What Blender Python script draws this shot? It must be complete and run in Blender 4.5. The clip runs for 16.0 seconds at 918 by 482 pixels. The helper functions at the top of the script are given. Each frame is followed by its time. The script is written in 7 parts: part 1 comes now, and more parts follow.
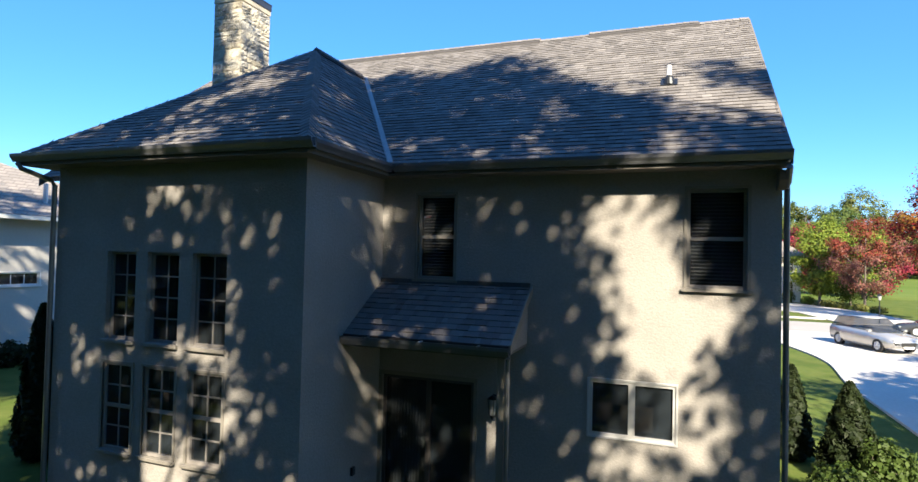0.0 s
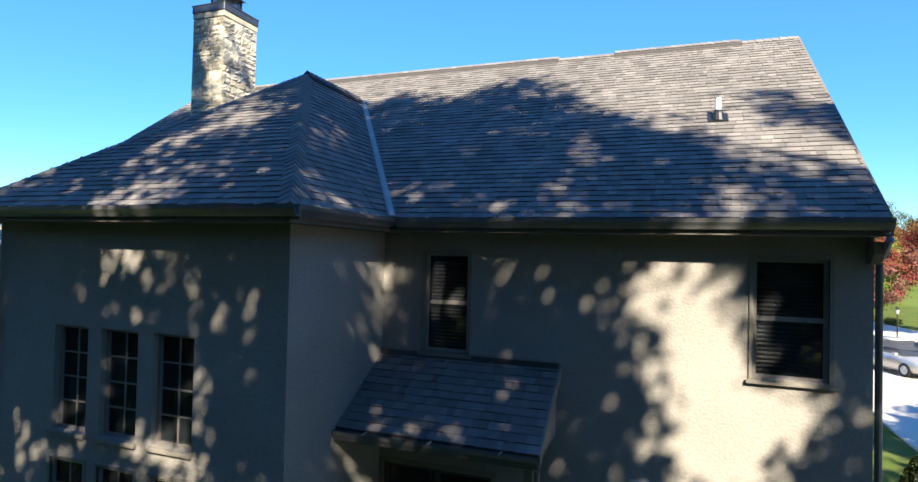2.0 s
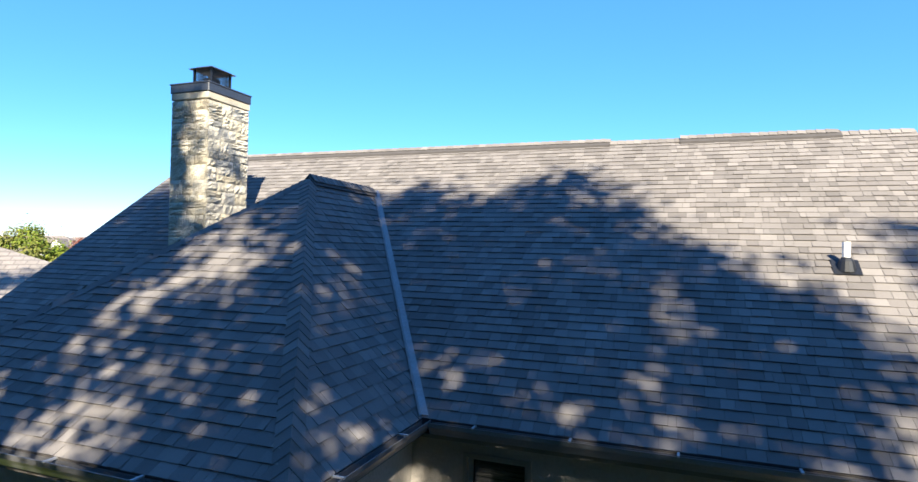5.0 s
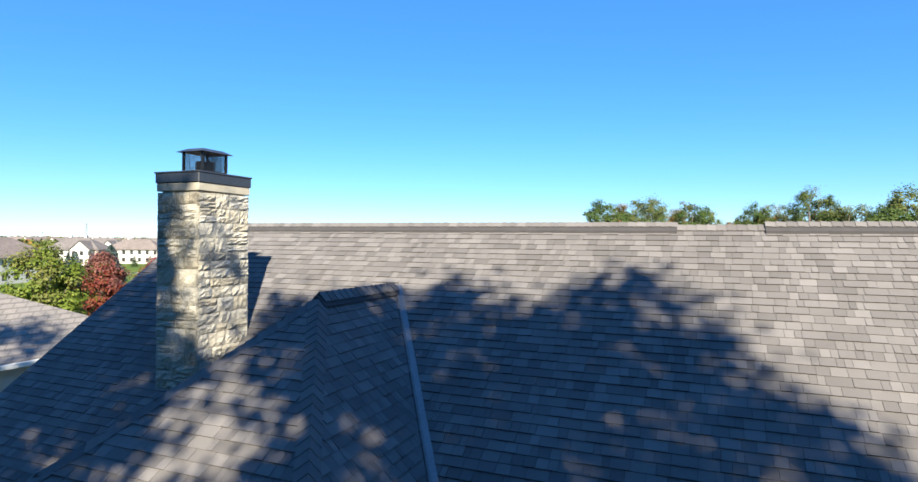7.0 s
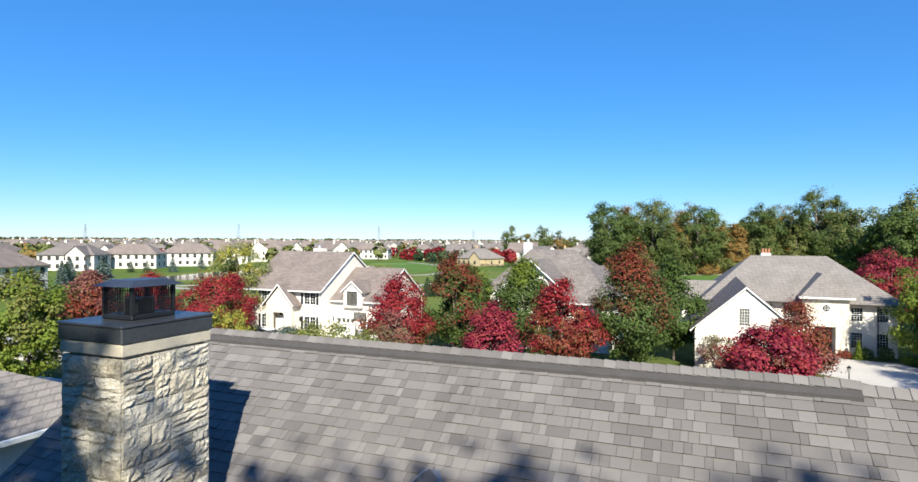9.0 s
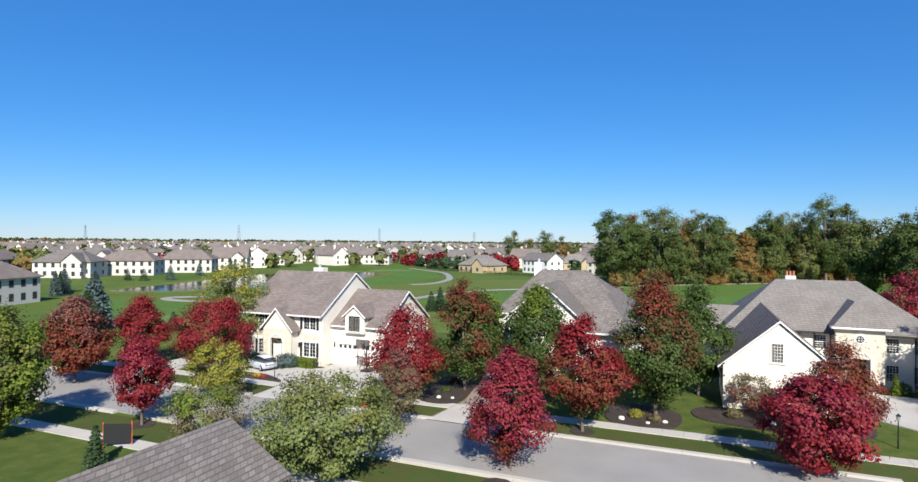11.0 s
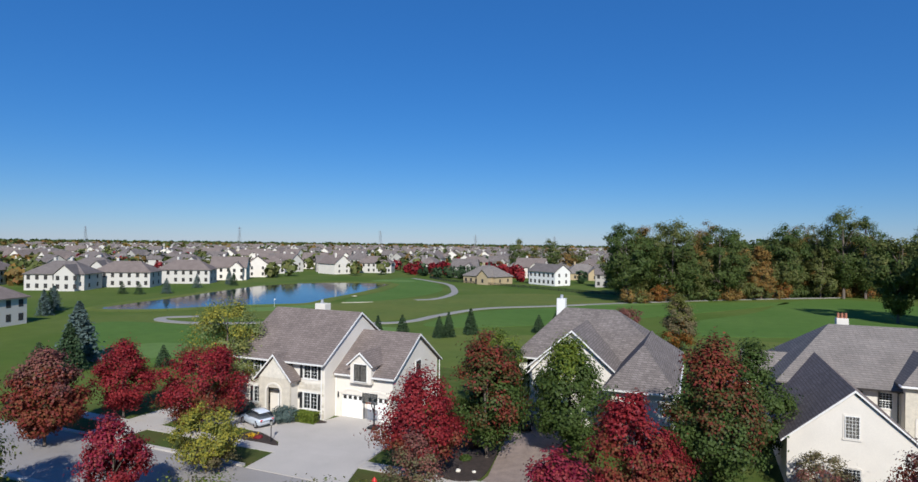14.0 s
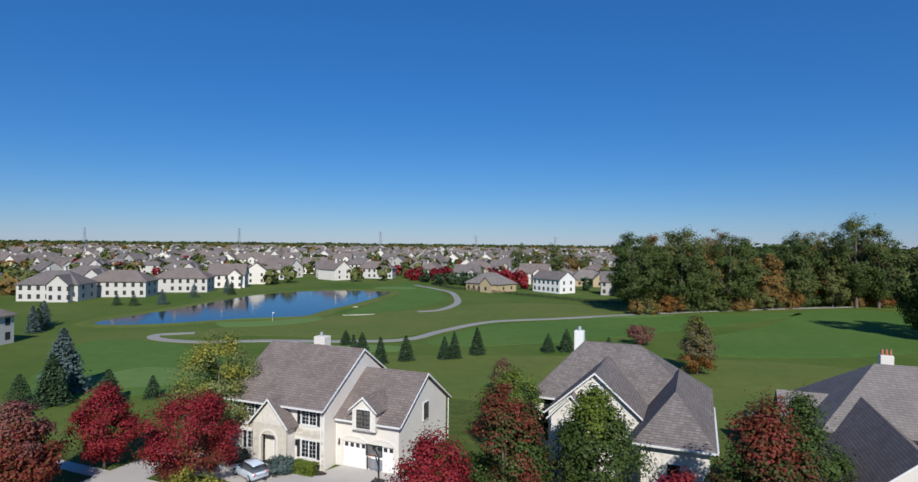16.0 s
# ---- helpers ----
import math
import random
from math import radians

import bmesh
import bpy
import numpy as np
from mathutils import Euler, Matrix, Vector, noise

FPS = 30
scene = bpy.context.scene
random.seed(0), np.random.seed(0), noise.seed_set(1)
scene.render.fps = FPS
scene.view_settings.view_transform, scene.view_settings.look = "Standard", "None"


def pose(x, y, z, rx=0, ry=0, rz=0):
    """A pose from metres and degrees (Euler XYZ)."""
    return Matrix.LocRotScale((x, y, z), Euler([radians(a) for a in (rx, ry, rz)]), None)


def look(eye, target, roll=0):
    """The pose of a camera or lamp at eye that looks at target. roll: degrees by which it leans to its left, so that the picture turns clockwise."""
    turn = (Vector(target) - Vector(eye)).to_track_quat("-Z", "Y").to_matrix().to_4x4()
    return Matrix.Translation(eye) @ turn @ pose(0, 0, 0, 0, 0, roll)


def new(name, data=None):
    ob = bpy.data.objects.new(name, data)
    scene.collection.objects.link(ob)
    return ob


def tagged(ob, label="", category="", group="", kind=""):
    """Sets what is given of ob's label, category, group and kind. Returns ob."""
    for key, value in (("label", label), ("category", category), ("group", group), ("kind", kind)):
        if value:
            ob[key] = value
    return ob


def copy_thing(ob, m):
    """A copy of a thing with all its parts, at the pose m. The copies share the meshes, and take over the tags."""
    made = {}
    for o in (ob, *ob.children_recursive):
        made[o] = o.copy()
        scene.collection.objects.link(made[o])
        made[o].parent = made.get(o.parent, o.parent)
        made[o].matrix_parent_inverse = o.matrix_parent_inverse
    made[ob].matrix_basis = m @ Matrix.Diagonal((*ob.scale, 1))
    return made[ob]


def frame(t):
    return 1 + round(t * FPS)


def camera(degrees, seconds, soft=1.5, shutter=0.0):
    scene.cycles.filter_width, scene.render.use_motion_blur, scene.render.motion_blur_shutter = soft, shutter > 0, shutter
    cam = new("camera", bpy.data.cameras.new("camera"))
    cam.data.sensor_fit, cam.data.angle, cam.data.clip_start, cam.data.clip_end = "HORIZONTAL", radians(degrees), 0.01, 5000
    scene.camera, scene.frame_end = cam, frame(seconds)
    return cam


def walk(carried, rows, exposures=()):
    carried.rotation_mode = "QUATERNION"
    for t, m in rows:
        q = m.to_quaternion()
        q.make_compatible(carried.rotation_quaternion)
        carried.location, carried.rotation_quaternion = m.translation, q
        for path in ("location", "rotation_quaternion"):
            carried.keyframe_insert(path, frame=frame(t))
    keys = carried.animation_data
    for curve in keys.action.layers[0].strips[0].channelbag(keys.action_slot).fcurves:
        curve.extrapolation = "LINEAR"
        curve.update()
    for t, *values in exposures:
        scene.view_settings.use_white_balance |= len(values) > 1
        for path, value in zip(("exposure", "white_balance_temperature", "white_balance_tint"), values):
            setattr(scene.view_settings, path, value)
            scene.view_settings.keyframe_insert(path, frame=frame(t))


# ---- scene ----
cam = camera(76.2, 16.0)
PATH = [
    (0, (5.054, -9.575, 4.545), (4.356, -7.701, 4.596), 1.3),
    (0.5, (4.863, -9.242, 4.783), (4.165, -7.369, 4.834), 1.3),
    (1, (4.67, -8.911, 5.062), (3.974, -7.037, 5.108), 1.3),
    (1.5, (4.492, -8.554, 5.338), (3.793, -6.681, 5.384), 1.3),
    (2, (4.289, -8.201, 5.616), (3.592, -6.327, 5.659), 1.3),
    (2.5, (4.099, -7.846, 5.928), (3.399, -5.973, 5.968), 1.4),
    (3, (3.884, -7.5, 6.254), (3.184, -5.627, 6.295), 1.4),
    (3.5, (3.668, -7.177, 6.633), (2.965, -5.305, 6.673), 1.3),
    (4, (3.399, -6.898, 7.052), (2.703, -5.023, 7.091), 1.5),
    (4.5, (3.158, -6.65, 7.521), (2.462, -4.776, 7.557), 1.4),
    (7, (2.015, -4.933, 9.847), (1.258, -3.082, 9.849), 0.6),
    (7.5, (1.674, -4.28, 10.281), (0.895, -2.438, 10.286), 0.7),
    (8, (1.141, -3.71, 10.765), (0.383, -1.86, 10.762), 0.3),
    (8.5, (0.64, -3.004, 11.178), (-0.116, -1.153, 11.173), 0.3),
    (9, (0.105, -2.233, 11.665), (-0.651, -0.381, 11.66), 0.3),
    (11.5, (-2.78, 1.6, 14.494), (-3.537, 3.451, 14.497), 0.6),
    (12, (-3.457, 2.391, 15.054), (-4.214, 4.242, 15.06), 0.7),
    (12.5, (-4.102, 3.23, 15.762), (-4.86, 5.081, 15.766), 0.6),
    (13, (-4.847, 4.236, 16.389), (-5.605, 6.087, 16.395), 0.7),
    (13.5, (-5.537, 5.181, 17.087), (-6.295, 7.032, 17.091), 0.7),
    (14, (-6.222, 6.156, 17.726), (-6.981, 8.006, 17.731), 0.7),
    (14.5, (-6.959, 7.131, 18.427), (-7.717, 8.982, 18.432), 0.7),
    (15, (-7.648, 8.223, 19.108), (-8.408, 10.073, 19.113), 0.7),
    (15.5, (-8.39, 9.292, 19.876), (-9.15, 11.143, 19.881), 0.6),
    (16, (-9.127, 10.317, 20.811), (-9.886, 12.167, 20.814), 0.6),
]
walk(cam, [(t, look(e, g, r)) for t, e, g, r in PATH],
     [(0, 1.82, 7450, 5), (4.5, 1.9, 7450, 5), (7, 1.4, 7100, 4), (9, 1.02, 6750, 3), (11.5, 0.54, 6450, 6), (13.5, 0.17, 6250, 8), (16, -0.02, 6150, 8)])

# ---- world, sun ----
SUN_TO = Vector((0.57, -1.0, 0.82)).normalized()
world = bpy.data.worlds.new("sky")
scene.world = world
world.use_nodes = True
_nt = world.node_tree
_sky = _nt.nodes.new("ShaderNodeTexSky")
_sky.sky_type, _sky.sun_disc = "NISHITA", False
_sky.sun_elevation = math.asin(SUN_TO.z)
_sky.sun_rotation = math.atan2(SUN_TO.x, SUN_TO.y)
_sky.air_density, _sky.dust_density, _sky.ozone_density = 1.0, 0.0, 9.0
_tone = _nt.nodes.new("ShaderNodeHueSaturation")
_tone.inputs["Saturation"].default_value = 1.17
_air = _nt.nodes.new("ShaderNodeMix")
_air.data_type = "RGBA"
_air.inputs["Factor"].default_value = 0.35
_air.inputs[7].default_value = (1.5, 2.7, 6.5, 1)
_nt.links.new(_sky.outputs[0], _air.inputs[6])
_nt.links.new(_air.outputs[2], _tone.inputs["Color"])
_nt.links.new(_tone.outputs[0], _nt.nodes["Background"].inputs[0])
_nt.nodes["Background"].inputs[1].default_value = 0.085
sun = new("sun", bpy.data.lights.new("sun", "SUN"))
sun.data.energy, sun.data.angle, sun.data.color = 5.0, radians(0.53), (1.0, 0.94, 0.86)
sun.matrix_world = look(SUN_TO * 60, (0, 0, 0))


# ---- materials ----
def mat(name, base, rough=0.8, metal=0.0, var=0.25, scale=6.0, fine=60.0, bump=0.15, bscale=None, island=0.0, ramp=None,
        per_object=False, dist=0.02, spec=0.4):
    """A surface with two scales of mottling, a bump, and a colour that may vary from piece to piece."""
    m = bpy.data.materials.new(name)
    m.use_nodes = True
    nt, n = m.node_tree, m.node_tree.nodes
    b = n["Principled BSDF"]
    b.inputs["Roughness"].default_value, b.inputs["Metallic"].default_value = rough, metal
    b.inputs["Specular IOR Level"].default_value = spec
    tc = n.new("ShaderNodeTexCoord")
    n1, n2 = n.new("ShaderNodeTexNoise"), n.new("ShaderNodeTexNoise")
    for q, s in ((n1, scale), (n2, fine)):
        q.inputs["Scale"].default_value, q.inputs["Detail"].default_value = s, 5.0
        nt.links.new(tc.outputs["Object"], q.inputs["Vector"])
    add = n.new("ShaderNodeMath")
    add.operation = "ADD"
    nt.links.new(n1.outputs["Fac"], add.inputs[0])
    nt.links.new(n2.outputs["Fac"], add.inputs[1])
    mr = n.new("ShaderNodeMapRange")
    mr.inputs["From Min"].default_value, mr.inputs["From Max"].default_value = 0.6, 1.4
    mr.inputs["To Min"].default_value, mr.inputs["To Max"].default_value = 1 - var, 1 + var
    nt.links.new(add.outputs[0], mr.inputs["Value"])
    value = mr.outputs["Result"]
    hsv = n.new("ShaderNodeHueSaturation")
    if ramp:
        cr = n.new("ShaderNodeValToRGB")
        while len(cr.color_ramp.elements) < len(ramp):
            cr.color_ramp.elements.new(0.5)
        for e, (p, c) in zip(cr.color_ramp.elements, ramp):
            e.position, e.color = p, (*c, 1)
        src = n.new("ShaderNodeObjectInfo") if per_object else n.new("ShaderNodeNewGeometry")
        nt.links.new(src.outputs["Random" if per_object else "Random Per Island"], cr.inputs["Fac"])
        nt.links.new(cr.outputs["Color"], hsv.inputs["Color"])
    else:
        hsv.inputs["Color"].default_value = (*base, 1)
    nt.links.new(value, hsv.inputs["Value"])
    nt.links.new(hsv.outputs["Color"], b.inputs["Base Color"])
    if bump:
        bp = n.new("ShaderNodeBump")
        bp.inputs["Strength"].default_value, bp.inputs["Distance"].default_value = bump, dist
        q = n2
        if bscale:
            q = n.new("ShaderNodeTexNoise")
            q.inputs["Scale"].default_value, q.inputs["Detail"].default_value = bscale, 6.0
            nt.links.new(tc.outputs["Object"], q.inputs["Vector"])
        nt.links.new(q.outputs["Fac"], bp.inputs["Height"])
        nt.links.new(bp.outputs["Normal"], b.inputs["Normal"])
    return m


def leaf_mat(name, cols):
    k = len(cols) - 1
    m = mat(name, cols[0], rough=0.6, var=0.25, scale=0.5, fine=3.0, bump=0.0, ramp=[(i / max(k, 1), c) for i, c in enumerate(cols)], spec=0.25)
    nt, n = m.node_tree, m.node_tree.nodes
    b = n["Principled BSDF"]
    tr, mix = n.new("ShaderNodeBsdfTranslucent"), n.new("ShaderNodeMixShader")
    nt.links.new(b.inputs["Base Color"].links[0].from_socket, tr.inputs["Color"])
    mix.inputs[0].default_value = 0.35
    nt.links.new(b.outputs[0], mix.inputs[1])
    nt.links.new(tr.outputs[0], mix.inputs[2])
    nt.links.new(mix.outputs[0], n["Material Output"].inputs["Surface"])
    return m


def glass_mat(name, tint=(0.02, 0.025, 0.03)):
    """Dark-backed window glass: clear reflections over a dim interior."""
    m = bpy.data.materials.new(name)
    m.use_nodes = True
    nt, n = m.node_tree, m.node_tree.nodes
    b = n["Principled BSDF"]
    b.inputs["Base Color"].default_value = (*tint, 1)
    b.inputs["Roughness"].default_value = 0.03
    b.inputs["IOR"].default_value = 1.5
    tr, mix = n.new("ShaderNodeBsdfTransparent"), n.new("ShaderNodeMixShader")
    mix.inputs[0].default_value = 0.4
    nt.links.new(b.outputs[0], mix.inputs[1])
    nt.links.new(tr.outputs[0], mix.inputs[2])
    nt.links.new(mix.outputs[0], n["Material Output"].inputs["Surface"])
    return m


M_STUCCO = mat("taupe_stucco", (0.27, 0.248, 0.226), 0.9, var=0.16, scale=0.9, fine=22, bump=0.55, bscale=30, dist=0.02)
M_CREAM = mat("cream_stucco", (0.70, 0.655, 0.585), 0.9, var=0.08, scale=0.6, fine=18, bump=0.3, bscale=20)
M_WHITEWALL = mat("white_render", (0.53, 0.505, 0.465), 0.9, var=0.06, scale=0.4, fine=10, bump=0.2)
M_GREYWALL = mat("grey_siding", (0.40, 0.38, 0.35), 0.9, var=0.1, scale=0.4, fine=10, bump=0.2)
M_TANWALL = mat("tan_siding", (0.42, 0.33, 0.20), 0.9, var=0.1, scale=0.4, fine=10, bump=0.2)
SH = [(0.0, (0.112, 0.102, 0.098)), (0.3, (0.136, 0.124, 0.119)), (0.7, (0.154, 0.141, 0.135)), (1.0, (0.182, 0.167, 0.160))]
M_SHINGLE = mat("weathered_shingle", (0.1, 0.1, 0.1), 0.92, var=0.22, scale=1.2, fine=160, bump=0.5, bscale=220, ramp=SH, dist=0.004)
M_SHINGLE_ONE = mat("weathered_shingle_piece", (0.1, 0.1, 0.1), 0.92, var=0.22, scale=1.2, fine=160, bump=0.5, bscale=220, ramp=SH,
                    per_object=True, dist=0.004)
M_UNDER = mat("roof_felt", (0.06, 0.055, 0.055), 0.95, var=0.2, bump=0.2)


def far_roof_mat(name, lo, hi):
    """Shingled roof too far off for single shingles: courses and tabs as colour and relief."""
    m = mat(name, lo, 0.92, var=0.2, scale=0.5, fine=8, bump=0.0, spec=0.15)
    nt, n = m.node_tree, m.node_tree.nodes
    b = n["Principled BSDF"]
    old = b.inputs["Base Color"].links[0].from_node
    br = n.new("ShaderNodeTexBrick")
    br.inputs["Color1"].default_value, br.inputs["Color2"].default_value = (*lo, 1), (*hi, 1)
    br.inputs["Mortar"].default_value = (lo[0] * 0.75, lo[1] * 0.75, lo[2] * 0.75, 1)
    br.inputs["Scale"].default_value, br.inputs["Mortar Size"].default_value = 1.0, 0.02
    br.inputs["Brick Width"].default_value, br.inputs["Row Height"].default_value = 0.45, 0.16
    tc = n.new("ShaderNodeTexCoord")
    mp = n.new("ShaderNodeSeparateXYZ")
    cb = n.new("ShaderNodeCombineXYZ")
    ad = n.new("ShaderNodeMath")
    ad.operation = "ADD"
    nt.links.new(tc.outputs["Object"], mp.inputs[0])
    nt.links.new(mp.outputs[0], ad.inputs[0])
    nt.links.new(mp.outputs[1], ad.inputs[1])
    nt.links.new(ad.outputs[0], cb.inputs[0])
    nt.links.new(mp.outputs[2], cb.inputs[1])
    nt.links.new(cb.outputs[0], br.inputs["Vector"])
    nt.links.new(br.outputs["Color"], old.inputs["Color"])
    bp = n.new("ShaderNodeBump")
    bp.inputs["Strength"].default_value, bp.inputs["Distance"].default_value = 0.5, 0.02
    nt.links.new(br.outputs["Fac"], bp.inputs["Height"])
    bp.invert = True
    nt.links.new(bp.outputs["Normal"], b.inputs["Normal"])
    return m


M_ROOF_BROWN = far_roof_mat("brown_grey_roof", (0.18, 0.147, 0.132), (0.24, 0.196, 0.176))
M_ROOF_GREY = far_roof_mat("grey_roof", (0.15, 0.130, 0.122), (0.215, 0.188, 0.176))
M_ROOF_TAN = far_roof_mat("tan_grey_roof", (0.20, 0.18, 0.165), (0.25, 0.22, 0.20))
M_GUTTER = mat("bronze_gutter", (0.18, 0.18, 0.19), 0.3, 0.5, var=0.15, scale=3, fine=40, bump=0.05)
M_TRIM = mat("taupe_trim", (0.20, 0.18, 0.155), 0.6, var=0.1, bump=0.05)
M_SOFFIT = mat("brown_soffit", (0.13, 0.115, 0.10), 0.8, var=0.12, bump=0.05)
M_FRAME = mat("taupe_window_frame", (0.22, 0.20, 0.185), 0.5, var=0.08, bump=0.03)
M_ALU = mat("pale_aluminium_frame", (0.50, 0.49, 0.48), 0.4, 0.3, var=0.08, bump=0.03)
M_DARKFRAME = mat("bronze_frame", (0.045, 0.04, 0.038), 0.5, var=0.1, bump=0.03)
M_WHITE = mat("white_paint", (0.78, 0.77, 0.74), 0.5, var=0.05, bump=0.03)
M_BLACK = mat("black_painted_wood", (0.018, 0.018, 0.02), 0.5, var=0.2, bump=0.05)
M_GLASS = glass_mat("window_glass")
M_BLIND = mat("pale_blind", (0.30, 0.295, 0.285), 0.7, var=0.06, bump=0.0)
M_CURTAIN = mat("grey_green_curtain", (0.33, 0.38, 0.37), 0.9, var=0.2, scale=3, fine=25, bump=0.2)
# near-black colour that stands in for the lack of light indoors
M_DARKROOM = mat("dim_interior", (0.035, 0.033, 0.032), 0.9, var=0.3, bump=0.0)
M_LEAD = mat("dark_flashing", (0.10, 0.105, 0.115), 0.42, 0.75, var=0.25, scale=3, fine=30, bump=0.1)
M_VALLEY = mat("valley_metal", (0.25, 0.247, 0.247), 0.45, 0.6, var=0.2, scale=2, fine=25, bump=0.08)
M_BLKMETAL = mat("black_metal", (0.03, 0.032, 0.036), 0.4, 0.6, var=0.2, bump=0.05)
M_PVC = mat("white_pipe", (0.74, 0.73, 0.71), 0.45, var=0.06, bump=0.02)
ST = [(0.0, (0.36, 0.315, 0.24)), (0.35, (0.45, 0.405, 0.32)), (0.7, (0.54, 0.49, 0.40)), (1.0, (0.45, 0.42, 0.36))]
M_STONE = mat("limestone", (0.4, 0.35, 0.27), 0.92, var=0.3, scale=7, fine=45, bump=1.0, bscale=38, per_object=True, ramp=ST, dist=0.03)
M_MORTAR = mat("mortar", (0.38, 0.34, 0.275), 0.95, var=0.15, bump=0.4, bscale=60)
M_STONEFAR = mat("pale_stone_veneer", (0.60, 0.55, 0.46), 0.92, var=0.18, scale=2.5, fine=14, bump=0.6, bscale=5, island=1,
                 ramp=[(0, (0.50, 0.45, 0.37)), (0.5, (0.60, 0.55, 0.46)), (1, (0.68, 0.64, 0.56))], dist=0.03)
M_CONCRETE = mat("pale_concrete", (0.46, 0.425, 0.385), 0.9, var=0.12, scale=0.35, fine=9, bump=0.2)
M_ASPHALT = mat("worn_asphalt", (0.29, 0.27, 0.255), 0.9, var=0.18, scale=0.25, fine=20, bump=0.3, bscale=90)
M_PAVER = mat("brick_paver_drive", (0.27, 0.21, 0.18), 0.9, var=0.25, scale=1.5, fine=12, bump=0.3)
M_MULCH = mat("dark_mulch", (0.045, 0.032, 0.027), 0.95, var=0.5, scale=2, fine=18, bump=0.8, bscale=25, dist=0.05)
M_PATH = mat("cart_path_concrete", (0.28, 0.265, 0.24), 0.9, var=0.12, scale=0.1, fine=3, bump=0.1)
M_SAND = mat("bunker_sand", (0.62, 0.55, 0.42), 0.95, var=0.1, bump=0.1)
M_BARK = mat("grey_bark", (0.13, 0.105, 0.085), 0.95, var=0.35, scale=4, fine=25, bump=0.8, bscale=18, dist=0.04)
M_ORANGE = mat("orange_plastic", (0.70, 0.14, 0.03), 0.5, var=0.1, bump=0.0)
M_RED = mat("red_paint", (0.55, 0.03, 0.03), 0.5, var=0.1, bump=0.0)
M_CARSILVER = mat("silver_car_paint", (0.50, 0.48, 0.45), 0.25, 0.6, var=0.03, bump=0.0)
M_CARBLUE = mat("pale_blue_car_paint", (0.62, 0.68, 0.76), 0.25, 0.2, var=0.03, bump=0.0)
M_CARDARK = mat("dark_car_paint", (0.06, 0.065, 0.07), 0.25, 0.4, var=0.03, bump=0.0)
M_TYRE = mat("rubber", (0.02, 0.02, 0.02), 0.85, var=0.2, bump=0.1)
M_STEEL = mat("grey_steel", (0.45, 0.46, 0.48), 0.5, 0.6, var=0.1, bump=0.0)
M_BRICK = mat("red_clay", (0.36, 0.15, 0.09), 0.9, var=0.2, bump=0.2)
M_WOODDOOR = mat("dark_wood_door", (0.06, 0.032, 0.02), 0.45, var=0.3, scale=3, fine=30, bump=0.1)
M_LAMPGLASS = mat("seeded_lamp_glass", (0.30, 0.30, 0.28), 0.2, var=0.1, bump=0.0)

L_RED = leaf_mat("crimson_leaves", [(0.146, 0.013, 0.020), (0.246, 0.018, 0.027), (0.336, 0.034, 0.034), (0.190, 0.022, 0.034)])
L_MAGENTA = leaf_mat("magenta_leaves", [(0.17, 0.012, 0.035), (0.27, 0.018, 0.05), (0.32, 0.06, 0.05), (0.20, 0.02, 0.05)])
L_REDGREEN = leaf_mat("green_turning_red_leaves", [(0.054, 0.078, 0.022), (0.072, 0.090, 0.024), (0.120, 0.072, 0.026), (0.228, 0.036, 0.030)])
L_REDBROWN = leaf_mat("rust_red_leaves", [(0.218, 0.029, 0.025), (0.161, 0.034, 0.025), (0.253, 0.069, 0.034), (0.092, 0.069, 0.023)])
L_DUSTY = leaf_mat("dusty_red_leaves", [(0.221, 0.078, 0.072), (0.286, 0.117, 0.091), (0.169, 0.065, 0.058), (0.208, 0.130, 0.078)])
L_GREEN = leaf_mat("dark_green_leaves", [(0.050, 0.086, 0.018), (0.066, 0.106, 0.023), (0.083, 0.121, 0.028), (0.059, 0.091, 0.023)])
L_LIME = leaf_mat("pale_green_leaves", [(0.149, 0.184, 0.052), (0.196, 0.230, 0.075), (0.241, 0.276, 0.103), (0.115, 0.149, 0.046)])
L_MIDGREEN = leaf_mat("fresh_green_leaves", [(0.112, 0.168, 0.022), (0.146, 0.202, 0.028), (0.202, 0.235, 0.034), (0.084, 0.129, 0.020)])
L_YELLOW = leaf_mat("yellow_green_leaves", [(0.312, 0.288, 0.042), (0.384, 0.336, 0.048), (0.216, 0.228, 0.042), (0.144, 0.168, 0.042)])
L_OLIVE = leaf_mat("olive_brown_leaves", [(0.196, 0.155, 0.081), (0.138, 0.127, 0.057), (0.230, 0.172, 0.103), (0.103, 0.115, 0.046)])
L_YGREEN = leaf_mat("yellowing_green_leaves", [(0.161, 0.172, 0.040), (0.207, 0.207, 0.052), (0.115, 0.138, 0.034), (0.253, 0.230, 0.069)])
L_ORANGE = leaf_mat("orange_leaves", [(0.30, 0.10, 0.02), (0.22, 0.07, 0.02), (0.30, 0.16, 0.03), (0.12, 0.10, 0.03)])
L_WOOD = leaf_mat("woodland_leaves", [(0.061, 0.094, 0.024), (0.080, 0.117, 0.028), (0.094, 0.131, 0.034), (0.117, 0.140, 0.039)])
L_WOODLT = leaf_mat("pale_woodland_leaves", [(0.120, 0.145, 0.040), (0.150, 0.170, 0.050), (0.180, 0.180, 0.060), (0.100, 0.130, 0.036)])
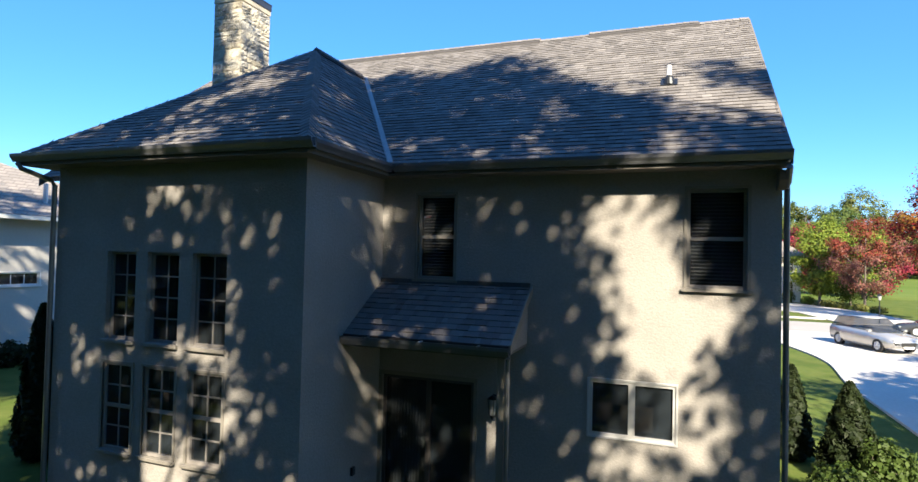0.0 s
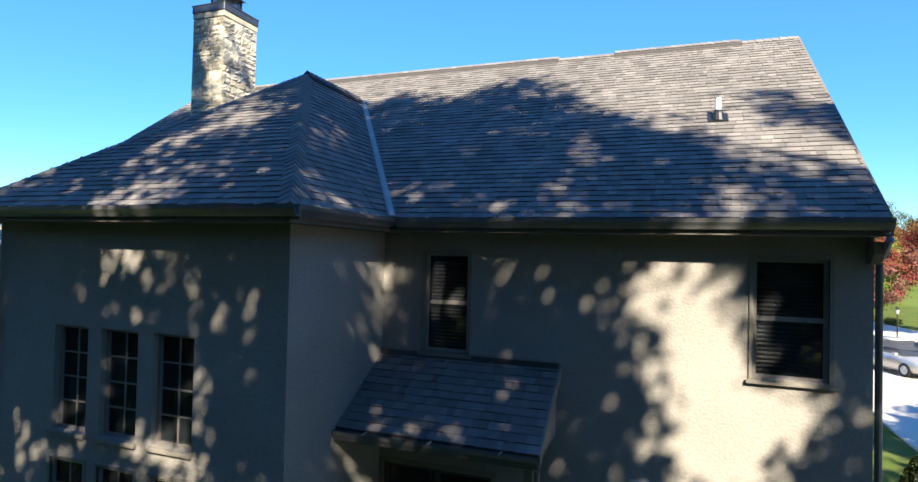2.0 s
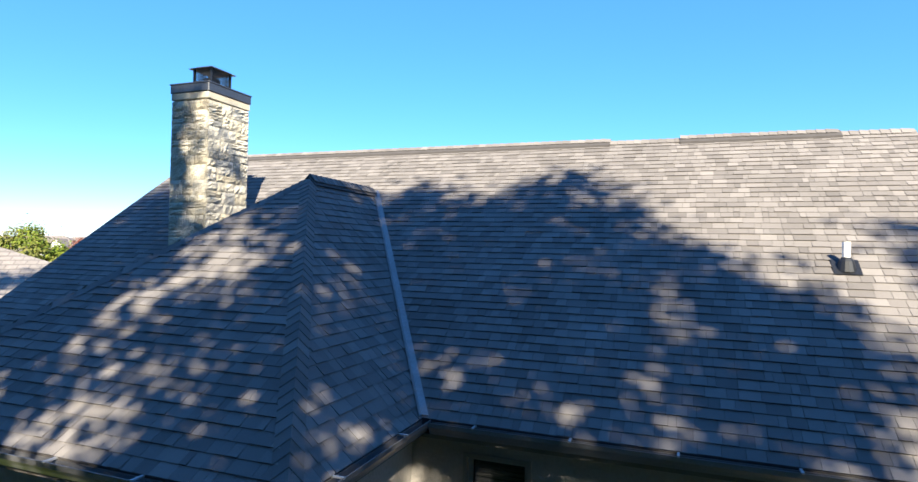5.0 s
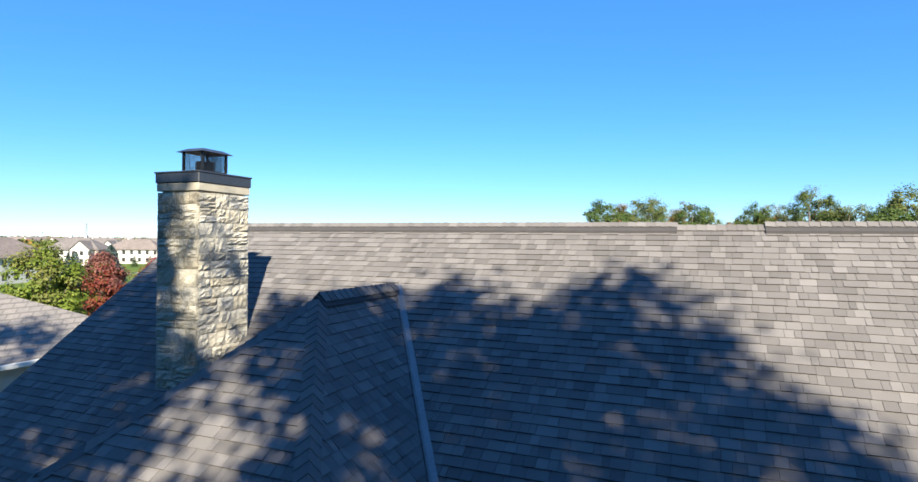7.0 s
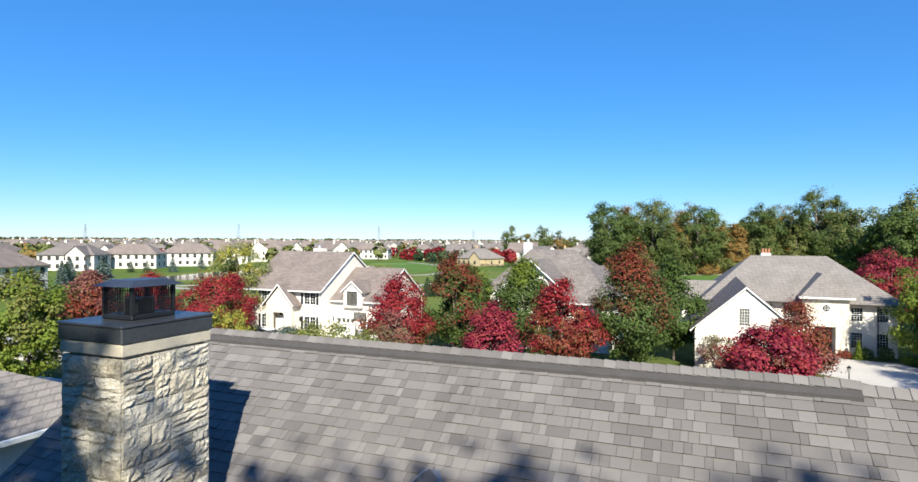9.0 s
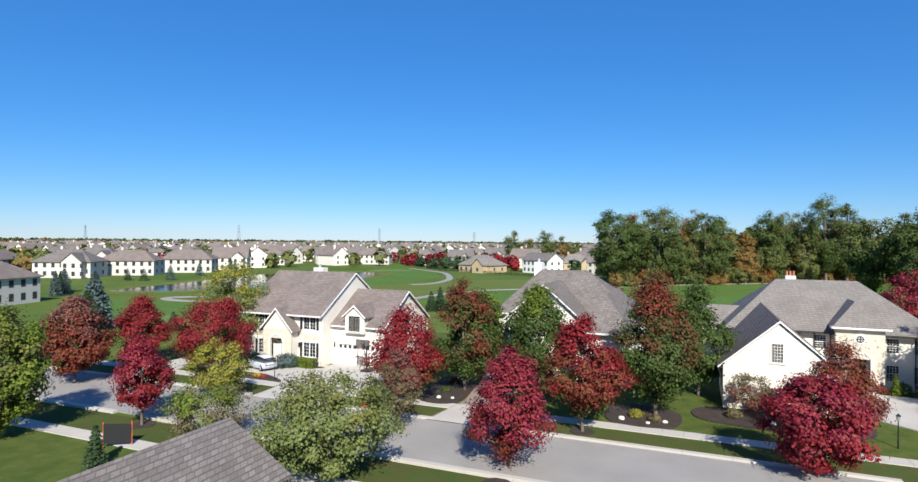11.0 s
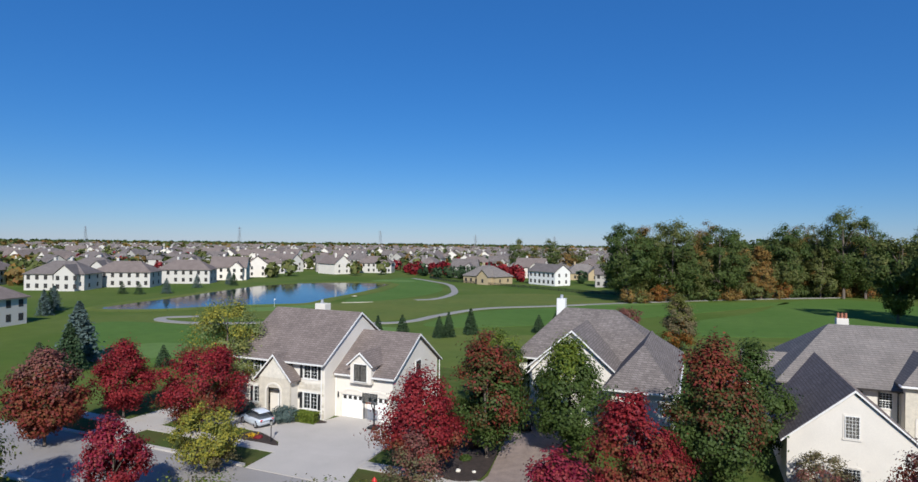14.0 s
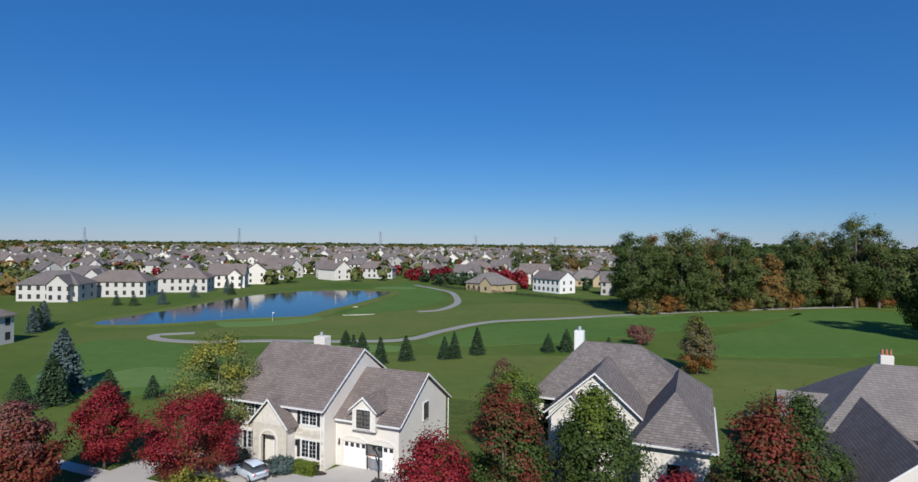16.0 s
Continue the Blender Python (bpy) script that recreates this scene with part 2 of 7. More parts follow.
L_WOODOR = leaf_mat("autumn_woodland_leaves", [(0.264, 0.120, 0.036), (0.192, 0.132, 0.042), (0.324, 0.192, 0.048), (0.144, 0.132, 0.048)])
L_SPRUCE = leaf_mat("spruce_needles", [(0.036, 0.072, 0.033), (0.054, 0.093, 0.039), (0.069, 0.108, 0.051)])
L_BLUESPRUCE = leaf_mat("blue_spruce_needles", [(0.098, 0.143, 0.130), (0.130, 0.182, 0.169), (0.078, 0.117, 0.104)])
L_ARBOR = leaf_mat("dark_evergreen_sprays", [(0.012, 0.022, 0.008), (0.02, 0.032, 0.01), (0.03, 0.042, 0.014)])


def grass_mat(name, a, b, sc=0.05, stripe=0.0):
    m = mat(name, a, 0.95, var=0.16, scale=0.4, fine=9.0, bump=0.35, bscale=14, dist=0.03)
    nt, n = m.node_tree, m.node_tree.nodes
    n["Principled BSDF"].inputs["Specular IOR Level"].default_value = 0.1
    hsv = n["Principled BSDF"].inputs["Base Color"].links[0].from_node
    tc, nz, cr = n.new("ShaderNodeTexCoord"), n.new("ShaderNodeTexNoise"), n.new("ShaderNodeValToRGB")
    nz.inputs["Scale"].default_value, nz.inputs["Detail"].default_value = sc, 6
    cr.color_ramp.elements[0].position, cr.color_ramp.elements[0].color = 0.36, (*a, 1)
    cr.color_ramp.elements[1].position, cr.color_ramp.elements[1].color = 0.64, (*b, 1)
    nt.links.new(tc.outputs["Object"], nz.inputs["Vector"])
    nt.links.new(nz.outputs["Fac"], cr.inputs["Fac"])
    nt.links.new(cr.outputs["Color"], hsv.inputs["Color"])
    return m


M_LAWN = grass_mat("lawn", (0.060, 0.090, 0.018), (0.092, 0.112, 0.028), 0.9)
M_LAWN_LEAVES = grass_mat("leaf_strewn_lawn", (0.077, 0.077, 0.025), (0.059, 0.086, 0.022), 0.5)
M_ROUGH = grass_mat("golf_rough", (0.069, 0.115, 0.018), (0.106, 0.138, 0.030), 0.035)
M_FESCUE = grass_mat("tawny_rough_grass", (0.128, 0.148, 0.036), (0.100, 0.136, 0.030), 0.04)
M_FAIRWAY = grass_mat("mown_fairway", (0.074, 0.140, 0.027), (0.093, 0.157, 0.034), 0.03)
M_GREEN = grass_mat("putting_green", (0.109, 0.178, 0.047), (0.125, 0.196, 0.056), 0.06)

M_WATER = bpy.data.materials.new("pond_water")
M_WATER.use_nodes = True
_b = M_WATER.node_tree.nodes["Principled BSDF"]
_b.inputs["Base Color"].default_value, _b.inputs["Roughness"].default_value, _b.inputs["IOR"].default_value = (0.008, 0.014, 0.02, 1), 0.04, 1.33
_nz, _bp = M_WATER.node_tree.nodes.new("ShaderNodeTexNoise"), M_WATER.node_tree.nodes.new("ShaderNodeBump")
M_WATER.node_tree.links.new(M_WATER.node_tree.nodes.new("ShaderNodeTexCoord").outputs["Object"], _nz.inputs["Vector"])
_nz.inputs["Scale"].default_value = 1.6
_nz.inputs["Detail"].default_value = 4.0
_bp.inputs["Strength"].default_value, _bp.inputs["Distance"].default_value = 0.2, 0.06
M_WATER.node_tree.links.new(_nz.outputs["Fac"], _bp.inputs["Height"])
M_WATER.node_tree.links.new(_bp.outputs["Normal"], _b.inputs["Normal"])


# ---- building helpers ----
def thing(name, x, y, z=0.0, label="", category="", group="", kind=""):
    ob = new(name)
    ob.location = (x, y, z)
    ob.empty_display_size = 0.3
    return tagged(ob, label, category, group, kind)


def whole(ob):
    m = ob.matrix_basis.copy()
    return whole(ob.parent) @ ob.matrix_parent_inverse @ m if ob.parent else m


def adopt(ob, parent):
    ob.parent = parent
    ob.matrix_parent_inverse = whole(parent).inverted()
    return ob


def finish(name, me, material, parent=None, label="", smooth=False):
    me.materials.append(material)
    if smooth:
        me.polygons.foreach_set("use_smooth", [True] * len(me.polygons))
    ob = new(name, me)
    if parent is not None:
        adopt(ob, parent)
    return tagged(ob, label) if label else ob


def part(name, bm, material, parent=None, label="", smooth=False):
    """One bmesh, given in world coordinates, as one mesh object under its thing."""
    if "roof" in name:
        bmesh.ops.remove_doubles(bm, verts=bm.verts, dist=1e-4)
    bmesh.ops.recalc_face_normals(bm, faces=bm.faces)
    me = bpy.data.meshes.new(name)
    bm.to_mesh(me)
    bm.free()
    return finish(name, me, material, parent, label, smooth)


def box(bm, x0, x1, y0, y1, z0, z1, m=None, bevel=0.0):
    vs = [Vector((x, y, z)) for x in (x0, x1) for y in (y0, y1) for z in (z0, z1)]
    if m is not None:
        vs = [m @ v for v in vs]
    v = [bm.verts.new(p) for p in vs]
    fs = [bm.faces.new([v[i] for i in q]) for q in ((0, 1, 3, 2), (4, 6, 7, 5), (0, 4, 5, 1), (2, 3, 7, 6), (0, 2, 6, 4), (1, 5, 7, 3))]
    if bevel:
        bmesh.ops.recalc_face_normals(bm, faces=fs)
        es = list({e for f in fs for e in f.edges})
        bmesh.ops.bevel(bm, geom=es, offset=bevel, segments=1, affect="EDGES")
    return bm


def prism(bm, pts, vec):
    """A polygon swept along a vector."""
    vec = Vector(vec)
    a = [bm.verts.new(Vector(p)) for p in pts]
    b = [bm.verts.new(Vector(p) + vec) for p in pts]
    bm.faces.new(a)
    bm.faces.new(b[::-1])
    for i in range(len(a)):
        j = (i + 1) % len(a)
        bm.faces.new((a[i], b[i], b[j], a[j]))
    return bm


def tube(bm, path, r0, r1=None, sides=8, caps=True):
    """A round bar along a path of points, tapering from r0 to r1."""
    r1 = r0 if r1 is None else r1
    path = [Vector(p) for p in path]
    rings = []
    for i, p in enumerate(path):
        d = (path[min(i + 1, len(path) - 1)] - path[max(i - 1, 0)]).normalized()
        u = d.orthogonal().normalized() if abs(d.z) > 0.9 else d.cross(Vector((0, 0, 1))).normalized()
        w = d.cross(u)
        r = r0 + (r1 - r0) * i / max(len(path) - 1, 1)
        rings.append([bm.verts.new(p + r * (math.cos(a) * u + math.sin(a) * w)) for a in (2 * math.pi * k / sides for k in range(sides))])
    for a, b in zip(rings, rings[1:]):
        for k in range(sides):
            bm.faces.new((a[k], a[(k + 1) % sides], b[(k + 1) % sides], b[k]))
    if caps:
        bm.faces.new(rings[0][::-1])
        bm.faces.new(rings[-1])
    return bm


def wall(bm, m, length, height, thick, holes=()):
    """An upright wall in the local plane y = 0 (outside), with openings (u0, u1, v0, v1) that go right through."""
    us = sorted({0.0, length, *(h[0] for h in holes), *(h[1] for h in holes)})
    vs = sorted({0.0, height, *(h[2] for h in holes), *(h[3] for h in holes)})
    vert = {}

    def V(u, y, v):
        k = (round(u, 4), round(y, 4), round(v, 4))
        if k not in vert:
            vert[k] = bm.verts.new(m @ Vector((u, y, v)))
        return vert[k]

    for i in range(len(us) - 1):
        for j in range(len(vs) - 1):
            a, b, c, d = us[i], us[i + 1], vs[j], vs[j + 1]
            if any(h[0] - 1e-4 <= a and b <= h[1] + 1e-4 and h[2] - 1e-4 <= c and d <= h[3] + 1e-4 for h in holes):
                continue
            for y in (0, thick):
                bm.faces.new([V(a, y, c), V(b, y, c), V(b, y, d), V(a, y, d)])
    for a, b, c, d in [(0, length, 0, height), *holes]:
        for p, q in (((a, c), (b, c)), ((b, c), (b, d)), ((b, d), (a, d)), ((a, d), (a, c))):
            ks = [V(p[0], 0, p[1]), V(q[0], 0, q[1]), V(q[0], thick, q[1]), V(p[0], thick, p[1])]
            try:
                bm.faces.new(ks)
            except ValueError:
                pass
    return bm


def parts(name, boxes, material, parent, m=None, label=""):
    """Several boxes, each a part of its own."""
    for b in boxes:
        bm = bmesh.new()
        box(bm, *b, m)
        part(name, bm, material, parent, label)


def ring(bm, m, u0, u1, v0, v1, f, y0, y1):
    """A rectangular frame in one piece."""
    rows = []
    for y in (y0, y1):
        for e in (0, f):
            rows.append([bm.verts.new(m @ Vector(p)) for p in ((u0 + e, y, v0 + e), (u1 - e, y, v0 + e), (u1 - e, y, v1 - e), (u0 + e, y, v1 - e))])
    a, b, c, d = rows
    for p, q in ((a, b), (b, d), (d, c), (c, a)):
        for i in range(4):
            j = (i + 1) % 4
            bm.faces.new((p[i], p[j], q[j], q[i]))
    return bm


def slab(bm, pts, t):
    """A sloping polygon with thickness t downwards."""
    return prism(bm, pts, (0, 0, -t))


def window(house, m, w, h, cols=2, rows=4, frame_mat=None, sash=False, blind=False, trim=0.0, trim_mat=None, shutters=False, deep=0.09, label="",
           half=False, grid=True, sill=True):
    """A framed window whose local origin is the opening's lower left corner, seen from outside; y runs inwards."""
    frame_mat = frame_mat or M_FRAME
    f = 0.045
    bm = bmesh.new()
    ring(bm, m, 0, w, 0, h, f, deep - 0.03, deep + 0.05)
    win = part("window", bm, frame_mat, house, label)
    if sash:
        parts("sash_rail", [(f, w - f, deep - 0.012, deep + 0.05, h / 2 - 0.03, h / 2 + 0.03)], frame_mat, win, m)
    if half:
        parts("mullion", [(w / 2 - 0.05, w / 2 + 0.05, deep - 0.025, deep + 0.05, f, h - f)], frame_mat, win, m)
    bm = bmesh.new()
    box(bm, f, w - f, deep + 0.01, deep + 0.018, f, h - f, m)
    g = part("pane", bm, M_GLASS, win)
    g.visible_shadow = False
    if grid:
        us = [f + (w - 2 * f) * i / cols for i in range(1, cols)]
        vs = [f + (h - 2 * f) * j / rows for j in range(1, rows)]
        parts("glazing_bar", [(u - 0.011, u + 0.011, deep, deep + 0.03, f, h - f) for u in us] +
              [(f, w - f, deep + 0.002, deep + 0.028, v - 0.011, v + 0.011) for v in vs], frame_mat, win, m)
    if blind:
        bm = bmesh.new()
        k = int((h - 2 * f) / 0.055)
        for i in range(k):
            v = f + 0.03 + (h - 2 * f - 0.03) * i / k
            p = [(f, deep + 0.065, v), (w - f, deep + 0.065, v), (w - f, deep + 0.10, v + 0.022), (f, deep + 0.10, v + 0.022)]
            prism(bm, [m @ Vector(q) for q in p], m.to_3x3() @ Vector((0, 0, 0.003)))
        part("blind", bm, M_BLIND, win, "pale horizontal slatted blind")
    # dark sheet behind the glass: the unlit room's shade as plain colour
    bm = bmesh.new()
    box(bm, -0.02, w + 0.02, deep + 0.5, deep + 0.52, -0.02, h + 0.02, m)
    part("dim_room_sheet", bm, M_DARKROOM, win)
    if trim:
        bm = bmesh.new()
        o = 0.022
        ring(bm, m, -trim, w + trim, -trim, h + trim, trim, -o, 0.04)
        part("casing", bm, trim_mat or M_TRIM, win)
        if sill:
            parts("sill", [(-trim - 0.03, w + trim + 0.03, -o - 0.04, -o - 0.002, -trim - 0.01, -0.01)], trim_mat or M_TRIM, win, m)
    if shutters:
        for a, b in ((-0.42, -trim - 0.005), (w + trim + 0.005, w + 0.42)):
            bm = bmesh.new()
            box(bm, a, b, -0.05, -0.002, 0, h, m, 0.012)
            part("shutter", bm, M_BLACK, win, "black louvred shutter")
    return win


def spline(pts, n=8, closed=True):
    """A smooth line through points in the plan."""
    out, k = [], len(pts)
    P = [Vector((*p[:2], 0)) for p in pts]
    for i in range(k if closed else k - 1):
        if closed:
            a, b, c, d = P[i - 1], P[i], P[(i + 1) % k], P[(i + 2) % k]
        else:
            a, b, c, d = P[max(i - 1, 0)], P[i], P[i + 1], P[min(i + 2, k - 1)]
        for s in range(n):
            t = s / n
            out.append(0.5 * ((2 * b) + (c - a) * t + (2 * a - 5 * b + 4 * c - d) * t * t + (3 * b - a - 3 * c + d) * t ** 3))
    if not closed:
        out.append(P[-1])
    return out


def patch(name, pts, z, material, label, category, smooth=True, thick=0.3):
    """A flat piece of ground whose top lies at z."""
    line = spline(pts) if smooth else [Vector((*p, 0)) for p in pts]
    bm = bmesh.new()
    prism(bm, [(p.x, p.y, z) for p in line], (0, 0, -thick))
    return tagged(part(name, bm, material), label, category, kind="structure")


def ribbon(name, pts, width, z, material, label, category, n=10):
    line = spline(pts, n, False)
    bm = bmesh.new()
    L, R = [], []
    for i, p in enumerate(line):
        d = (line[min(i + 1, len(line) - 1)] - line[max(i - 1, 0)]).normalized()
        s = Vector((-d.y, d.x, 0)) * width / 2
        L.append(p + s)
        R.append(p - s)
    for dz in (0,):
        rows = [[bm.verts.new((q.x, q.y, z)) for q in L], [bm.verts.new((q.x, q.y, z)) for q in R],
                [bm.verts.new((q.x, q.y, z - 0.2)) for q in R], [bm.verts.new((q.x, q.y, z - 0.2)) for q in L]]
        for a, b in zip(rows, rows[1:] + rows[:1]):
            for i in range(len(a) - 1):
                bm.faces.new((a[i], a[i + 1], b[i + 1], b[i]))
    return tagged(part(name, bm, material), label, category, kind="structure")



# ---- ground ----
def ground_sheet():
    bm = bmesh.new()
    bmesh.ops.create_grid(bm, x_segments=40, y_segments=40, size=3600)
    return tagged(part("ground", bm, M_ROUGH), "mown and rough green turf reaching the horizon", "ground", kind="structure")


ground_sheet()
POND = [(-146, 109), (-150, 122), (-152, 137), (-158, 160), (-163, 185), (-160, 203), (-151, 216), (-137, 222), (-125, 220),
        (-119, 200), (-114, 176), (-112, 158), (-109, 143), (-115, 132), (-123, 126), (-130, 115), (-138, 109)]
patch("lawn", [(-66, 43), (40, 43), (40, 84), (-66, 84)], 0.03, M_LAWN, "short green front lawns beside the street", "lawn", False)
patch("lawn", [(-70, -40), (60, -40), (60, 33), (-70, 33)], 0.03, M_LAWN, "green back and side lawn round the house", "lawn", False)
patch("verge", [(-66, 42.6), (34, 42.6), (34, 45.3), (-66, 45.3)], 0.05, M_LAWN_LEAVES, "leaf-strewn grass verge along the street", "verge", False)
patch("verge", [(-66, 29.9), (34, 29.9), (34, 33.3), (-66, 33.3)], 0.05, M_LAWN_LEAVES, "leaf-strewn grass verge on the house side", "verge", False)
patch("pond", POND, 0.05, M_WATER, "still dark blue pond on the golf course", "pond")
bm = bmesh.new()
_o, _c = spline(POND), Vector((-138, 165, 0))
for _i in range(len(_o)):
    _p, _q = _o[_i], _o[(_i + 1) % len(_o)]
    _d = (_q - _p).normalized()
    _s = Vector((_d.y, -_d.x, 0))
    if (_p - _c).dot(_s) < 0:
        _s = -_s
    prism(bm, [_p - _s * 0.4 + Vector((0, 0, 0.02)), _p + _s * 1.4 + Vector((0, 0, 0.32)), _p + _s * 4.5 + Vector((0, 0, 0.02))], _q - _p + _d * 0.2)
tagged(part("pond_bank", bm, M_FESCUE), "low tawny grass bank round the pond", "bank", kind="structure")
patch("fescue", [(-112, 104), (-96, 112), (-76, 117), (-68, 126), (-62, 150), (-48, 166), (-30, 186), (-30, 205), (-60, 206), (-80, 188),
                 (-92, 165), (-104, 140), (-112, 125)], 0.04, M_FESCUE, "tawny rough grass between the fairways", "rough grass")
patch("fescue", [(-64, 84), (-40, 82), (10, 86), (30, 110), (14, 128), (-20, 122), (-52, 108), (-70, 98)], 0.04, M_FESCUE,
      "tawny rough grass behind the houses", "rough grass")
patch("fairway", [(-60, 118), (-40, 128), (-14, 160), (20, 214), (-4, 202), (-30, 182), (-46, 162), (-58, 146)], 0.06, M_FAIRWAY,
      "close-mown bright green fairway", "fairway")
patch("fairway", [(-100, 150), (-92, 168), (-92, 198), (-106, 228), (-128, 256), (-142, 262), (-136, 240), (-118, 214), (-110, 190), (-106, 165)], 0.06,
      M_FAIRWAY, "close-mown bright green fairway", "fairway")
patch("fairway", [(-90, 60), (-74, 72), (-82, 88), (-104, 96), (-122, 92), (-110, 76)], 0.06, M_FAIRWAY, "close-mown bright green fairway", "fairway")
patch("fairway", [(-6, 130), (30, 150), (60, 200), (44, 236), (22, 222), (8, 180), (-8, 150)], 0.06, M_FAIRWAY, "close-mown bright green fairway", "fairway")
patch("putting_green", [(-122, 128), (-108, 142), (-100, 138), (-104, 126), (-114, 118)], 0.09, M_GREEN, "pale smooth putting green by the pond", "putting green")
patch("putting_green", [(-90, 66), (-78, 72), (-80, 80), (-92, 78)], 0.09, M_GREEN, "pale smooth tee with mown edges", "tee")
patch("putting_green", [(-72, 104), (-62, 108), (-64, 113), (-75, 109)], 0.09, M_GREEN, "pale smooth tee with mown edges", "tee")
patch("putting_green", [(-140, 232), (-124, 240), (-130, 248), (-142, 244)], 0.09, M_GREEN, "pale smooth tee with mown edges", "tee")
patch("putting_green", [(-36, 176), (-22, 184), (-16, 192), (-30, 186)], 0.09, M_GREEN, "pale smooth tee with mown edges", "tee")
patch("bunker", [(-113, 168), (-110, 170), (-108, 168), (-110, 166.5)], 0.10, M_SAND, "small pale sand bunker", "bunker")
patch("bunker", [(-101, 149), (-97, 153), (-94, 155), (-97, 151)], 0.10, M_SAND, "small pale sand bunker", "bunker")
ribbon("cart_path", [(-112, 108), (-117, 103), (-113, 99), (-102, 100), (-91, 107), (-75, 114), (-66, 121.5), (-64, 136), (-59, 155), (-44, 170),
                     (-27, 188), (-8, 207), (14, 226), (40, 246)], 2.4, 0.11, M_PATH, "narrow pale concrete golf cart path", "cart path")
ribbon("cart_path", [(-86, 166), (-82, 172), (-83, 186), (-88, 202), (-103, 231), (-120, 248), (-134, 260)], 2.4, 0.11, M_PATH,
       "narrow pale concrete golf cart path", "cart path")
# the street, its kerbs and walks
patch("road", [(-120, 33.9), (60, 33.9), (60, 42.0), (-120, 42.0)], 0.06, M_ASPHALT, "worn pale grey asphalt street", "road", False)
patch("road", [(12.5, 33.5), (20.5, 33.5), (20.5, 42.4), (12.5, 42.4)], 0.065, M_ASPHALT, "worn pale grey asphalt crossing", "road", False)
KERB_GAPS = [(-38, -30), (-21.5, -16.5), (10, 17), (-58, -53)]


def kerb_runs(y0, y1, z, gaps, name, label, x0=-66.0, x1=34.0, step=1.5, mtl=None):
    top = None
    x = x0
    while x < x1:
        if not any(a < x + step / 2 < b for a, b in gaps):
            bm = bmesh.new()
            box(bm, x + 0.006, x + step - 0.006, y0, y1, -0.1, z, bevel=0.012)
            ob = part(name if top is None else "slab", bm, mtl or M_CONCRETE, None if top is None else top)
            if top is None:
                top = tagged(ob, label, "kerb" if "kerb" in name else "pavement", kind="structure")
        x += step
    return top


kerb_runs(42.0, 42.45, 0.20, KERB_GAPS, "kerb", "pale concrete kerb along the far side of the street", step=3.0)
kerb_runs(33.45, 33.9, 0.20, [(10, 17), (-46, -43)], "kerb", "pale concrete kerb along the near side of the street", step=3.0)
kerb_runs(45.5, 46.9, 0.09, [], "pavement", "pale jointed concrete pavement across the street", x1=24)
kerb_runs(28.4, 29.8, 0.09, [], "pavement", "pale jointed concrete pavement on the house side", x1=30)
patch("driveway", [(-38.6, 42.0), (-29.6, 42.0), (-30.6, 45.4), (-31.2, 56.4), (-39.4, 56.4), (-40.4, 53.6), (-47, 52.4), (-54.8, 53.6), (-57.4, 52.0), (-57.6, 42.0),
                   (-53.4, 42.0), (-53.2, 48.6), (-48, 49.6), (-43.5, 49.2), (-40.2, 47.8), (-38.8, 46)], 0.105, M_CONCRETE,
      "broad pale concrete drive looping past the house", "driveway", False)
patch("flower_bed", [(-44.4, 48.4), (-43.4, 49.0), (-40.9, 48.0), (-39.6, 46.9), (-41.5, 46.9), (-44, 47.0)], 0.14, M_MULCH, "dark mulch island bed in the drive", "flower bed")
patch("flower_bed", [(-46, 53.0), (-41, 53.0), (-39.8, 54.2), (-46.4, 54.2)], 0.13, M_MULCH, "dark mulch bed under the front windows", "flower bed")
patch("driveway", [(-21.6, 42.0), (-16.4, 42.0), (-17.6, 46.9), (-17.2, 58), (-15.0, 62), (-24.0, 64.5), (-22.4, 58), (-20.8, 48)], 0.105, M_PAVER,
      "brown-grey block-paved drive with brick edges", "driveway", False)
patch("drive_apron", [(-21.4, 42.0), (-16.6, 42.0), (-17.4, 46.9), (-20.9, 46.9)], 0.112, M_CONCRETE, "pale concrete drive apron", "driveway", False)
patch("flower_bed", [(-25, 47.4), (-21.2, 47.4), (-22.8, 57), (-25.6, 57)], 0.13, M_MULCH, "dark mulch bed beside the paved drive", "flower bed")
patch("flower_bed", [(-8.2, 47.2), (-4, 47.2), (-3.4, 51.2), (-6.5, 53), (-9, 51)], 0.13, M_MULCH, "dark mulch bed with small boulders", "flower bed")
patch("flower_bed", [(-1.4, 50.5), (8.5, 50.0), (9.2, 54.3), (-1.2, 54.6)], 0.13, M_MULCH, "dark mulch bed along the garage wall", "flower bed")
patch("driveway", [(9.0, 58.0), (11.5, 65.6), (18, 65.0), (22, 56), (24, 42.0), (17, 42.0), (15.5, 52)], 0.105, M_CONCRETE, "pale concrete circular drive", "driveway", False)
patch("driveway", [(11.0, -6.0), (11.1, 9), (11.1, 16), (11.5, 22), (10.4, 28), (8.6, 33.85), (18.6, 33.85), (17.6, 26), (17.6, 16), (18.5, -6)], 0.105, M_CONCRETE,
      "pale concrete drive curving to the street", "driveway")


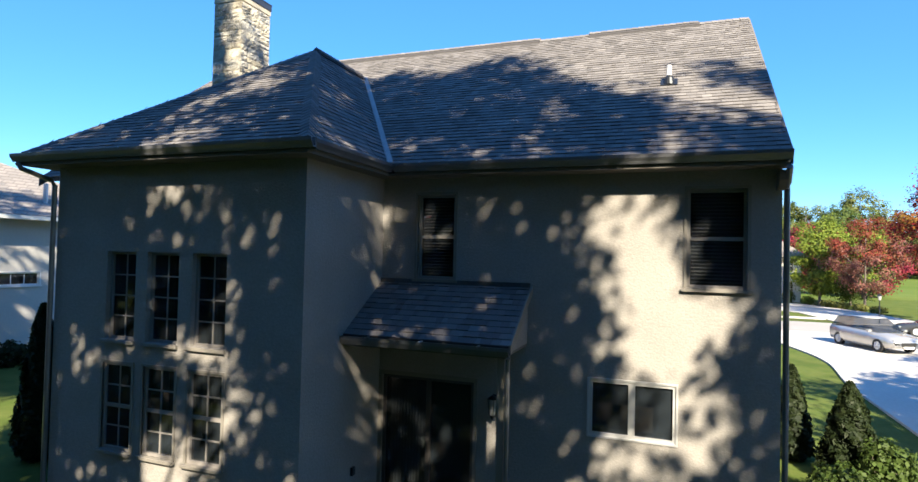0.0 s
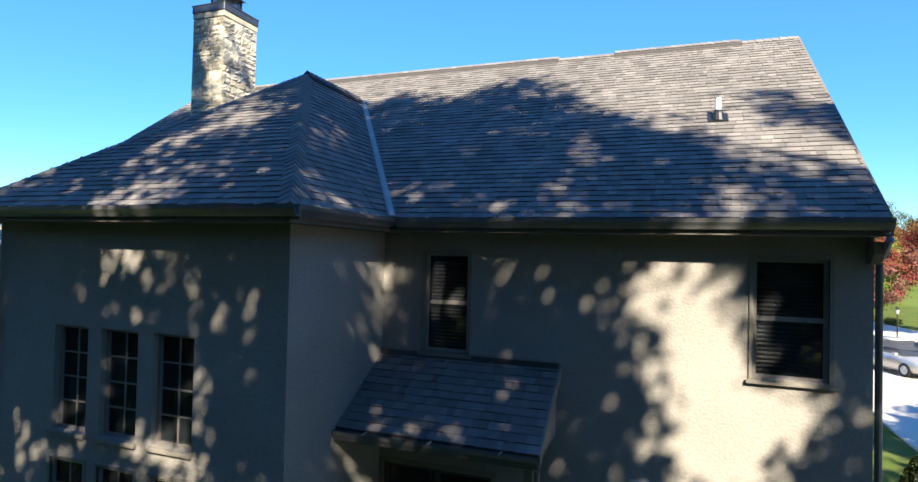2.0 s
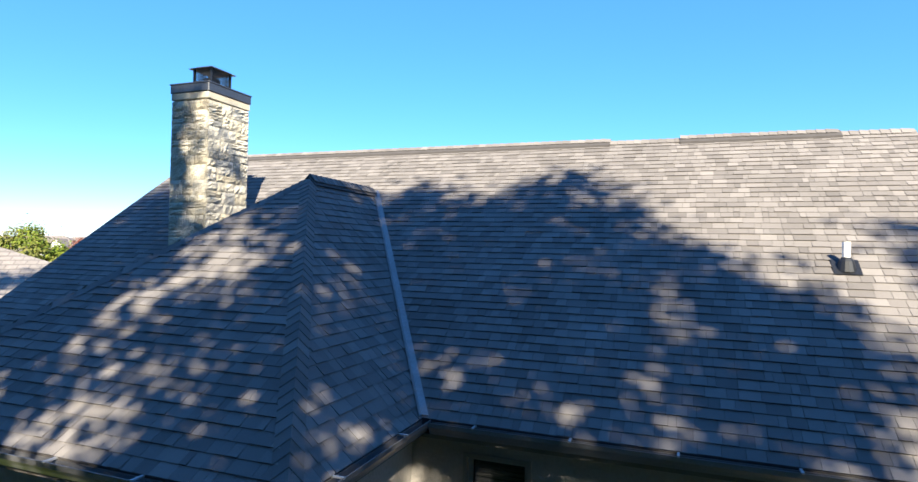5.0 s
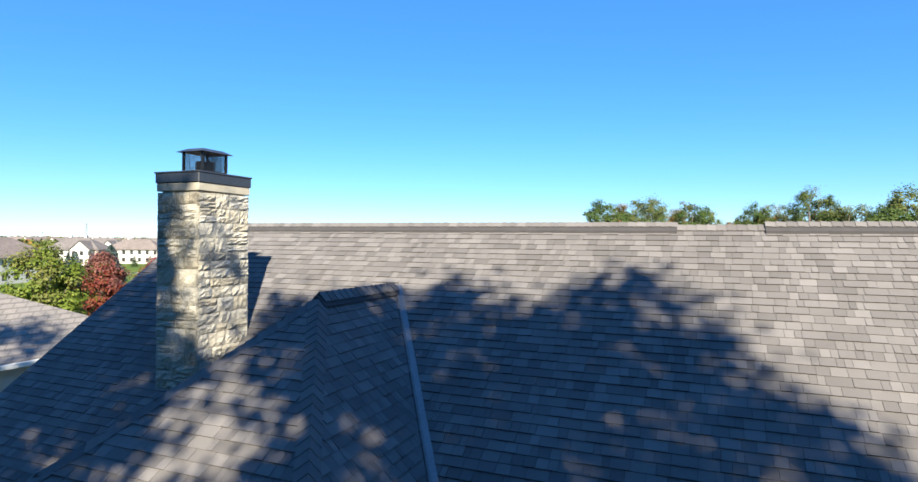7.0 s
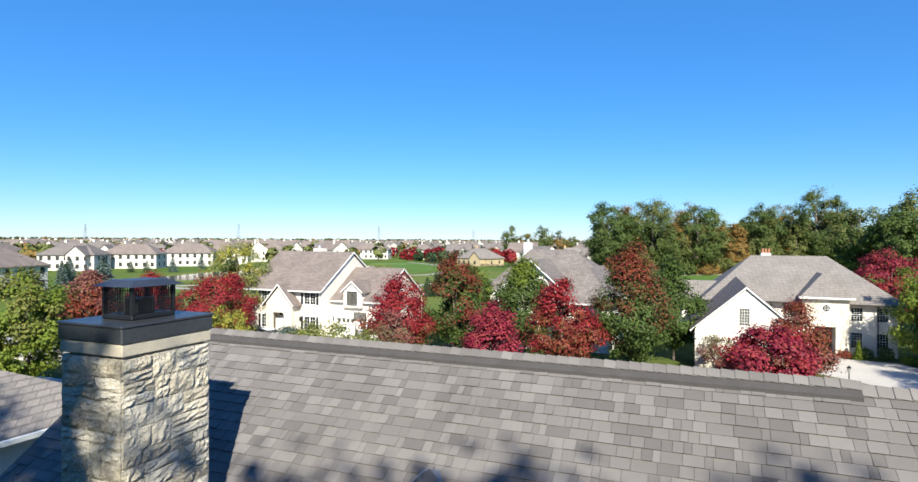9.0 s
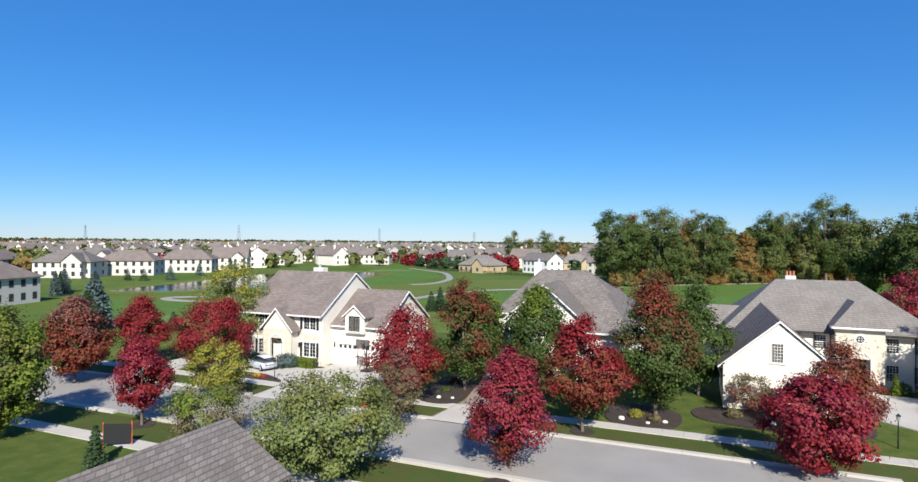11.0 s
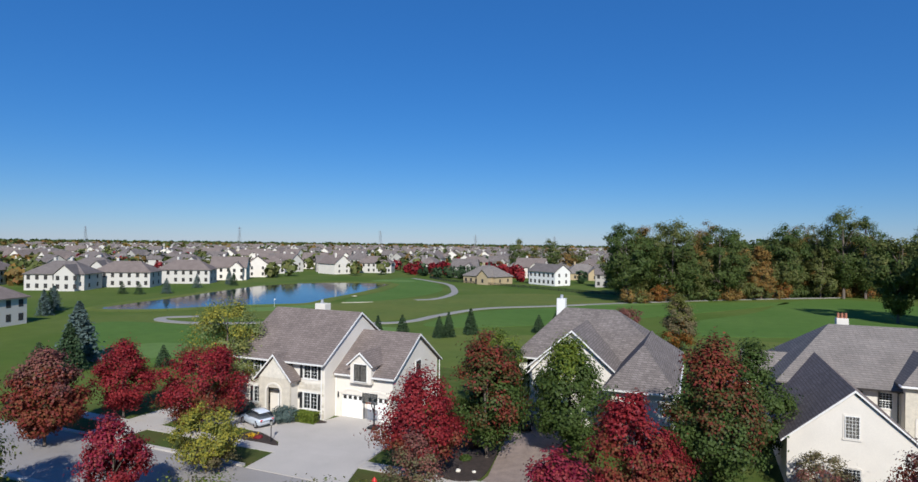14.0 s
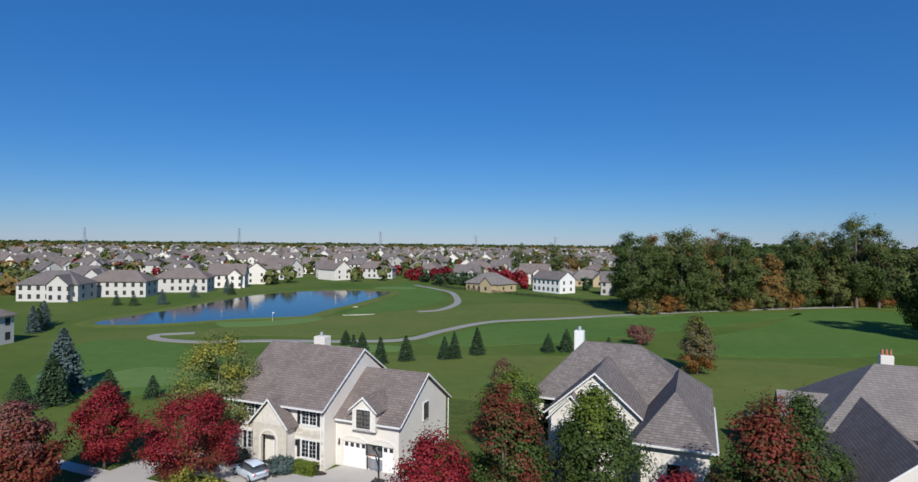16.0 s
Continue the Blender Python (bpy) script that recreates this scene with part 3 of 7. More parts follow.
# ---- foliage ----
def foliage(name, c, nrm, size, material, parent, long=1.0, seed=0):
    """Many small leaves: one lozenge for each centre, facing nrm."""
    rng = np.random.default_rng(seed)
    k = len(c)
    r = rng.normal(size=(k, 3))
    u = np.cross(nrm, r)
    u /= np.linalg.norm(u, axis=1)[:, None] + 1e-9
    w = np.cross(nrm, u)
    w /= np.linalg.norm(w, axis=1)[:, None] + 1e-9
    s = (size * rng.uniform(0.6, 1.35, k))[:, None]
    bend = nrm * s * 0.22
    v = np.stack([c - u * s * long * 0.6 + bend * 0, c - w * s * 0.5 + bend, c + u * s * long * 0.6, c + w * s * 0.5 + bend], 1).reshape(-1, 3)
    me = bpy.data.meshes.new(name)
    me.vertices.add(4 * k)
    me.vertices.foreach_set("co", v.astype(np.float32).ravel())
    me.loops.add(4 * k)
    me.loops.foreach_set("vertex_index", np.arange(4 * k, dtype=np.int32))
    me.polygons.add(k)
    me.polygons.foreach_set("loop_start", np.arange(0, 4 * k, 4, dtype=np.int32))
    me.update(calc_edges=True)
    return finish(name, me, material, parent)


PROFILE = {"round": lambda t: np.sqrt(np.clip(1 - (2 * t - 1) ** 2, 0, 1)),
           "oval": lambda t: np.clip(np.minimum((t / 0.32) ** 0.6, ((1 - t) / 0.68) ** 0.62), 0, 1),
           "vase": lambda t: np.clip(np.minimum((t / 0.6) ** 0.8, ((1 - t) / 0.4) ** 0.5), 0, 1),
           "column": lambda t: np.clip(np.minimum((t / 0.15) ** 0.5, ((1 - t) / 0.85) ** 0.5), 0, 1)}


def tree(name, x, y, h, w, mats, label, n=4500, size=0.22, bare=0.16, shape="oval", seed=1, clumps=90, trunk=None, group="", loose=1.0):
    """A broad-leaved tree: tapered trunk, limbs that reach into the crown, and leaves in uneven clumps."""
    rng = np.random.default_rng(seed)
    top = thing(name, x, y, 0, label, "shrub" if "shrub" in name or "bush" in name else "tree", group)
    r0 = trunk or max(0.07, h * 0.017)
    bm = bmesh.new()
    lean = rng.normal(size=2) * 0.02 * h
    tube(bm, [(x, y, -0.1), (x, y, 0.15), (x + lean[0] * 0.3, y + lean[1] * 0.3, h * 0.35), (x + lean[0], y + lean[1], h * 0.8)], r0 * 1.25, r0 * 0.2, 8)
    base, high = h * bare, h
    t = rng.beta(1.3, 1.5, clumps)
    ang = rng.uniform(0, 2 * np.pi, clumps)
    rad = PROFILE[shape](t) * w / 2 * rng.uniform(0.25, 1.0, clumps) ** 0.5 * rng.uniform(0.82, 1.12, clumps)
    cc = np.stack([x + rad * np.cos(ang), y + rad * np.sin(ang), base + (high - base) * (0.04 + 0.93 * t)], 1)
    for i in range(0, clumps, max(1, clumps // 14)):
        z0 = max(h * 0.12, cc[i][2] - rad[i] * 0.9 - 0.1 * h)
        mid = (cc[i] + np.array([x, y, z0])) / 2 + np.array([0, 0, 0.03 * h])
        tube(bm, [(x, y, z0), mid, cc[i]], r0 * 0.38, r0 * 0.07, 5)
    part("trunk", bm, M_BARK, top, smooth=True)
    per = max(6, int(n * 1.3) // clumps)
    sig = 0.45 * loose * (w * w * (high - base) / clumps) ** (1 / 3) * 0.62
    pts = (cc[:, None, :] + rng.normal(size=(clumps, per, 3)) * sig * rng.uniform(0.6, 1.2, (clumps, 1, 1)) * np.array([1, 1, 0.75])).reshape(-1, 3)
    owner = np.repeat(np.arange(clumps), per)
    mid = np.array([x, y, base + 0.4 * (high - base)])
    nrm = (pts - mid) / (w / 2) * 0.8 + (pts - cc[owner]) / sig * 0.45 + rng.normal(size=pts.shape) * 0.42 + np.array([0, -0.1, 0.35])
    nrm /= np.linalg.norm(nrm, axis=1)[:, None]
    keep = pts[:, 2] > 0.25
    share = np.cumsum([s for _, s in mats])
    order = (np.argsort(np.argsort(cc[:, 2] + rng.normal(size=clumps) * h * 0.16)) + 0.5) / clumps
    which = np.searchsorted(share / share[-1], order)
    for k, (mt, _) in enumerate(mats):
        sel = keep & (which[owner] == k)
        if sel.any():
            foliage("crown" if k == 0 else "turned_leaves", pts[sel], nrm[sel], size, mt, top, 1.0, seed + k)
    return top


def spruce(name, x, y, h, w, mt, label, n=2600, seed=1, size=0.28, group=""):
    """A conifer: straight trunk and whorls of drooping sprays."""
    rng = np.random.default_rng(seed)
    top = thing(name, x, y, 0, label, "conifer", group)
    bm = bmesh.new()
    tube(bm, [(x, y, -0.1), (x, y, h * 0.97)], 0.022 * h, 0.004 * h, 7)
    part("trunk", bm, M_BARK, top)
    lv = max(9, int(h * 2.2))
    t = np.repeat((np.arange(lv) + 0.5) / lv, n // lv) + rng.normal(size=lv * (n // lv)) * 0.012
    br = rng.integers(0, 9, len(t)) * 0.698 + t * 37 + rng.normal(size=len(t)) * 0.17
    q = rng.uniform(0.1, 1, len(t)) ** 0.6
    prof = np.clip(1 - t, 0, 1) ** 0.8 * (1 + 0.12 * np.sin(br * 3)) * (1.12 - 0.42 * ((t * lv) % 1.0)) * rng.uniform(0.8, 1.1, len(t)) + 0.015
    r = q * prof * w / 2
    z = h * (0.05 + 0.95 * t) - 0.16 * r + rng.normal(size=len(t)) * 0.03 * h * (1 - t)
    pts = np.stack([x + r * np.cos(br), y + r * np.sin(br), np.maximum(z, 0.1)], 1)
    nrm = np.stack([np.cos(br) * 0.5, np.sin(br) * 0.5, np.ones(len(t))], 1) + rng.normal(size=pts.shape) * 0.5
    nrm /= np.linalg.norm(nrm, axis=1)[:, None]
    foliage("needles", pts, nrm, size * max(0.5, (h / 7)), mt, top, 1.5, seed)
    return top


def bush(x, y, w, h, mt, label, seed=1, n=900, size=0.11, name="shrub"):
    rng = np.random.default_rng(seed)
    top = thing(name, x, y, 0, label, "shrub")
    bm = bmesh.new()
    for i in range(5):
        a = i * 1.26
        tube(bm, [(x, y, 0), (x + 0.3 * w * math.cos(a), y + 0.3 * w * math.sin(a), h * 0.7)], 0.02, 0.006, 5)
    part("stems", bm, M_BARK, top)
    d = rng.normal(size=(n, 3))
    d /= np.linalg.norm(d, axis=1)[:, None]
    pts = np.array([x, y, h * 0.48]) + d * np.array([w / 2, w / 2, h / 2]) * (rng.uniform(0.55, 1.03, (n, 1)) + 0.1 * np.sin(d[:, :1] * 9))
    foliage("leaves", pts[pts[:, 2] > 0.03], (d + rng.normal(size=d.shape) * 0.5)[pts[:, 2] > 0.03], size, mt, top, 1.2, seed)
    return top



# ---- the house below the camera ----
EAVE, RIDGE_Z, RIDGE_Y, EAVE_Y = 6.12, 10.12, 5.10, -0.43
SL = (RIDGE_Z - EAVE) / (RIDGE_Y - EAVE_Y)
XL, XR = -8.60, 6.52
WX, WAY, WAZ, WEY = -2.60, 1.50, 9.08, -2.83
WXL, WXR = -5.50, 0.30
VY = EAVE_Y + (WAZ - EAVE) / SL
house = thing("house", 0, 3, 0, "two-storey taupe stucco house with a weathered grey shingle roof", "house")


def face_y(x, y, z):
    return pose(x, y, z)


def face_x(x, y, z):
    return pose(x, y, z, 0, 0, 90)


# rear wall of the main block, the wing's front and its sides
H_MAIN = [(5.20, 6.03, 4.14, 5.64), (0.70, 1.41, 4.13, 5.62), (3.77, 5.07, 1.75, 2.63), (0.07, 1.82, 0.30, 2.38)]
bm = bmesh.new()
wall(bm, face_y(-8.45, 0, -0.2), 14.93, 6.13, 0.16, [(a + 8.45, b + 8.45, c + 0.2, d + 0.2) for a, b, c, d in H_MAIN])
part("wall", bm, M_STUCCO, house)
WING_X = [(-3.92, -3.27), (-3.02, -2.35), (-2.08, -1.40)]
H_WING = [(a, b, 3.03, 4.49) for a, b in WING_X] + [(a, b, 1.22, 2.65) for a, b in WING_X]
bm = bmesh.new()
wall(bm, face_y(-5.15, -2.40, -0.2), 5.15, 6.13, 0.16, [(a + 5.15, b + 5.15, c + 0.2, d + 0.2) for a, b, c, d in H_WING])
part("wall", bm, M_STUCCO, house)
bm = bmesh.new()
box(bm, -0.16, -0.001, -2.239, -0.001, -0.2, 5.92)
part("wall", bm, M_STUCCO, house)
bm = bmesh.new()
box(bm, -5.149, -4.99, -2.239, -0.001, -0.2, 5.92)
part("wall", bm, M_STUCCO, house)
for gx in (-8.45, 6.32):
    bm = bmesh.new()
    prism(bm, [(gx, 0.161, -0.2), (gx, 10.6, -0.2), (gx, 10.6, EAVE - 0.1), (gx, RIDGE_Y, RIDGE_Z - 0.22), (gx, 0.161, EAVE + 0.18)], (0.16, 0, 0))
    part("wall", bm, M_STUCCO, house)
bm = bmesh.new()
box(bm, -8.289, 6.319, 10.44, 10.6, -0.2, 5.9)
part("wall", bm, M_STUCCO, house)

# roof decks under the shingles
T = 0.10
bm = bmesh.new()


def mz(y):
    return EAVE + (y - EAVE_Y) * SL


main_poly = [(WXR, EAVE_Y), (XR, EAVE_Y), (XR, RIDGE_Y), (XL, RIDGE_Y), (XL, EAVE_Y), (WXL, EAVE_Y), (WX, VY)]
slab(bm, [(x, y, mz(y)) for x, y in main_poly], T)
slab(bm, [(XL, RIDGE_Y, RIDGE_Z), (XR, RIDGE_Y, RIDGE_Z), (XR, 10.75, EAVE), (XL, 10.75, EAVE)], T)
slab(bm, [(WXR, WEY, EAVE), (WXR, EAVE_Y, EAVE), (WX, VY, WAZ), (WX, WAY, WAZ)], T)
slab(bm, [(WXL, WEY, EAVE), (WX, WAY, WAZ), (WX, VY, WAZ), (WXL, EAVE_Y, EAVE)], T)
slab(bm, [(WXL, WEY, EAVE), (WXR, WEY, EAVE), (WX, WAY, WAZ)], T)
roof = part("roof", bm, M_UNDER, house, "weathered grey-brown dimensional shingle roof")
parts("soffit", [(WXL, WXR, WEY, -2.41, EAVE - 0.20, EAVE - 0.16), (0.002, WXR, -2.408, EAVE_Y, EAVE - 0.20, EAVE - 0.16),
                 (WXL, -5.152, -2.408, -0.002, EAVE - 0.20, EAVE - 0.16), (0.004, XR, EAVE_Y, -0.002, EAVE - 0.202, EAVE - 0.162)], M_SOFFIT, house)


def gutter(p, q, out):
    """An ogee gutter from p to q whose front faces the direction out."""
    p, q, o = Vector(p), Vector(q), Vector(out)
    prof = [(0.0, -0.02), (0.0, -0.135), (0.06, -0.14), (0.08, -0.10), (0.112, -0.055), (0.118, -0.005), (0.106, -0.005), (0.098, -0.055), (0.068, -0.09),
            (0.052, -0.12), (0.012, -0.118), (0.012, -0.02)]
    bm = bmesh.new()
    prism(bm, [p + o * a + Vector((0, 0, b)) for a, b in prof], q - p)
    g = part("gutter", bm, M_GUTTER, house, "dark bronze metal eave gutter")
    k = max(1, int((q - p).length / 0.9))
    d = (q - p).normalized()
    for i in range(k):
        c = p + (q - p) * (i + 0.5) / k
        m = Matrix(((*d, 0), (*o, 0), (0, 0, 1, 0), (0, 0, 0, 1))).transposed()
        m.translation = c
        bm = bmesh.new()
        box(bm, -0.012, 0.012, 0.0, 0.125, -0.012, 0.004, m)
        part("hanger", bm, M_STEEL, g)
    bm = bmesh.new()
    prism(bm, [p + o * -0.002 + Vector((0, 0, 0.0)), p + o * -0.002 + Vector((0, 0, -0.17)), p + o * -0.03 + Vector((0, 0, -0.17)), p + o * -0.03], q - p)
    part("fascia", bm, M_SOFFIT, house)
    return g


gutter((WXR + 0.13, EAVE_Y, EAVE), (XR + 0.02, EAVE_Y, EAVE), (0, -1, 0))
gutter((WXL - 0.13, WEY, EAVE), (WXR + 0.13, WEY, EAVE), (0, -1, 0))
gutter((WXR, WEY - 0.0, EAVE), (WXR, EAVE_Y, EAVE), (1, 0, 0))
gutter((WXL, EAVE_Y, EAVE), (WXL, WEY, EAVE), (-1, 0, 0))


# shingles: rows of tabs laid on each roof plane
def row_span(poly, v):
    xs = []
    for i in range(len(poly)):
        (x0, y0), (x1, y1) = poly[i], poly[(i + 1) % len(poly)]
        if (y0 - v) * (y1 - v) <= 0 and abs(y1 - y0) > 1e-9:
            xs.append(x0 + (x1 - x0) * (v - y0) / (y1 - y0))
    return (min(xs), max(xs)) if len(xs) >= 2 else None


def shingle_plane(m, poly, seed, expo=0.143, pick=None):
    """Tabs for a convex polygon in the local plane (x along the eave, y up the slope, z out)."""
    rng = np.random.default_rng(seed)
    vmax = max(p[1] for p in poly)
    verts, faces, singles = [], [], []
    rows = int(math.ceil(vmax / expo))
    for i in range(rows):
        v0, v1 = i * expo + 1e-4, min((i + 1) * expo, vmax - 1e-4)
        a, b = row_span(poly, v0), row_span(poly, v1)
        if a is None or b is None:
            continue
        x = min(a[0], b[0]) - rng.uniform(0, 0.3)
        end = max(a[1], b[1])
        while x < end:
            w = rng.choice([0.08, 0.11, 0.14, 0.17, 0.21, 0.26])
            lo0, hi0 = max(x, a[0]), min(x + w - 0.004, a[1])
            lo1, hi1 = max(x, b[0]), min(x + w - 0.004, b[1])
            x += w
            if hi0 - lo0 < 0.02 and hi1 - lo1 < 0.02:
                continue
            hi0, hi1 = max(hi0, lo0 + 0.003), max(hi1, lo1 + 0.003)
            t = rng.choice([0.012, 0.020]) + 0.003 * rng.random()
            c = [(lo0, v0, 0.0), (hi0, v0, 0.0), (lo0, v0 - 0.004, t), (hi0, v0 - 0.004, t), (hi1, v1, 0.004), (lo1, v1, 0.004)]
            q = [m @ Vector(p) for p in c]
            f = [(0, 1, 3, 2), (2, 3, 4, 5), (0, 2, 5), (1, 4, 3)]
            if pick and len(singles) < 300 and pick(q[0]):
                singles.append((q, f))
            else:
                k = len(verts)
                verts += q
                faces += [tuple(j + k for j in g) for g in f]
    return verts, faces, singles


def slope_matrix(origin, along, up):
    a, u = Vector(along).normalized(), Vector(up).normalized()
    n = a.cross(u)
    m = Matrix(((*a, 0), (*u, 0), (*n, 0), (0, 0, 0, 1))).transposed()
    m.translation = Vector(origin)
    return m


ALLV, ALLF, SINGLE = [], [], []


def lay(origin, along, up, corners, seed, pick=None):
    m = slope_matrix(origin, along, up)
    inv = m.inverted()
    poly = [tuple((inv @ Vector(c))[:2]) for c in corners]
    v, f, s = shingle_plane(m, poly, seed, pick=pick)
    k = len(ALLV)
    ALLV.extend(v)
    ALLF.extend(tuple(j + k for j in g) for g in f)
    SINGLE.extend(s)


def P(x, y):
    return (x, y, mz(y))


UPM = (0, 1, SL)
lay(P(WX, EAVE_Y), (1, 0, 0), UPM, [P(WXR, EAVE_Y), P(XR, EAVE_Y), P(XR, RIDGE_Y), P(WX, RIDGE_Y), P(WX, VY)], 1,
    lambda q: -1.2 < q.x < 2.6 and 3.7 < q.y < 4.9)
lay(P(XL, EAVE_Y), (1, 0, 0), UPM, [P(XL, EAVE_Y), P(WXL, EAVE_Y), P(WX, VY), P(WX, RIDGE_Y), P(XL, RIDGE_Y)], 2)
lay((WXR, WEY, EAVE), (0, 1, 0), (WX - WXR, 0, WAZ - EAVE), [(WXR, WEY, EAVE), (WXR, EAVE_Y, EAVE), (WX, VY, WAZ), (WX, WAY, WAZ)], 3)
lay((WXL, EAVE_Y, EAVE), (0, -1, 0), (WX - WXL, 0, WAZ - EAVE), [(WXL, EAVE_Y, EAVE), (WXL, WEY, EAVE), (WX, WAY, WAZ), (WX, VY, WAZ)], 4)
lay((WXL, WEY, EAVE), (1, 0, 0), (0, WAY - WEY, WAZ - EAVE), [(WXL, WEY, EAVE), (WXR, WEY, EAVE), (WX, WAY, WAZ)], 5)


def lay_mesh(name, v, f, material, parent, kind="stuff"):
    me = bpy.data.meshes.new(name)
    me.from_pydata([tuple(p) for p in v], [], f)
    ob = finish(name, me, material, parent)
    return tagged(ob, kind=kind) if kind else ob


lay_mesh("shingles", ALLV, ALLF, M_SHINGLE, roof)


# hip and ridge caps
def caps(p, q, s1, s2, parent, step=0.145, w=0.16, lift=0.02):
    """Overlapping bent cap shingles from p up to q; s1 and s2 point down the two slopes."""
    p, q, s1, s2 = Vector(p), Vector(q), Vector(s1).normalized(), Vector(s2).normalized()
    L = (q - p).length
    d = (q - p).normalized()
    b = d * (step + 0.05)
    h0, h1 = lift + 0.016, lift
    up = Vector((0, 0, 1))
    v = [s1 * w + up * h0, up * (h0 + 0.006), s2 * w + up * h0, b + s1 * w + up * h1, b + up * (h1 + 0.006), b + s2 * w + up * h1,
         s1 * w + up * (h0 - 0.02), up * (h0 - 0.014), s2 * w + up * (h0 - 0.02)]
    me = bpy.data.meshes.new("ridge_cap")
    me.from_pydata([tuple(t) for t in v], [], [(0, 1, 4, 3), (1, 2, 5, 4), (0, 6, 7, 1), (1, 7, 8, 2)])
    me.materials.append(M_SHINGLE_ONE)
    for i in range(int(L / step)):
        ob = new("ridge_cap", me)
        ob.location = p + d * (i * step)
        adopt(ob, parent)


dm = Vector((0, -1, -SL))
caps((WXR, WEY, EAVE), (WX, WAY, WAZ), (1, 0.35, -1), (-0.9, -1, -0.75), roof)
caps((WXL, WEY, EAVE), (WX, WAY, WAZ), (0.9, -1, -0.75), (-1, 0.35, -1), roof)
bm = bmesh.new()
prism(bm, [(WX - 0.15, WAY - 0.05, WAZ - 0.10), (WX, WAY - 0.05, WAZ + 0.05), (WX + 0.15, WAY - 0.05, WAZ - 0.10), (WX, WAY - 0.05, WAZ - 0.08)],
      (0, VY - WAY - 0.1, 0))
part("ridge_vent", bm, M_UNDER, roof)
caps((WX, WAY, WAZ + 0.05), (WX, VY - 0.1, WAZ + 0.05), (1, 0, -1), (-1, 0, -1), roof)
caps((XL, RIDGE_Y, RIDGE_Z), (XR, RIDGE_Y, RIDGE_Z), dm, (0, 1, -SL), roof, w=0.15)
for a, b in ((XL + 0.4, 1.70), (2.95, 5.49)):
    bm = bmesh.new()
    prism(bm, [(a, RIDGE_Y - 0.17, RIDGE_Z - 0.115), (a, RIDGE_Y - 0.17, RIDGE_Z - 0.065), (a, RIDGE_Y, RIDGE_Z + 0.055), (a, RIDGE_Y + 0.17, RIDGE_Z - 0.065),
               (a, RIDGE_Y + 0.17, RIDGE_Z - 0.115)], (b - a, 0, 0))
    part("ridge_vent", bm, M_UNDER, roof, "dark raised ridge vent")
    caps((a, RIDGE_Y, RIDGE_Z + 0.045), (b, RIDGE_Y, RIDGE_Z + 0.045), dm, (0, 1, -SL), roof, w=0.12)
# open metal valleys
for ex in (WXR, WXL):
    a, b = Vector((ex, EAVE_Y, EAVE)), Vector((WX, VY, WAZ))
    s = Vector((1 if ex > WX else -1, 0, 0))
    bm = bmesh.new()
    n1 = Vector((0, -SL, 1)).normalized()
    off = Vector((0, 0, 0.042))
    prism(bm, [a + off + s * 0.085, a + off, b + off, b + off + s * 0.085], (0, 0, -0.012))
    prism(bm, [a + off, a + off - Vector((0, 0.07, 0)), b + off - Vector((0, 0.07, 0)), b + off], (0, 0, -0.012))
    part("valley", bm, M_VALLEY, roof, "grey metal valley flashing")
# rakes
for gx, o in ((XR, 0.03), (XL - 0.03, 0.03)):
    bm = bmesh.new()
    prism(bm, [(gx, EAVE_Y, EAVE + 0.005), (gx, RIDGE_Y, RIDGE_Z + 0.005), (gx, 10.75, EAVE + 0.005), (gx, 10.75, EAVE - 0.2), (gx, RIDGE_Y, RIDGE_Z - 0.2),
               (gx, EAVE_Y, EAVE - 0.2)], (o, 0, 0))
    part("rake_board", bm, M_SOFFIT, house)
# eave return and downpipe at the corner
bm = bmesh.new()
prism(bm, [(XR - 0.12, EAVE_Y + 0.1, EAVE - 0.26), (XR - 0.12, -0.002, EAVE - 0.26), (XR - 0.12, -0.002, EAVE - 0.52), (XR - 0.12, -0.16, EAVE - 0.52),
           (XR - 0.12, -0.30, EAVE - 0.40)], (0.10, 0, 0))
part("corbel", bm, M_SOFFIT, house, "dark scrolled eave corbel")


def downpipe(pts, r=0.042):
    bm = bmesh.new()
    tube(bm, pts, r, r, 8)
    return part("downpipe", bm, M_GUTTER, house, "dark bronze downpipe")


downpipe([(XR - 0.05, EAVE_Y - 0.06, EAVE - 0.16), (XR - 0.02, EAVE_Y - 0.05, EAVE - 0.24), (XR + 0.02, -0.10, EAVE - 0.42), (XR + 0.03, 0.06, EAVE - 0.5),
          (XR + 0.03, 0.06, 0.1)])
downpipe([(-5.5, WEY - 0.06, EAVE - 0.16), (-5.45, WEY - 0.03, EAVE - 0.25), (-5.2, -2.5, EAVE - 0.42), (-5.18, -2.46, EAVE - 0.5), (-5.18, -2.46, 0.1)])

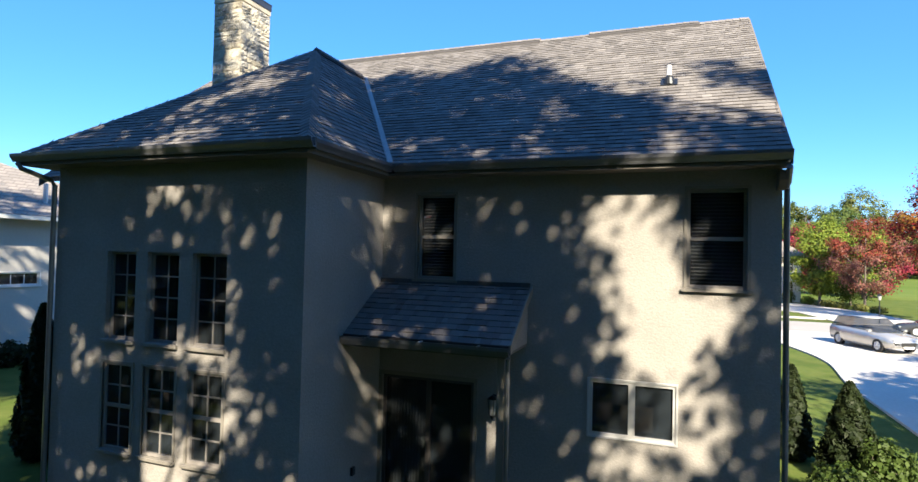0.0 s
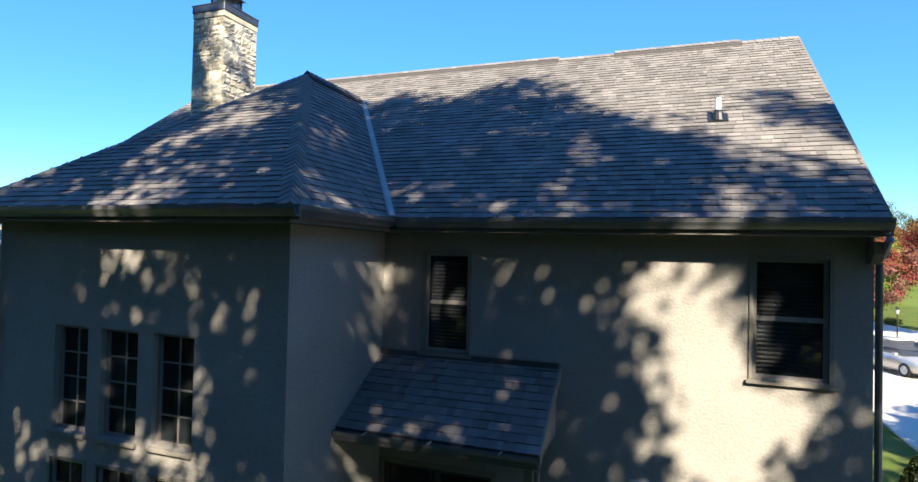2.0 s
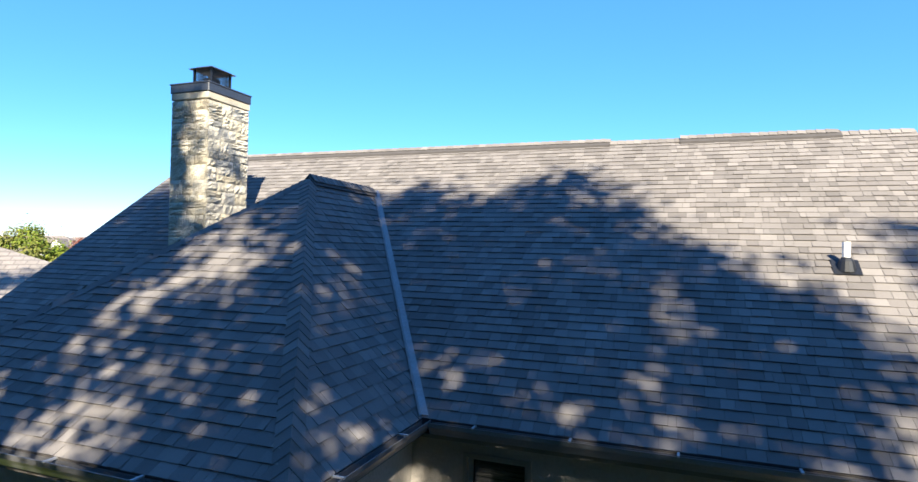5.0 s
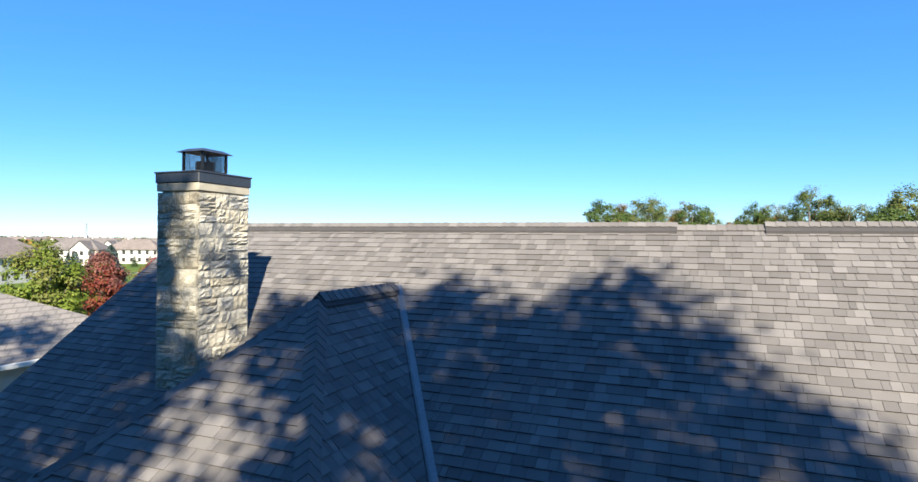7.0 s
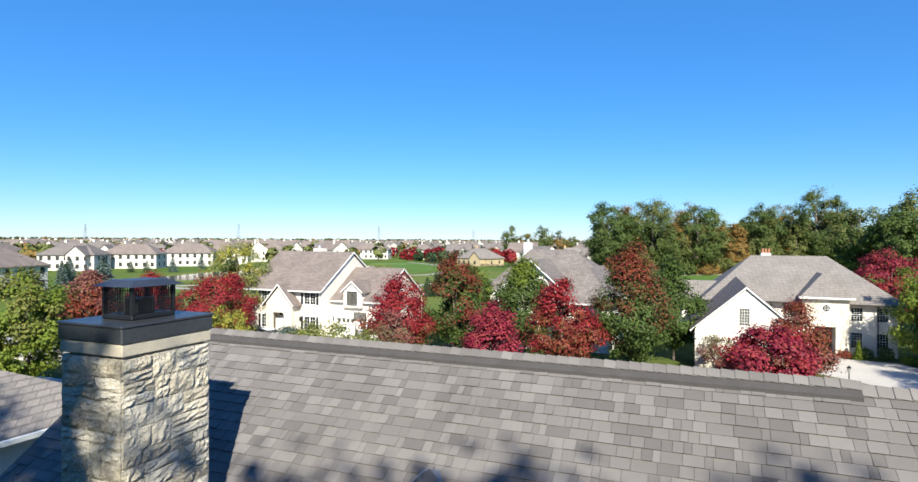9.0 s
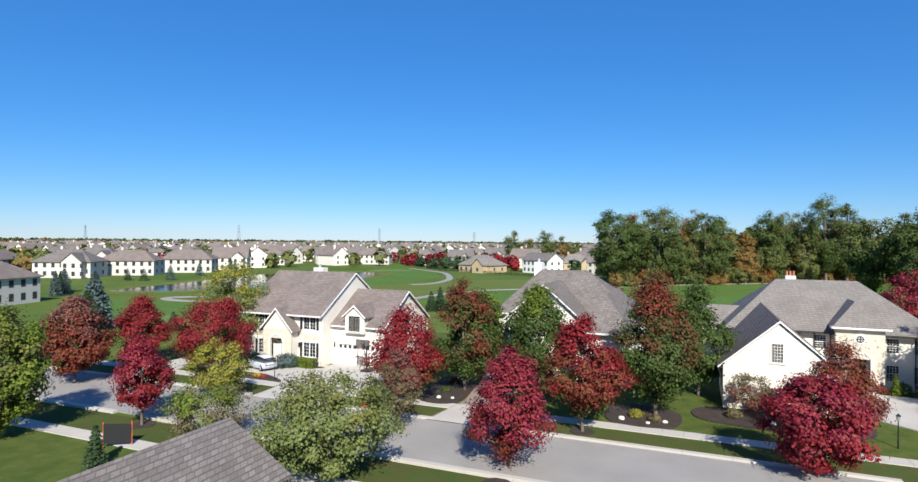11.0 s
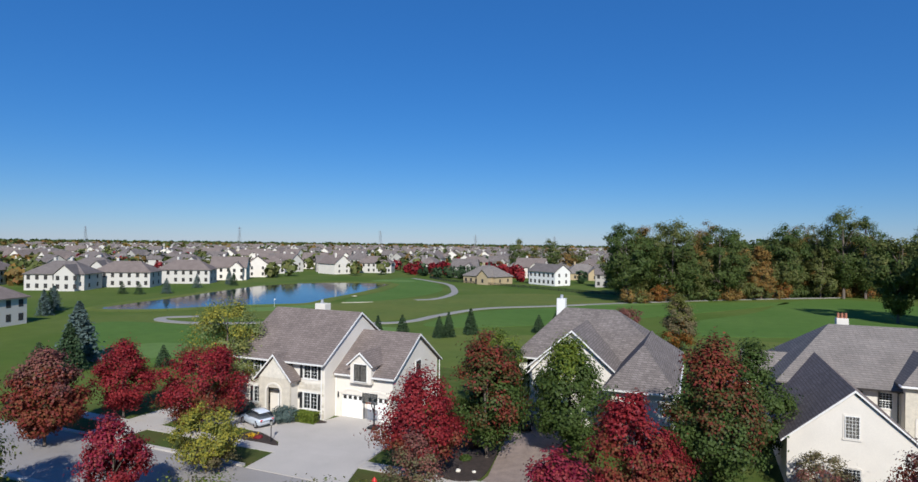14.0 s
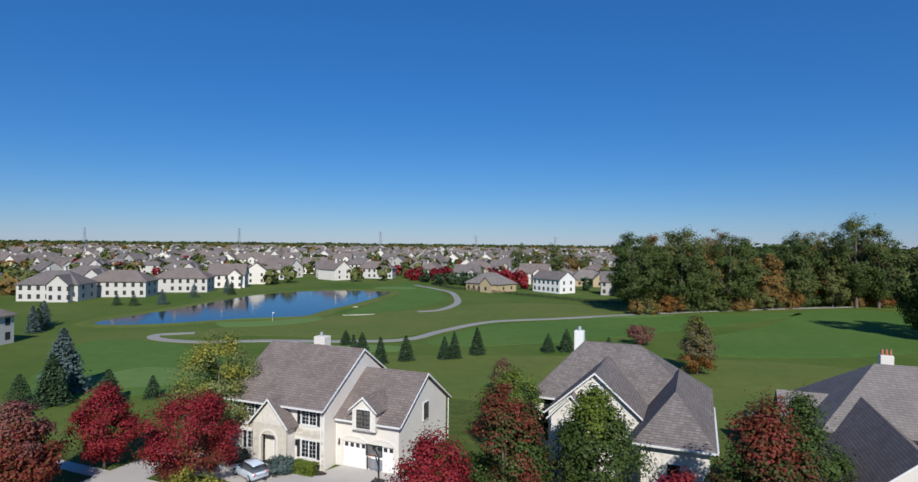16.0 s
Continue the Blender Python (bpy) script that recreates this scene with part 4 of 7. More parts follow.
# windows
for a, b, c, d in H_MAIN[:2]:
    window(house, face_y(a, 0, c), b - a, d - c, sash=True, blind=True, trim=0.045, grid=False, label="double-hung window with a lowered pale blind")
a, b, c, d = H_MAIN[2]
window(house, face_y(a, 0, c), b - a, d - c, frame_mat=M_ALU, half=True, grid=False, trim=0.03, trim_mat=M_ALU, label="pale-framed twin casement window",
       deep=0.03, sill=False)
for i, (a, b, c, d) in enumerate(H_WING):
    if i < 3:
        window(house, face_y(a, -2.40, c), b - a, d - c, 2, 4, trim=0.0, label="tall dark transom window with thin glazing bars", deep=0.11)
    else:
        window(house, face_y(a, -2.40, c), b - a, d - c, 2, 4, sash=True, trim=0.035, label="double-hung window with thin glazing bars", deep=0.05)
for a, b in WING_X:
    for z, o in ((2.97, 0.03), (1.155, 0.04)):
        bm = bmesh.new()
        box(bm, a - o, b + o, -2.43 - o, -2.402, z, z + 0.06, bevel=0.006)
        part("sill", bm, M_TRIM, house)
# sliding door under the lean-to
bm = bmesh.new()
for a in ((0.07, 0.13, 0.30, 2.38), (1.76, 1.82, 0.30, 2.38), (0.13, 1.76, 2.32, 2.38), (0.13, 1.76, 0.30, 0.35), (0.92, 1.0, 0.35, 2.32)):
    box(bm, a[0], a[1], 0.04, 0.14, a[2], a[3])
door = part("patio_door", bm, M_DARKFRAME, house, "dark-framed sliding glass door with pale curtains")
for a, b, y in ((0.13, 0.92, 0.07), (1.0, 1.76, 0.10)):
    bm = bmesh.new()
    box(bm, a, b, y, y + 0.01, 0.35, 2.32)
    g = part("pane", bm, M_GLASS, door)
    g.visible_shadow = False
bm = bmesh.new()
for k in range(13):
    x = 0.15 + k * 0.06
    prism(bm, [(x, 0.20, 0.36), (x + 0.03, 0.17, 0.36), (x + 0.06, 0.20, 0.36), (x + 0.03, 0.19, 0.36)], (0, 0, 1.94))
part("curtain", bm, M_CURTAIN, door, "pale grey-green pleated curtain")
# dark sheet behind the door, its colour in place of an unlit room
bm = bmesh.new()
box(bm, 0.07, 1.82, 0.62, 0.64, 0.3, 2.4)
part("dim_room_sheet", bm, M_DARKROOM, door)
parts("casing", [(a[0] + 0.003, a[1], -0.02, 0.04, a[2], a[3]) for a in ((0.0, 0.07, 0.28, 2.45), (1.82, 1.89, 0.28, 2.45), (0.07, 1.82, 2.38, 2.45))], M_TRIM, door)

# lean-to roof over the door
LX0, LX1, LY, LZ0, LZ1 = 0.005, 2.78, -1.30, 3.24, 4.06
bm = bmesh.new()
slab(bm, [(LX0, LY, LZ0), (LX1, LY, LZ0), (LX1, -0.003, LZ1), (LX0, -0.003, LZ1)], 0.09)
lean = part("lean_to_roof", bm, M_UNDER, house, "dark shingled lean-to roof over the patio door")
ALLV, ALLF = [], []
lay((LX0, LY, LZ0), (1, 0, 0), (0, -LY, LZ1 - LZ0), [(LX0, LY, LZ0), (LX1, LY, LZ0), (LX1, -0.003, LZ1), (LX0, -0.003, LZ1)], 6)
lay_mesh("shingles", ALLV, ALLF, M_SHINGLE, lean)
bm = bmesh.new()
prism(bm, [(2.62, LY + 0.06, LZ0 - 0.1), (2.62, -0.003, LZ1 - 0.1), (2.62, -0.003, LZ0 - 0.12), (2.62, LY + 0.06, LZ0 - 0.12)], (0.12, 0, 0))
part("wall", bm, M_STUCCO, house)
bm = bmesh.new()
box(bm, LX0, LX1 - 0.04, LY + 0.02, -0.003, LZ0 - 0.16, LZ0 - 0.12)
part("soffit", bm, M_SOFFIT, house)
bm = bmesh.new()
prism(bm, [(LX1, LY - 0.0, LZ0 + 0.015), (LX1, -0.003, LZ1 + 0.015), (LX1, -0.003, LZ1 - 0.14), (LX1, LY, LZ0 - 0.14)], (0.03, 0, 0))
part("rake_board", bm, M_TRIM, house)
gutter((LX0 + 0.01, LY, LZ0 - 0.01), (LX1 + 0.02, LY, LZ0 - 0.01), (0, -1, 0))
bm = bmesh.new()
box(bm, LX0, LX1, -0.05, -0.003, LZ1 - 0.02, LZ1 + 0.06)
part("flashing", bm, M_LEAD, lean)
bm = bmesh.new()
box(bm, 2.60, 2.72, -1.27, -1.15, 0.0, LZ0 - 0.12, bevel=0.01)
part("post", bm, M_TRIM, house, "taupe square post of the lean-to")
downpipe([(2.79, LY - 0.06, LZ0 - 0.16), (2.78, -1.34, LZ0 - 0.24), (2.77, -1.30, LZ0 - 0.36), (2.77, -1.30, 0.1)], 0.035)

# wall lantern by the door
lamp = thing("wall_lantern", 2.20, -0.002, 2.0, "black metal carriage lantern fixed beside the patio door", "wall lamp")
bm = bmesh.new()
box(bm, 2.16, 2.24, -0.02, -0.002, 1.95, 2.22, bevel=0.008)
tube(bm, [(2.20, -0.02, 2.16), (2.20, -0.10, 2.24), (2.20, -0.13, 2.20)], 0.012, 0.010, 6)
part("bracket", bm, M_BLKMETAL, lamp)
bm = bmesh.new()
tube(bm, [(2.20, -0.13, 2.23), (2.20, -0.13, 2.17)], 0.015, 0.10, 6)
tube(bm, [(2.20, -0.13, 1.90), (2.20, -0.13, 1.82)], 0.06, 0.008, 6)
for k in range(6):
    c, s = math.cos(k * math.pi / 3), math.sin(k * math.pi / 3)
    tube(bm, [(2.20 + 0.085 * c, -0.13 + 0.085 * s, 2.17), (2.20 + 0.06 * c, -0.13 + 0.06 * s, 1.90)], 0.006, 0.006, 4)
part("cage", bm, M_BLKMETAL, lamp)
bm = bmesh.new()
tube(bm, [(2.20, -0.13, 2.165), (2.20, -0.13, 1.905)], 0.078, 0.054, 6)
part("glass", bm, M_LAMPGLASS, lamp)
sock = thing("outdoor_socket", 0.0, 0, 0, "small dark covered outdoor socket on the wall", "socket")
sock.location = (-0.003 + 0.03, -0.9, 0.9)
bm = bmesh.new()
box(bm, 0.0, 0.05, -0.96, -0.86, 0.84, 0.98, bevel=0.01)
part("cover", bm, M_BLKMETAL, sock)

# plumbing vent on the slope
px, py = 4.88, 1.98
pz = mz(py)
vent = thing("roof_vent_pipe", px, py, pz, "white plumbing vent pipe with a dark boot on the shingles", "vent pipe")
bm = bmesh.new()
tube(bm, [(px, py, pz - 0.05), (px, py, pz + 0.34)], 0.045, 0.045, 14)
part("pipe", bm, M_PVC, vent, smooth=False)
bm = bmesh.new()
tube(bm, [(px, py, pz - 0.03), (px, py, pz + 0.10), (px, py, pz + 0.15)], 0.115, 0.052, 14)
m = slope_matrix((px, py, pz), (1, 0, 0), UPM)
box(bm, -0.15, 0.15, -0.13, 0.17, 0.012, 0.026, m)
part("boot", bm, M_BLKMETAL, vent)

# chimney
CX0, CX1, CY0, CY1, CZ = -5.60, -4.79, 1.58, 2.60, 10.68
chim = thing("chimney", (CX0 + CX1) / 2, (CY0 + CY1) / 2, 7.0, "tall rough limestone chimney with a dark metal cap", "chimney")
bm = bmesh.new()
box(bm, CX0 + 0.04, CX1 - 0.04, CY0 + 0.04, CY1 - 0.04, 6.5, CZ)
part("core", bm, M_MORTAR, chim)


def rough_block(rng, m, u0, u1, v0, v1):
    """A split-face stone in a local wall plane, bulging out towards -y."""
    nu, nv = 6, 4
    bm = bmesh.new()
    g = []
    for j in range(nv + 1):
        for i in range(nu + 1):
            edge = i in (0, nu) or j in (0, nv)
            d = -0.015 - (0 if edge else rng.uniform(0.0, 0.03))
            ju, jv = (0, 0) if edge else (rng.uniform(-0.012, 0.012), rng.uniform(-0.008, 0.008))
            if edge:
                ju, jv = rng.uniform(-0.006, 0.006), rng.uniform(-0.006, 0.006)
            g.append(bm.verts.new(m @ Vector((u0 + (u1 - u0) * i / nu + ju, d, v0 + (v1 - v0) * j / nv + jv))))
    for j in range(nv):
        for i in range(nu):
            k = j * (nu + 1) + i
            bm.faces.new((g[k], g[k + 1], g[k + nu + 2], g[k + nu + 1]))
    rim = [k for k in range(nu + 1)] + [(j + 1) * (nu + 1) - 1 for j in range(1, nv + 1)] + [nv * (nu + 1) + i for i in range(nu - 1, -1, -1)] + \
          [j * (nu + 1) for j in range(nv - 1, 0, -1)]
    back = [bm.verts.new(m @ (m.inverted() @ g[k].co + Vector((0, 0.06, 0)))) for k in rim]
    for i in range(len(rim)):
        j = (i + 1) % len(rim)
        bm.faces.new((g[rim[i]], back[i], back[j], g[rim[j]]))
    return bm


_rng = random.Random(7)
for m, L in ((pose(CX0, CY0, 0), CX1 - CX0), (pose(CX1, CY0, 0, 0, 0, 90), CY1 - CY0), (pose(CX0, CY1, 0, 0, 0, -90), CY1 - CY0), (pose(CX1, CY1, 0, 0, 0, 180), CX1 - CX0)):
    v = 6.6
    while v < CZ - 0.16:
        hgt = min(_rng.choice([0.13, 0.17, 0.22, 0.27]), CZ - 0.14 - v)
        if CZ - 0.14 - v - hgt < 0.09:
            hgt = CZ - 0.14 - v
        u = 0.0
        while u < L - 0.02:
            w = _rng.uniform(0.16, 0.42)
            if L - u - w < 0.13:
                w = L - u
            if hgt > 0.2 and _rng.random() < 0.5:
                s = v + hgt * _rng.uniform(0.4, 0.6)
                cuts = [(v, s), (s, v + hgt)]
            else:
                cuts = [(v, v + hgt)]
            for c0, c1 in cuts:
                part("stone", rough_block(_rng, m, u + 0.003, u + w - 0.003, c0 + 0.003, c1 - 0.003), M_STONE, chim)
            u += w
        v += hgt
bm = bmesh.new()
box(bm, CX0 - 0.02, CX1 + 0.02, CY0 - 0.02, CY1 + 0.02, CZ - 0.12, CZ, bevel=0.01)
part("stone_band", bm, mat("pale_limestone_band", (0.46, 0.41, 0.32), 0.9, var=0.15, bump=0.4), chim)
bm = bmesh.new()
box(bm, CX0 - 0.035, CX1 + 0.035, CY0 - 0.035, CY1 + 0.035, CZ + 0.003, CZ + 0.155, bevel=0.012)
box(bm, CX0 - 0.045, CX1 + 0.045, CY0 - 0.045, CY1 + 0.045, CZ + 0.15, CZ + 0.175, bevel=0.006)
cap = part("metal_cap", bm, M_LEAD, chim, "dark sheet-metal chimney top")
fx, fy, fz = (CX0 + CX1) / 2, (CY0 + CY1) / 2, CZ + 0.175
flue = thing("chimney_cowl", fx, fy, fz, "black metal mesh chimney cowl with a flat lid", "chimney cowl")
bm = bmesh.new()
box(bm, fx - 0.21, fx + 0.21, fy - 0.26, fy + 0.26, fz + 0.002, fz + 0.05, bevel=0.01)
tube(bm, [(fx, fy, fz), (fx, fy, fz + 0.2)], 0.14, 0.14, 12)
part("base", bm, M_BLKMETAL, flue)
parts("corner_post", [(fx + sx * 0.195 - 0.015, fx + sx * 0.195 + 0.015, fy + sy * 0.24 - 0.015, fy + sy * 0.24 + 0.015, fz + 0.05, fz + 0.33)
                      for sx in (-1, 1) for sy in (-1, 1)], M_BLKMETAL, flue)
bm = bmesh.new()
for k in range(14):
    a = -0.185 + 0.37 * k / 13
    for s in (-0.242, 0.242):
        box(bm, fx + a - 0.003, fx + a + 0.003, fy + s - 0.003, fy + s + 0.003, fz + 0.05, fz + 0.33)
for k in range(18):
    a = -0.23 + 0.46 * k / 17
    for s in (-0.197, 0.197):
        box(bm, fx + s - 0.003, fx + s + 0.003, fy + a - 0.003, fy + a + 0.003, fz + 0.05, fz + 0.33)
for k in range(8):
    z = fz + 0.08 + k * 0.03
    for s in (-0.242, 0.242):
        box(bm, fx - 0.195, fx + 0.195, fy + s - 0.003, fy + s + 0.003, z, z + 0.005)
    for s in (-0.197, 0.197):
        box(bm, fx + s - 0.003, fx + s + 0.003, fy - 0.24, fy + 0.24, z, z + 0.005)
part("mesh", bm, M_BLKMETAL, flue)
bm = bmesh.new()
a = [(fx - 0.275, fy - 0.32, fz + 0.33), (fx + 0.275, fy - 0.32, fz + 0.33), (fx + 0.275, fy + 0.32, fz + 0.33), (fx - 0.275, fy + 0.32, fz + 0.33)]
b = [(fx - 0.16, fy - 0.2, fz + 0.39), (fx + 0.16, fy - 0.2, fz + 0.39), (fx + 0.16, fy + 0.2, fz + 0.39), (fx - 0.16, fy + 0.2, fz + 0.39)]
va, vb = [bm.verts.new(p) for p in a], [bm.verts.new(p) for p in b]
bm.faces.new(va)
bm.faces.new(vb)
for i in range(4):
    bm.faces.new((va[i], va[(i + 1) % 4], vb[(i + 1) % 4], vb[i]))
part("lid", bm, M_LEAD, flue)



# ---- neighbouring houses ----
def gable_roof(bm, x0, x1, y0, y1, z0, z1, axis="x", t=0.18, over=0.0):
    """Two slopes whose ridge runs along the axis."""
    if axis == "x":
        ym = (y0 + y1) / 2
        slab(bm, [(x0, y0, z0), (x1, y0, z0), (x1, ym, z1), (x0, ym, z1)], t)
        slab(bm, [(x0, ym, z1), (x1, ym, z1), (x1, y1, z0), (x0, y1, z0)], t)
    else:
        xm = (x0 + x1) / 2
        slab(bm, [(x0, y0, z0), (xm, y0, z1), (xm, y1, z1), (x0, y1, z0)], t)
        slab(bm, [(x1, y0, z0), (x1, y1, z0), (xm, y1, z1), (xm, y0, z1)], t)
    return bm


def hip_roof(bm, x0, x1, y0, y1, z0, z1, rx0=None, rx1=None, t=0.18, axis="x"):
    """A hipped roof with its ridge along the axis."""
    if axis == "x":
        ym, d = (y0 + y1) / 2, (y1 - y0) / 2
        a = x0 + d if rx0 is None else rx0
        b = x1 - d if rx1 is None else rx1
        A, B = (a, ym, z1), (b, ym, z1)
        slab(bm, [(x0, y0, z0), (x1, y0, z0), B, A], t)
        slab(bm, [(x1, y1, z0), (x0, y1, z0), A, B], t)
        slab(bm, [(x0, y1, z0), (x0, y0, z0), A], t)
        slab(bm, [(x1, y0, z0), (x1, y1, z0), B], t)
    else:
        xm, d = (x0 + x1) / 2, (x1 - x0) / 2
        a = y0 + d if rx0 is None else rx0
        b = y1 - d if rx1 is None else rx1
        A, B = (xm, a, z1), (xm, b, z1)
        slab(bm, [(x0, y0, z0), A, B, (x0, y1, z0)], t)
        slab(bm, [(x1, y1, z0), B, A, (x1, y0, z0)], t)
        slab(bm, [(x0, y0, z0), (x1, y0, z0), A], t)
        slab(bm, [(x1, y1, z0), (x0, y1, z0), B], t)
    return bm


def gable_end(bm, x0, x1, z0, z1, y, t=0.2, axis="y"):
    """The triangle of wall under a gable."""
    if axis == "y":
        return prism(bm, [(x0, y, z0), (x1, y, z0), ((x0 + x1) / 2, y, z1)], (0, t, 0))
    return prism(bm, [(y, x0, z0), (y, x1, z0), (y, (x0 + x1) / 2, z1)], (t, 0, 0))


def rake_trim(parent, x0, x1, z0, z1, y, mt, w=0.15, t=0.06, axis="y"):
    bm = bmesh.new()
    xm = (x0 + x1) / 2
    f = (lambda a, b: (a, y, b)) if axis == "y" else (lambda a, b: (y, a, b))
    v = (0, -t, 0) if axis == "y" else (t, 0, 0)
    prism(bm, [f(x0, z0), f(xm, z1), f(xm, z1 - w * 1.2), f(x0 + w * 0.4, z0 - w * 0.6)], v)
    prism(bm, [f(x1, z0), f(x1 - w * 0.4, z0 - w * 0.6), f(xm, z1 - w * 1.2), f(xm, z1)], v)
    return part("rake_board", bm, mt, parent)


def eave_gutter(parent, p, q, out, mt):
    p, q, o = Vector(p), Vector(q), Vector(out)
    bm = bmesh.new()
    prism(bm, [p, p + o * 0.14, p + o * 0.12 + Vector((0, 0, -0.15)), p + Vector((0, 0, -0.17))], q - p)
    return part("gutter", bm, mt, parent)


def arch(bm, m, w, h, rise, depth0, depth1, band=0.18, n=10):
    """A raised surround with a segmental arched head."""
    pts_i = [(0, 0)] + [(w / 2 - w / 2 * math.cos(math.pi * k / n), h + rise * math.sin(math.pi * k / n)) for k in range(n + 1)] + [(w, 0)]
    pts_o = [(-band, 0)] + [(w / 2 - (w / 2 + band) * math.cos(math.pi * k / n), h + (rise + band) * math.sin(math.pi * k / n)) for k in range(n + 1)] + [(w + band, 0)]
    for i in range(len(pts_i) - 1):
        q = [pts_o[i], pts_o[i + 1], pts_i[i + 1], pts_i[i]]
        prism(bm, [m @ Vector((a, depth0, b)) for a, b in q], m.to_3x3() @ Vector((0, depth1 - depth0, 0)))
    return bm


def veneer(parent, m, L, H, skip=(), seed=1, mt=None):
    """Coursed pale stone facing, each stone with its own face, on a wall."""
    rng = random.Random(seed)
    bm = bmesh.new()
    v = 0.0
    while v < H - 0.05:
        h = min(rng.choice([0.16, 0.22, 0.28]), H - v)
        u = 0.0
        while u < L - 0.05:
            w = min(rng.uniform(0.3, 0.75), L - u)
            if not any(u + w > a and u < b and v + h > c and v < d for a, b, c, d in skip):
                box(bm, u + 0.012, u + w - 0.012, -0.03 - rng.random() * 0.025, 0.0, v + 0.012, v + h - 0.012, m)
            u += w
        v += h
    return part("stone_veneer", bm, mt or M_STONEFAR, parent, "pale coursed stone facing")


def garage_door(parent, m, w, h):
    bm = bmesh.new()
    box(bm, 0, w, 0.14, 0.19, 0, h, m)
    d = part("garage_door", bm, M_WHITE, parent, "white panelled garage door with small top panes")
    parts("panel", [(w * (j + 0.1) / 4, w * (j + 0.9) / 4, 0.122, 0.139, h * (k + 0.14) / 4, h * (k + 0.86) / 4) for k in range(3) for j in range(4)], M_WHITE, d, m)
    for j in range(4):
        bm = bmesh.new()
        box(bm, w * (j + 0.2) / 4, w * (j + 0.8) / 4, 0.130, 0.139, h * 0.79, h * 0.95, m)
        part("pane", bm, M_DARKROOM, d)
    return d


# house with arched entry across the street
H1 = thing("house", -42, 61, 0, "cream stucco and pale stone house with a brown shingle roof", "house", "houses across the street")
holes_m = [(a, b, c, d) for a, b in ((2.1, 3.75), (8.35, 10.0)) for c, d in ((0.95, 2.55), (3.95, 5.35))]
bm = bmesh.new()
wall(bm, pose(-51.1, 54.6, 0), 10.9, 5.7, 0.2, holes_m)
part("wall", bm, M_CREAM, H1)
for x in (-51.1, -40.4):
    bm = bmesh.new()
    prism(bm, [(x, 54.801, 0), (x, 67.4, 0), (x, 67.4, 5.6), (x, 61, 9.8), (x, 54.801, 5.85)], (0.2, 0, 0))
    part("wall", bm, M_CREAM, H1)
bm = bmesh.new()
box(bm, -50.9, -40.4, 67.2, 67.4, 0, 5.6)
part("wall", bm, M_CREAM, H1)
bm = bmesh.new()
gable_roof(bm, -51.4, -40.0, 54.0, 68.0, 5.62, 10.05)
part("roof", bm, M_ROOF_BROWN, H1)
rake_trim(H1, 54.0, 68.0, 5.6, 10.03, -40.0, M_WHITE, axis="x")
eave_gutter(H1, (-51.4, 54.0, 5.6), (-40.0, 54.0, 5.6), (0, -1, 0), M_WHITE)
for a, b, c, d in holes_m:
    window(H1, pose(-51.1 + a, 54.6, c), b - a, d - c, 4, 4, frame_mat=M_WHITE, half=True, trim=0.09, trim_mat=M_WHITE, shutters=True, deep=0.06,
           label="white twin window with black shutters", blind=False)
veneer(H1, pose(-43.35, 54.6, 0), 3.1, 3.6, [(0.0, 2.7, 0.75, 2.8)], 3)
veneer(H1, pose(-51.1, 54.6, 0), 3.85, 3.6, [(1.6, 5.0, 0.75, 2.8)], 4)
# gabled porch
bm = bmesh.new()
wall(bm, pose(-47.2, 53.3, 0), 3.8, 4.0, 0.25, [(1.0, 2.65, 0.25, 3.0)])
part("wall", bm, M_STONEFAR, H1)
bm = bmesh.new()
gable_end(bm, -47.2, -43.4, 4.0, 6.1, 53.3, 0.25)
part("gable", bm, M_STONEFAR, H1)
parts("wall", [(-47.2, -47.0, 53.551, 54.59, 0, 4.0), (-43.6, -43.4, 53.551, 54.59, 0, 4.0), (-47.0, -43.6, 53.551, 54.59, 3.7, 3.8)], M_CREAM, H1)
bm = bmesh.new()
gable_roof(bm, -47.6, -43.0, 53.0, 57.0, 3.85, 6.4, "y", 0.16)
part("porch_roof", bm, M_ROOF_BROWN, H1)
rake_trim(H1, -47.6, -43.0, 3.85, 6.38, 53.0, M_WHITE)
bm = bmesh.new()
arch(bm, pose(-46.2, 53.3, 0.25), 1.65, 2.35, 0.75, -0.06, 0.0, 0.2)
part("arch_surround", bm, M_CREAM, H1)
bm = bmesh.new()
box(bm, -46.6, -44.2, 54.3, 54.58, 0.25, 3.4)
part("entry_back", bm, M_CREAM, H1)
bm = bmesh.new()
box(bm, -45.6, -44.75, 54.22, 54.3, 0.25, 2.4, bevel=0.02)
box(bm, -46.1, -44.75, 54.24, 54.3, 2.5, 3.1)
d = part("front_door", bm, M_WHITE, H1, "white panelled front door with dark panes")
bm = bmesh.new()
box(bm, -45.4, -45.0, 54.20, 54.218, 0.7, 2.25)
box(bm, -46.0, -44.85, 54.225, 54.238, 2.58, 3.02)
part("pane", bm, M_DARKROOM, d)
bm = bmesh.new()
box(bm, -46.8, -43.8, 52.2, 53.3, 0.0, 0.22, bevel=0.02)
box(bm, -46.6, -44.0, 51.7, 52.2, 0.0, 0.12, bevel=0.02)
part("entry_step", bm, M_CONCRETE, H1)
